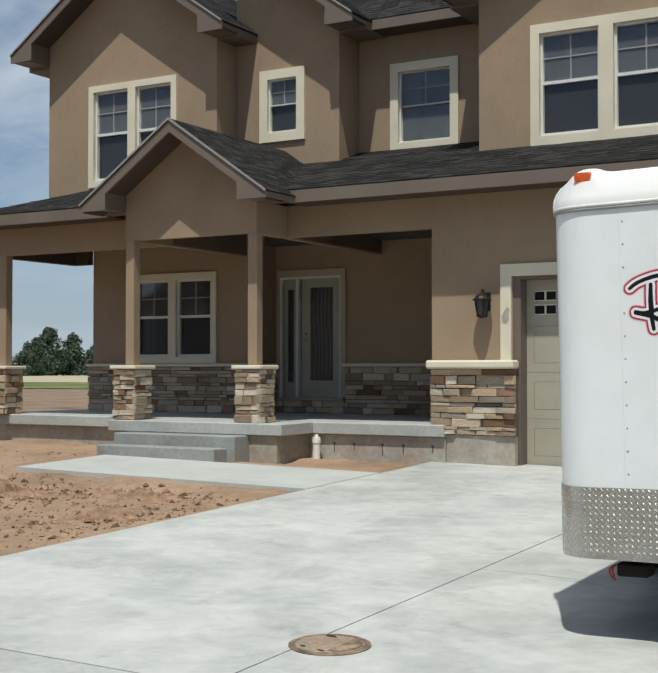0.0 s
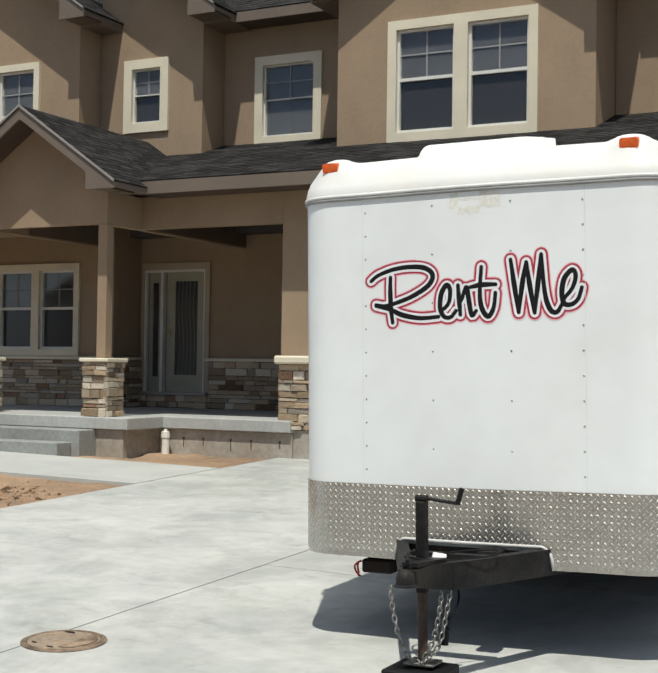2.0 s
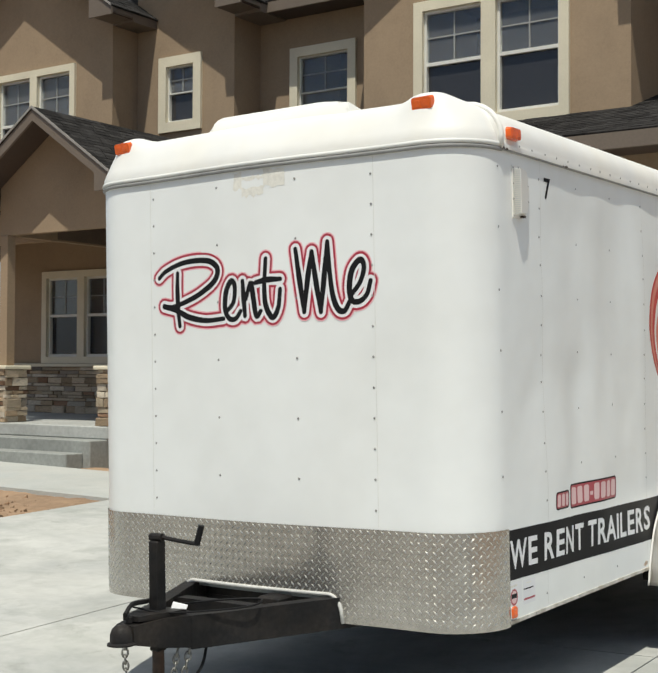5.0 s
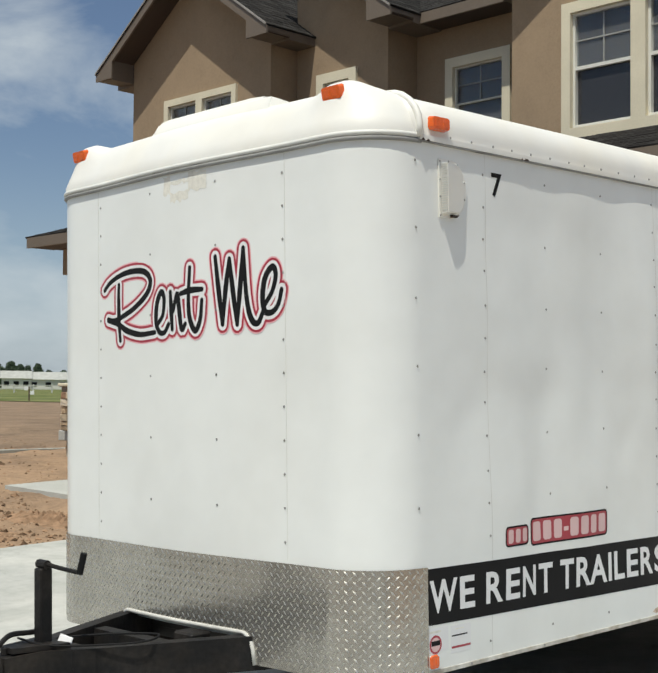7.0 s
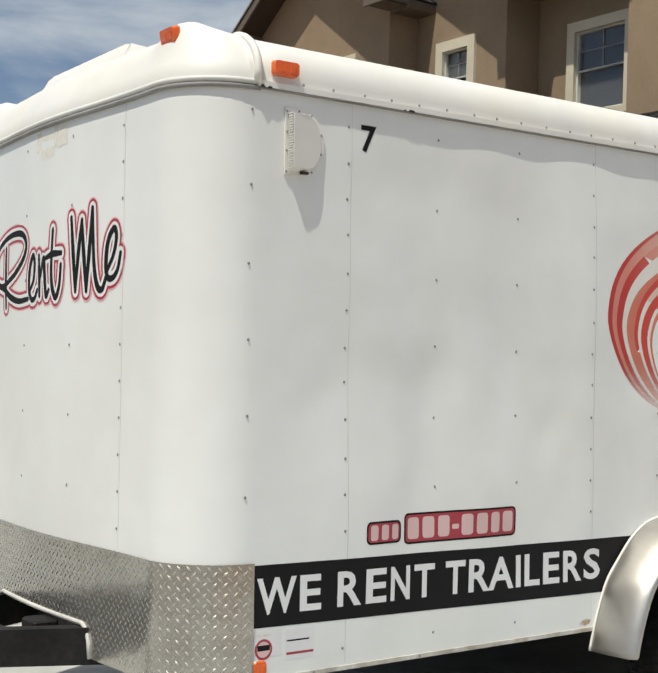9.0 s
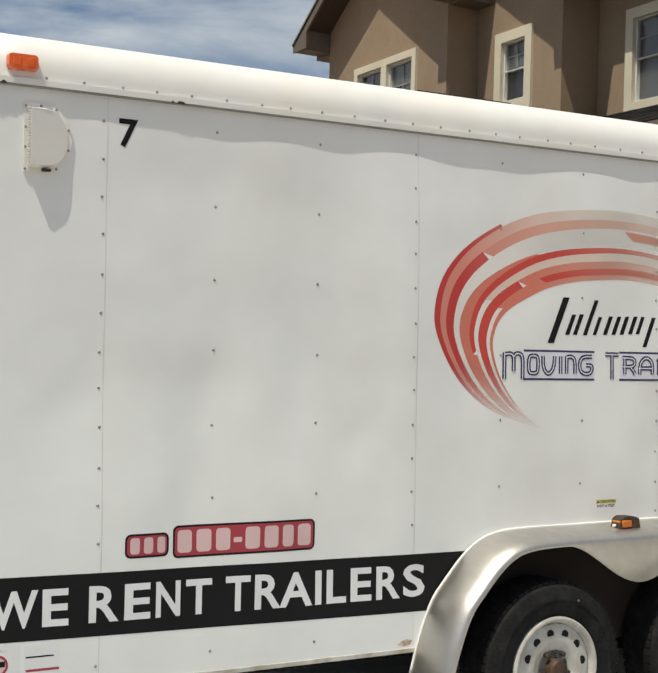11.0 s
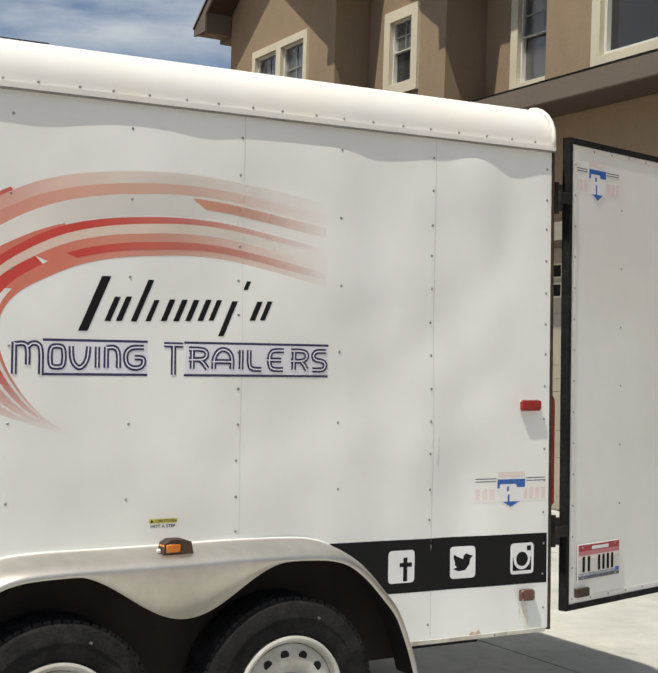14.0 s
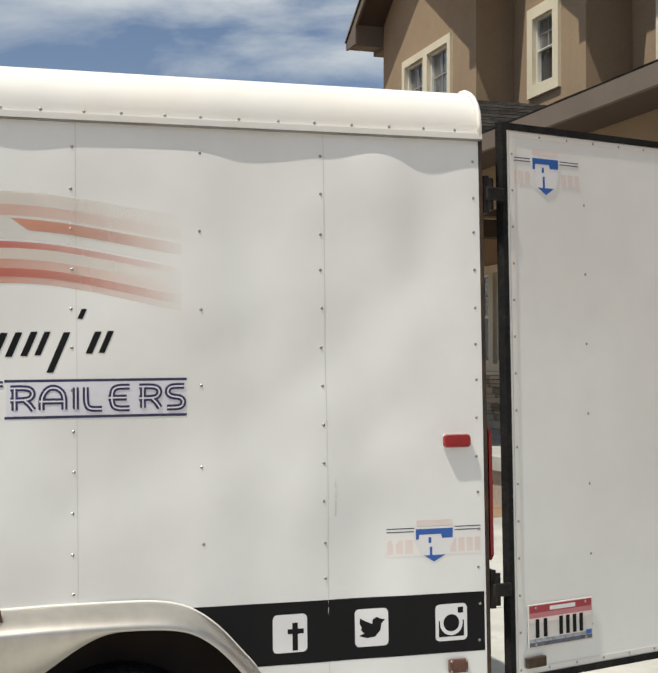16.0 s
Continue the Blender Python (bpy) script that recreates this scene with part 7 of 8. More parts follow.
# notices near the front corner
rect("notice", 0.262, 0.372, 0.565, 0.650, 0.0050, VINYL_WHITE, "white notice sticker")
rect("notice_bar", 0.266, 0.330, 0.632, 0.640, 0.0058, GHOST)
patch("notice_ring", [(0.30 + 0.034 * math.cos(radians(a)), 0.590 + 0.034 * math.sin(radians(a))) for a in range(0, 360, 15)], 0.0058, VINYL_RED, "red ring mark")
patch("notice_ring", [(0.30 + 0.026 * math.cos(radians(a)), 0.590 + 0.026 * math.sin(radians(a))) for a in range(0, 360, 15)], 0.0064, VINYL_PINK, "pale ring centre")
rect("notice_bar", 0.276, 0.324, 0.586, 0.604, 0.0070, VINYL_BLACK)
rect("notice", 0.385, 0.500, 0.545, 0.645, 0.0050, VINYL_WHITE, "white notice sticker")
rect("notice_bar", 0.390, 0.480, 0.606, 0.611, 0.0058, VINYL_BLACK)
rect("notice_bar", 0.390, 0.498, 0.562, 0.570, 0.0058, VINYL_RED)
rect("notice_bar", 0.410, 0.460, 0.630, 0.634, 0.0058, GHOST)
patch("rust_smear", [(1.782, 0.516), (1.80, 0.528), (1.822, 0.534), (1.846, 0.528), (1.838, 0.513), (1.81, 0.508)], 0.0050, RUST_STAIN, "small rust smear")
patch("rust_smear", [(4.060, 0.502), (4.075, 0.514), (4.092, 0.508), (4.104, 0.520), (4.118, 0.503), (4.09, 0.500)], 0.0050, RUST_STAIN, "small rust smear")
patch("run_stain", [(4.318, 0.612), (4.340, 0.612), (4.350, 0.560), (4.344, 0.505), (4.330, 0.502), (4.322, 0.55)], 0.0049, YELLOW_STAIN, "yellowed run below the reflector")
patch("run_stain", [(4.300, 0.612), (4.308, 0.612), (4.310, 0.560), (4.303, 0.54)], 0.0049, YELLOW_STAIN, "yellowed run below the reflector")
patch("scuff", [(3.905, 1.16), (3.910, 1.16), (3.914, 1.24), (3.907, 1.29)], 0.0054, GHOST, "grey scratch")

# brush lettering on the nose: strokes in metres across and up
STROKES = {
    "R": [[(-1.645, 1.974), (-1.6, 2.005), (-1.508, 2.034), (-1.405, 2.043), (-1.324, 2.032), (-1.284, 1.993), (-1.31, 1.94), (-1.395, 1.889), (-1.485, 1.856), (-1.564, 1.837), (-1.616, 1.844)],
          [(-1.529, 1.991), (-1.531, 1.918), (-1.527, 1.818), (-1.518, 1.747)], [(-1.616, 1.839), (-1.533, 1.818), (-1.461, 1.787), (-1.359, 1.768), (-1.253, 1.773)]],
    "e": [[(-1.233, 1.806), (-1.195, 1.844), (-1.186, 1.912), (-1.206, 1.939), (-1.236, 1.893), (-1.243, 1.818), (-1.221, 1.774), (-1.184, 1.77), (-1.154, 1.803)]],
    "n": [[(-1.142, 1.936), (-1.136, 1.86), (-1.13, 1.781)], [(-1.124, 1.856), (-1.096, 1.925), (-1.085, 1.875), (-1.067, 1.779), (-1.042, 1.799)]],
    "t": [[(-1.012, 2.027), (-1.021, 1.904), (-1.013, 1.819), (-0.978, 1.769), (-0.947, 1.812), (-0.936, 1.89)], [(-1.072, 1.924), (-1.011, 1.934), (-0.935, 1.934)]],
    "M": [[(-0.853, 2.058), (-0.832, 1.916), (-0.811, 1.786)], [(-0.811, 1.79), (-0.79, 1.935), (-0.769, 2.042)], [(-0.769, 2.042), (-0.749, 1.912), (-0.726, 1.782)],
          [(-0.726, 1.786), (-0.707, 1.931), (-0.689, 2.079)], [(-0.689, 2.079), (-0.672, 1.888), (-0.646, 1.8), (-0.609, 1.782), (-0.579, 1.826)]],
    "final_e": [[(-0.569, 1.852), (-0.528, 1.901), (-0.509, 1.961), (-0.527, 1.993), (-0.567, 1.954), (-0.582, 1.883), (-0.57, 1.825), (-0.53, 1.82), (-0.496, 1.849), (-0.478, 1.903)]],
}


def ribbon(bm, pts, half, y, taper=0.0):
    p = smooth_path([(a, b, 0) for a, b in pts], 7)
    n = len(p)
    loop_l, loop_r = [], []
    for i, q in enumerate(p):
        d = (p[min(n - 1, i + 1)] - p[max(0, i - 1)]).normalized()
        s = Vector((-d.y, d.x, 0)) * half * (1 - taper * (0.5 + 0.5 * math.cos(2 * math.pi * i / (n - 1))))
        loop_l.append(bm.verts.new((q.x + s.x, y, q.y + s.y)))
        loop_r.append(bm.verts.new((q.x - s.x, y, q.y - s.y)))
    for i in range(n - 1):
        bm.faces.new((loop_l[i], loop_l[i + 1], loop_r[i + 1], loop_r[i]))
    for end, q, d in ((0, p[0], (p[0] - p[1]).normalized()), (-1, p[-1], (p[-1] - p[-2]).normalized())):
        h = half * (1 - taper)
        a0 = math.atan2(d.y, d.x)
        fan = [bm.verts.new((q.x + h * math.cos(a0 + radians(a)), y, q.y + h * math.sin(a0 + radians(a)))) for a in range(-90, 91, 30)]
        bm.faces.new(fan)


lay = 0
for half, mat, label in ((0.0405, PINK_HALO, "pale pink outline of brush lettering"), (0.0350, NOSE_RED, "crimson outline of brush lettering"), (0.0250, VINYL_WHITE, "white band of brush lettering"), (0.0138, VINYL_BLACK, 'black brush lettering "Rent Me"')):
    k = 0
    for letter, strokes in STROKES.items():
        bm = bmesh.new()
        for st in strokes:
            ribbon(bm, st, half, -0.0007 - lay * 0.00026 - k * 0.000009, 0.25 if lay == 3 else 0.0)
            k += 1
        for v in bm.verts:
            d = bow(v.co.x)
            v.co += Vector((0.41 * d, -d, -0.07 * d))
        part("brush_letter", bm, mat, trailer, label)
    lay += 1
# residue of an old sticker above the lettering
for x0, x1, z0, z1 in ((-1.25, -1.14, 2.335, 2.415), (-1.14, -1.02, 2.30, 2.345), (-1.02, -0.905, 2.335, 2.418), (-1.14, -1.02, 2.375, 2.395)):
    bm = bmesh.new()
    n = 9
    top = [(x0 + (x1 - x0) * i / n, z1 + rnd.uniform(-0.010, 0.004)) for i in range(n + 1)]
    low = [(x1 - (x1 - x0) * i / n, z0 + rnd.uniform(-0.004, 0.012)) for i in range(n + 1)]
    prism(bm, top + low, "y", -0.0003, -0.0006)
    for v in bm.verts:
        v.co += Vector((0.41 * bow(v.co.x), -bow(v.co.x), 0))
    part("sticker_residue", bm, GHOST, trailer, "yellowed residue of a removed sticker")

# ---- open rear door ----
HINGE = pose(0.006, 4.530, 0, 0, 0, 14.8)  # local +y runs along the door, +x is its outer face


def door_part(name, b, mat, parent, label="", bevel=0.0):
    bm = bmesh.new()
    box(bm, *b, bevel=bevel)
    bmesh.ops.transform(bm, matrix=HINGE, verts=bm.verts[:])
    return part(name, bm, mat, parent, label)


rdoor = door_part("rear_door", (-0.030, 0.0, 0.022, 1.01, 0.58, 2.475), PAINT, trailer, "white rear door swung open on black hinges")
for b in ((-0.032, 0.004, 0.0, 0.022, 0.555, 2.50), (-0.032, 0.004, 1.01, 1.04, 0.555, 2.50), (-0.032, 0.004, 0.022, 1.01, 0.555, 0.58), (-0.032, 0.004, 0.022, 1.01, 2.475, 2.50)):
    door_part("door_seal", b, TYRE, rdoor, "black rubber door edge")
bm = bmesh.new()
for b in ((0.0004, 0.0022, 0.034, 0.056, 0.585, 2.47), (0.0004, 0.0022, 0.056, 1.0, 0.585, 0.603), (0.0004, 0.0022, 0.056, 1.0, 2.452, 2.47)):
    box(bm, *b)
bmesh.ops.transform(bm, matrix=HINGE, verts=bm.verts[:])
part("door_edging", bm, CAP_WHITE, rdoor, "white door edge strip")
for z in (0.885, 2.245):
    bm = bmesh.new()
    box(bm, 0.0, 0.014, -0.075, 0.0, z - 0.022, z + 0.022, bevel=0.003)
    bmesh.ops.transform(bm, matrix=HINGE, verts=bm.verts[:])
    part("hinge_arm", bm, BLACK_STEEL, rdoor, "black strap hinge")
    bm = bmesh.new()
    box(bm, -0.045, 0.006, 4.462, 4.480, z - 0.065, z + 0.065)
    tube(bm, [(0.006, 4.486, z - 0.055), (0.006, 4.486, z + 0.055)], 0.011, 8)
    part("hinge_plate", bm, BLACK_STEEL, rdoor, "black hinge plate on the post")
bm = bmesh.new()
for z in [0.60 + 0.128 * i for i in range(15)]:
    lathe(bm, [(0.0050, 0), (0.0032, 0.0022)], 8, HINGE @ pose(0.0022, 0.045, z, 0, 90, 0))
for i in range(1, 8):
    for z in (0.594, 2.461):
        lathe(bm, [(0.0050, 0), (0.0032, 0.0022)], 8, HINGE @ pose(0.0022, 0.045 + 0.13 * i, z, 0, 90, 0))
for z in [0.72 + 0.252 * i for i in range(7)]:
    lathe(bm, [(0.0050, 0), (0.0032, 0.0022)], 8, HINGE @ pose(0.0004, 0.385, z, 0, 90, 0))
part("door_rivets", bm, STEEL_RIVET, rdoor, kind="stuff")
# number plate with plain bars, bracket light, maker's badge
np_ = door_part("number_plate", (0.004, 0.008, 0.075, 0.380, 0.668, 0.820), PLATE_WHITE, rdoor, "white and red number plate", bevel=0.002)
for z0, z1, mt, label in ((0.790, 0.815, VINYL_RED, "red band of the plate"), (0.772, 0.790, PLATE_ROSE, "rose band of the plate"), (0.756, 0.772, FADED_PINK, "pink band of the plate"), (0.674, 0.688, PLATE_SLATE, "dark band of the plate"), (0.688, 0.700, PLATE_MIST, "grey band of the plate")):
    door_part("plate_band", (0.0082, 0.0086, 0.081, 0.374, z0, z1), mt, np_, label)
door_part("plate_band", (0.0088, 0.0090, 0.345, 0.372, 0.690, 0.706), VINYL_BLUE, np_, "blue tag of the plate")
for y0 in (0.108, 0.145, 0.218, 0.250, 0.282, 0.314):
    door_part("plate_bar", (0.0088, 0.0092, y0, y0 + 0.017, 0.704, 0.768), VINYL_BLACK, np_, "plain dark bar")
door_part("plate_bar", (0.0088, 0.0092, 0.175, 0.295, 0.794, 0.808), VINYL_WHITE, np_, "plain white bar")
for y0 in (0.11, 0.345):
    for z0 in (0.680, 0.806):
        bm = bmesh.new()
        lathe(bm, [(0.005, 0), (0.003, 0.003)], 8, HINGE @ pose(0.0088, y0, z0, 0, 90, 0))
        part("plate_screw", bm, STEEL_RIVET, np_)
door_part("catch", (0.002, 0.018, 0.062, 0.15, 0.604, 0.640), BROWN_STEEL, rdoor, "rusty door catch", bevel=0.003)
for y0, y1, z0, z1, mt in ((0.045, 0.065, 2.290, 2.336, FADED_PINK), (0.075, 0.097, 2.290, 2.336, FADED_PINK), (0.106, 0.128, 2.290, 2.336, FADED_PINK), (0.275, 0.297, 2.290, 2.336, FADED_PINK), (0.307, 0.329, 2.290, 2.336, FADED_PINK), (0.339, 0.361, 2.290, 2.336, FADED_PINK), (0.140, 0.262, 2.397, 2.414, FADED_PINK), (0.045, 0.13, 2.380, 2.383, VINYL_NAVY), (0.27, 0.36, 2.380, 2.383, VINYL_NAVY), (0.045, 0.13, 2.370, 2.373, VINYL_NAVY), (0.27, 0.36, 2.370, 2.373, VINYL_NAVY)):
    door_part("badge_bar", (0.0006, 0.0011, y0, y1, z0, z1), mt, rdoor, "faded printed badge bar")
for pts, o, mt, label in (([(0.135, 2.392), (0.268, 2.392), (0.268, 2.352), (0.252, 2.285), (0.202, 2.250), (0.152, 2.285), (0.135, 2.352)], 0.0016, VINYL_WHITE, "white shield"),
                          ([(0.141, 2.386), (0.262, 2.386), (0.262, 2.352), (0.222, 2.352), (0.218, 2.366), (0.153, 2.366), (0.151, 2.346), (0.141, 2.346)], 0.0022, VINYL_BLUE, "blue shield top"),
                          ([(0.165, 2.282), (0.240, 2.282), (0.202, 2.257)], 0.0022, VINYL_BLUE, "blue shield foot"),
                          ([(0.184, 2.336), (0.194, 2.336), (0.194, 2.354), (0.184, 2.354)], 0.0022, VINYL_BLUE, "blue mark"),
                          ([(0.188, 2.282), (0.197, 2.282), (0.197, 2.322), (0.188, 2.322)], 0.0022, VINYL_BLUE, "blue mark")):
    bm = bmesh.new()
    prism(bm, pts, "x", o - 0.0005, o)
    bmesh.ops.transform(bm, matrix=HINGE, verts=bm.verts[:])
    part("badge_shield", bm, mt, rdoor, label)

# ---- distance ----
def leaf_crown(bm, r, h0, h1, count, rn):
    """Leaves in uneven clumps, wide below and broken towards the top."""
    clumps = []
    for k in range(26):
        t = (k + rn.random()) / 26
        w = r * (1.05 - 0.9 * t) * math.sqrt(rn.random())
        a = rn.random() * 2 * math.pi
        clumps.append((Vector((w * math.cos(a), w * math.sin(a), h0 + (h1 - h0) * (0.04 + 0.86 * t))), r * rn.uniform(0.30, 0.52) * (1.1 - 0.6 * t)))
    for _ in range(count):
        c, size = rn.choice(clumps)
        d = Vector((rn.gauss(0, 1), rn.gauss(0, 1), rn.gauss(0, 0.8))).normalized()
        p = c + d * size * rn.uniform(0.55, 1.08)
        s = rn.uniform(0.10, 0.24)
        u = (d + 0.7 * Vector((rn.gauss(0, 1), rn.gauss(0, 1), rn.gauss(0, 1)))).normalized()
        v = u.orthogonal().normalized()
        w2 = u.cross(v)
        q = [p + s * (v * math.cos(b) + w2 * math.sin(b)) * rn.uniform(0.6, 1.1) + u * rn.uniform(-0.1, 0.1) for b in (0, 1.26, 2.5, 3.8, 5.0)]
        bm.faces.new([bm.verts.new(c2) for c2 in q])


def make_tree(seed, height, radius, m):
    rn = random.Random(seed)
    t = thing("tree", "dense dark green broadleaf tree on the horizon", "tree", m, "distant tree line")
    bm = bmesh.new()
    lathe(bm, [(0.22, -0.3), (0.16, height * 0.3), (0.05, height * 0.9)], 8)
    for k in range(6):
        a, z = k * 1.1, height * (0.25 + 0.09 * k)
        tube(bm, [(0, 0, z), (0.5 * radius * math.cos(a), 0.5 * radius * math.sin(a), z + height * 0.14)], 0.05, 5)
    part("trunk", bm, BARK, t)
    bm = bmesh.new()
    leaf_crown(bm, radius, 0.0, height, 5200, rn)
    part("crown", bm, LEAF, t, kind="stuff")
    return t


rn = random.Random(8)
kinds = [make_tree(s, h, r, pose(-150, y, 0.3)) for s, h, r, y in ((1, 9.0, 3.8, 156), (2, 6.0, 3.6, 168), (3, 7.6, 3.8, 162), (4, 4.6, 3.2, 175))]
for k in range(60):
    a = radians(98 + 48 * k / 60 + rn.uniform(-0.3, 0.3))  # compass sweep behind the lot
    far = rn.uniform(205, 250) * (1.7 if k < 36 else 1.0)
    x, y = far * math.cos(radians(180) - (a - radians(90)) + 0.0), far * math.sin(radians(180) - (a - radians(90)))
    copy_thing(kinds[rn.randrange(4)], pose(x, y, 0.3, 0, 0, rn.uniform(0, 360)) @ Matrix.Scale(rn.uniform(0.5, 0.9), 4))
for k in range(44):
    a, far = radians(141 + 28 * k / 44 + rn.uniform(-0.3, 0.3)), rn.uniform(360, 430)
    copy_thing(kinds[rn.randrange(4)], pose(far * math.cos(a), far * math.sin(a), 0.3, 0, 0, rn.uniform(0, 360)) @ Matrix.Scale(rn.uniform(0.7, 1.15), 4))
for k in range(26):
    x, y = -195 - rn.uniform(0, 40), -28 + 2.4 * k
    copy_thing(kinds[rn.randrange(4)], pose(x, y, 0.3, 0, 0, rn.uniform(0, 360)) @ Matrix.Scale(rn.uniform(0.8, 1.25), 4))


def far_house(x, y, w, d, h, turn):
    t = thing("far_house", "small pale house far across the fields", "house", pose(x, y, 0.3, 0, 0, turn), "far houses")
    boxed("wall", (-w / 2, w / 2, -d / 2, d / 2, 0, h), VINYL, t)
    bm = bmesh.new()
    prism(bm, [(-d / 2 - 0.5, h), (d / 2 + 0.5, h), (0, h + d * 0.3)], "x", -w / 2 - 0.4, w / 2 + 0.4)
    part("roof", bm, CONCRETE_GREY, t)
    for k in range(3):
        boxed("window", (-w / 2 + w * (k + 0.5) / 3 - 0.6, -w / 2 + w * (k + 0.5) / 3 + 0.6, -d / 2 - 0.05, -d / 2 + 0.05, h * 0.35, h * 0.75), VINYL_BLACK, t)


for x, y, w, d, h, turn in ((-185, 98, 14, 8, 3, 60), (-178, 112, 12, 8, 2.8, 50), (-172, 122, 16, 9, 3.2, 55), (-190, 84, 12, 8, 2.6, 65)):
    far_house(x * 1.7, y * 1.7, w * 0.6, d * 0.6, h * 0.75, turn)

for x, y, w, d, h, turn in ((-255, 149.5, 6.5, 6, 2.6, 60), (-251, 156, 9.5, 6, 2.4, 52)):
    far_house(x, y, w, d, h, turn)
for k in range(9):
    a, far = radians(148.6 + 0.42 * k), 330 + 9 * (k % 3)
    copy_thing(kinds[(0, 2, 0)[k % 3]], pose(far * math.cos(a), far * math.sin(a), 0.3, 0, 0, 70 * k) @ Matrix.Scale(0.80 + 0.05 * (k % 2), 4))
marker = thing("field_sign", "short dark post with small white plates at the field's edge", "sign", pose(-74.0, 43.4, grade(-74, 43) - 0.02, 0, 0, 60))
bm = bmesh.new()
lathe(bm, [(0.055, -0.1), (0.05, 0.98), (0.01, 1.0)], 8)
part("post", bm, BARK, marker)
for a, b in ((0.08, 0.42), (-0.34, 0.72)):
    boxed("plate", (a, a + 0.26, -0.075, -0.055, b, b + 0.26), VINYL_WHITE, marker, bevel=0.006)

def street_house(x, y, w, wall):
    """A two-storey house across the street, its shaded front to the road; the entry glass mirrors it."""
    t = thing("neighbour_house", "two-storey stucco house across the street", "house", pose(x, y, -0.3), "houses across the street")
    boxed("wall", (-w / 2, w / 2, -10, 0, 0, 5.6), wall, t)
    bm = bmesh.new()
    prism(bm, [(-w / 2 - 0.5, 5.601), (w / 2 + 0.5, 5.601), (0, 5.6 + w * 0.30)], "y", -10.4, 0.4)
    part("roof", bm, SHINGLE, t, "dark shingle gable roof")
    for a, b in ((-0.32, 3.4), (0.0, 3.4), (0.32, 3.4), (-0.30, 0.9)):
        boxed("window", (a * w - 0.7, a * w + 0.7, 0.002, 0.05, b, b + 1.4), TRIM, t, "cream-trimmed window")
        boxed("pane", (a * w - 0.58, a * w + 0.58, 0.051, 0.06, b + 0.12, b + 1.28), SCREEN_GLASS, t)
    boxed("garage_door", (0.02 * w, 0.02 * w + 4.8, 0.002, 0.04, 0.05, 2.3), GARAGE_PAINT, t, "tan garage door")


for x, w in ((-42, 13), (-24, 14), (-6, 13), (12, 14), (30, 13)):
    street_house(x, -33 - 0.6 * (w - 13), w, STUCCO)

fence = thing("rail_fence", "long pale rail fence at the edge of the field", "fence", pose(0, 0, 0.36))
for z in (0.55, 1.05):
    boxed("rail", (-150.05, -149.95, -60, 112, z - 0.06, z + 0.06), VINYL, fence)
for k in range(58):
    boxed("post", (-150.1, -149.9, -60 + 3 * k, -59.85 + 3 * k, 0, 1.2), VINYL, fence)

pole = thing("utility_pole", "far wooden utility pole with crossarm", "utility pole", pose(-241.65, 98.65, 0.3))
bm = bmesh.new()
lathe(bm, [(0.19, -0.3), (0.13, 5.92 - 0.05), (0.05, 5.92)], 8)
part("shaft", bm, BARK, pole)
boxed("crossarm", (-0.07, 0.07, -1.0, 1.0, 5.92 - 0.95, 5.92 - 0.77), BARK, pole)

# roadside things to the west
ped = thing("utility_pedestal", "white plastic utility pedestal by the street", "utility box", pose(-29.4, -1.06, grade(-29.4, -1.06) - 0.05) @ Matrix.Scale(1.14, 4))
bm = bmesh.new()
box(bm, -0.14, 0.14, -0.14, 0.14, 0, 0.95, bevel=0.03)
part("cabinet", bm, PVC, ped)
bm = bmesh.new()
box(bm, -0.16, 0.16, -0.16, 0.16, 0.951, 1.04, bevel=0.04)
part("lid", bm, PVC, ped)
cart = thing("equipment_cart", "small red and white roadside equipment cart on wheels", "cart", pose(-42.3, -1.95, grade(-42.3, -1.95) + 0.05) @ Matrix.Scale(1.12, 4))
bm = bmesh.new()
box(bm, -0.5, 0.5, -0.35, 0.35, 0.10, 0.44, bevel=0.04)
part("body", bm, CAR_RED, cart, "red cart body")
bm = bmesh.new()
prism(bm, [(-0.35, 0.45), (0.35, 0.45), (0.28, 0.68), (-0.28, 0.68)], "x", -0.4, 0.4)
part("canopy", bm, VINYL_WHITE, cart, "white cover")
boxed("window", (0.395, 0.41, -0.24, 0.24, 0.49, 0.62), VINYL_BLACK, cart)
for x in (-0.35, 0.35):
    for y in (-0.36, 0.36):
        bm = bmesh.new()
        lathe(bm, [(0.11, -0.04), (0.115, 0.04), (0.03, 0.045)], 16, pose(x, y, 0.115, 90))
        part("wheel", bm, TYRE, cart)

# ---- stones of the wainscots and pillars ----
rs = random.Random(21)


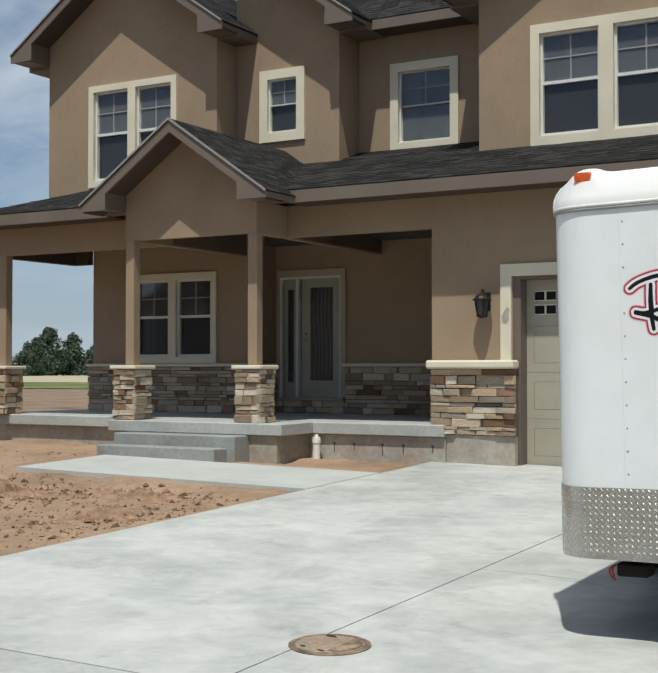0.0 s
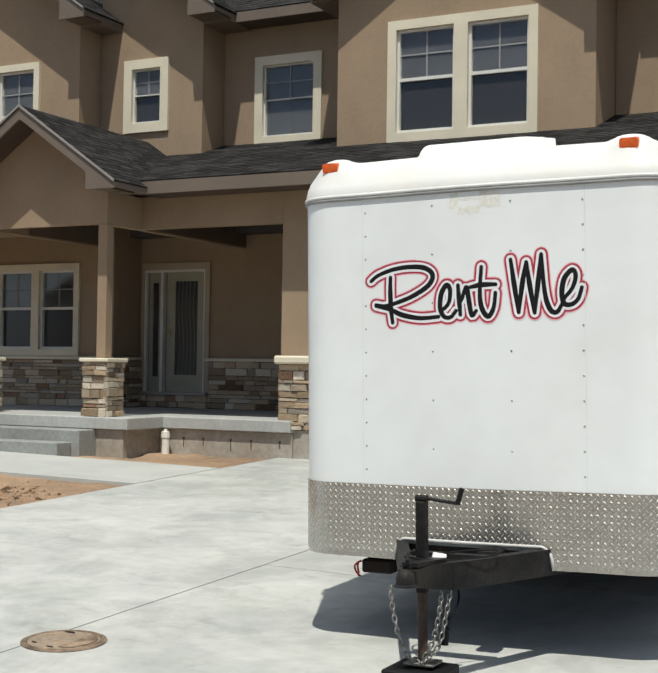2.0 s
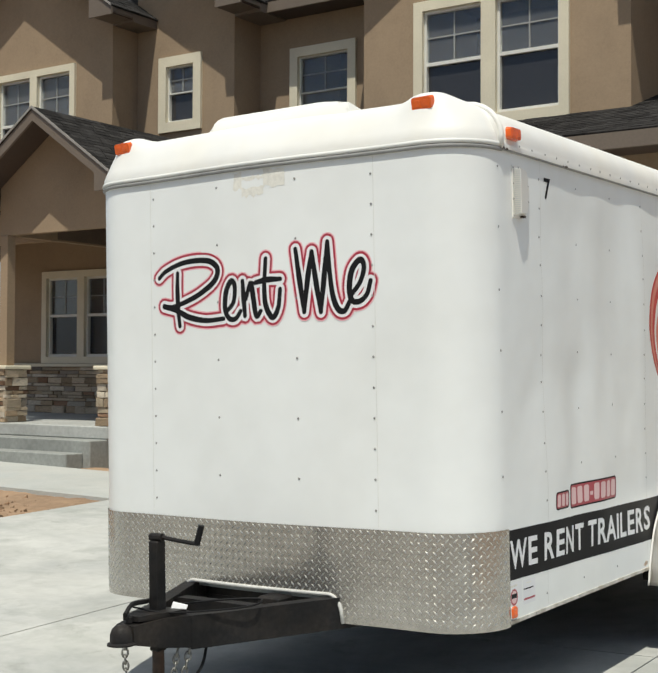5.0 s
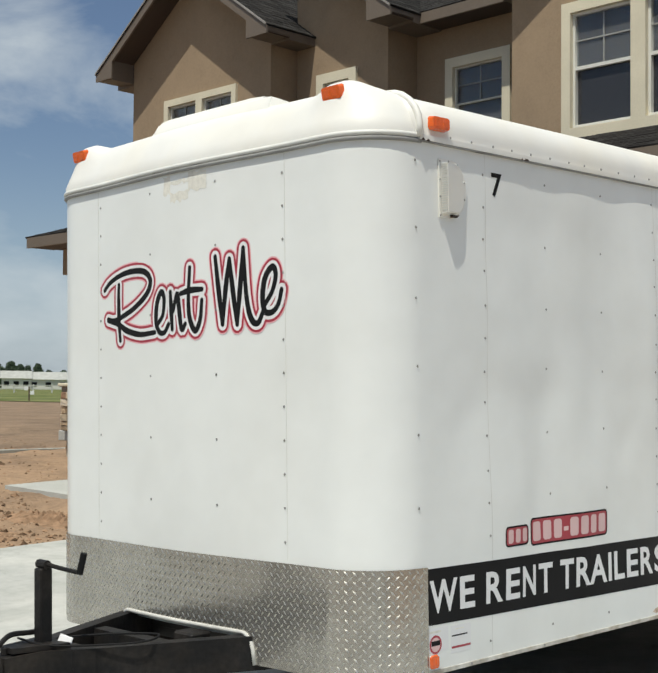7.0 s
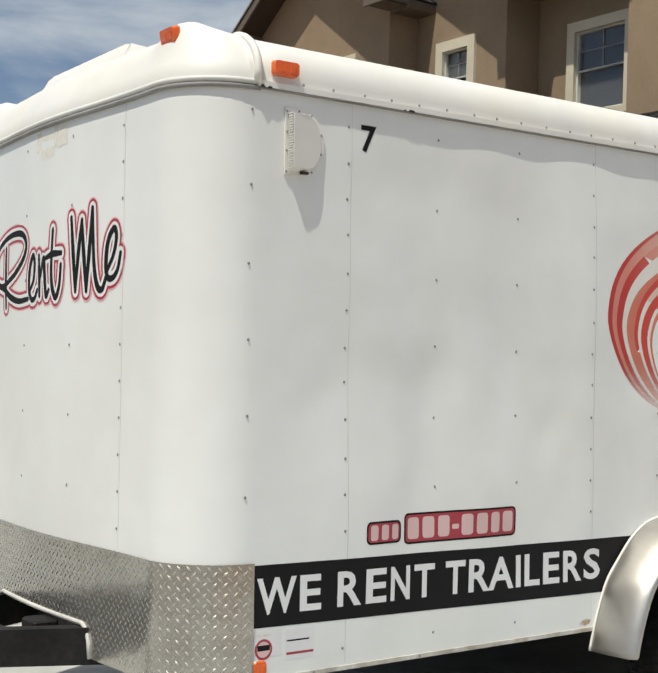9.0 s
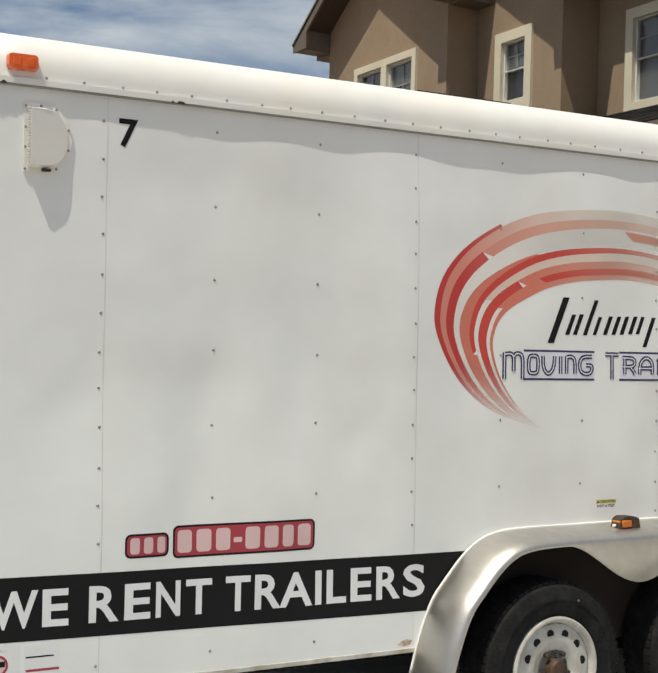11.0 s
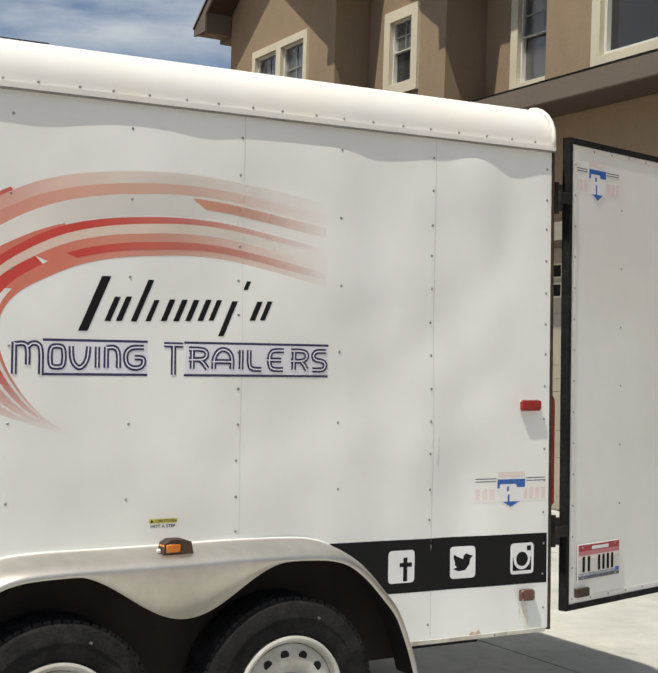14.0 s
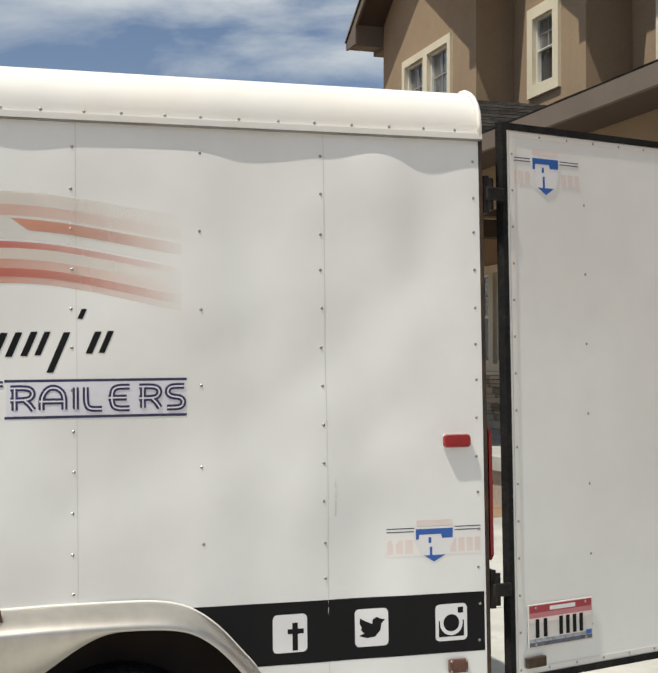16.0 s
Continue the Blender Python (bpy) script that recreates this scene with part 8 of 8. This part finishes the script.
def stone_mesh(seed):
    r = random.Random(seed)
    bm = bmesh.new()
    box(bm, -0.5, 0.5, -0.5, 0.5, -0.5, 0.5)
    front_f = [f for f in bm.faces if f.normal.y < -0.5]
    bmesh.ops.bevel(bm, geom=[e for f in front_f for e in f.edges], offset=0.07, segments=1, affect="EDGES")
    for v in bm.verts:
        if v.co.y < 0.3:
            v.co.x += r.uniform(-0.035, 0.035)
            v.co.z += r.uniform(-0.07, 0.07)
            v.co.y += r.uniform(-0.12, 0.06)
    me = bpy.data.meshes.new("stone")
    bmesh.ops.recalc_face_normals(bm, faces=bm.faces[:])
    bm.to_mesh(me)
    bm.free()
    return me


stone_meshes = []
for k, mat in enumerate(STONES):
    for j in range(4):
        me = stone_mesh(100 + 10 * k + j)
        me.materials.append(mat)
        stone_meshes.append((k, me))
WEIGHT = [7, 6, 2.4, 0.9, 5.5]


def lay_stones(parent, facing, a0, a1, depth, z0, z1):
    z = z0
    while z < z1 - 0.02:
        h = min(rs.choice((0.05, 0.06, 0.075, 0.085, 0.10, 0.12)), z1 - z)
        if z1 - z - h < 0.035:
            h = z1 - z
        a = a0 - (0.0 if a1 - a0 < 0.6 else rs.uniform(0, 0.1))
        while a < a1 - 0.01:
            w = rs.uniform(0.10, 0.30) if a1 - a0 < 0.6 else rs.uniform(0.14, 0.46)
            if a1 - a - w < 0.07:
                w = a1 - a
            lo, hi = max(a, a0), a + w
            if hi - lo > 0.03:
                k = rs.choices(range(5), WEIGHT)[0]
                me = rs.choice([m for kk, m in stone_meshes if kk == k])
                t = rs.uniform(0.032, 0.072)
                ob = bpy.data.objects.new("stone", me)
                scene.collection.objects.link(ob)
                c, zz = (lo + hi) / 2, z + h / 2
                sx, sz = hi - lo - rs.uniform(0.005, 0.014), h - rs.uniform(0.005, 0.013)
                if facing == "y-":
                    m = Matrix.Translation((c, depth - t / 2 + 0.018, zz))
                elif facing == "x+":
                    m = Matrix.Translation((depth + t / 2 - 0.018, c, zz)) @ pose(0, 0, 0, 0, 0, 90)
                else:
                    m = Matrix.Translation((depth - t / 2 + 0.018, c, zz)) @ pose(0, 0, 0, 0, 0, -90)
                ob.parent = parent
                ob.matrix_basis = m @ Matrix.Diagonal((sx, t, sz, 1))
            a += w
        z += h


for job in stone_jobs:
    lay_stones(*job)
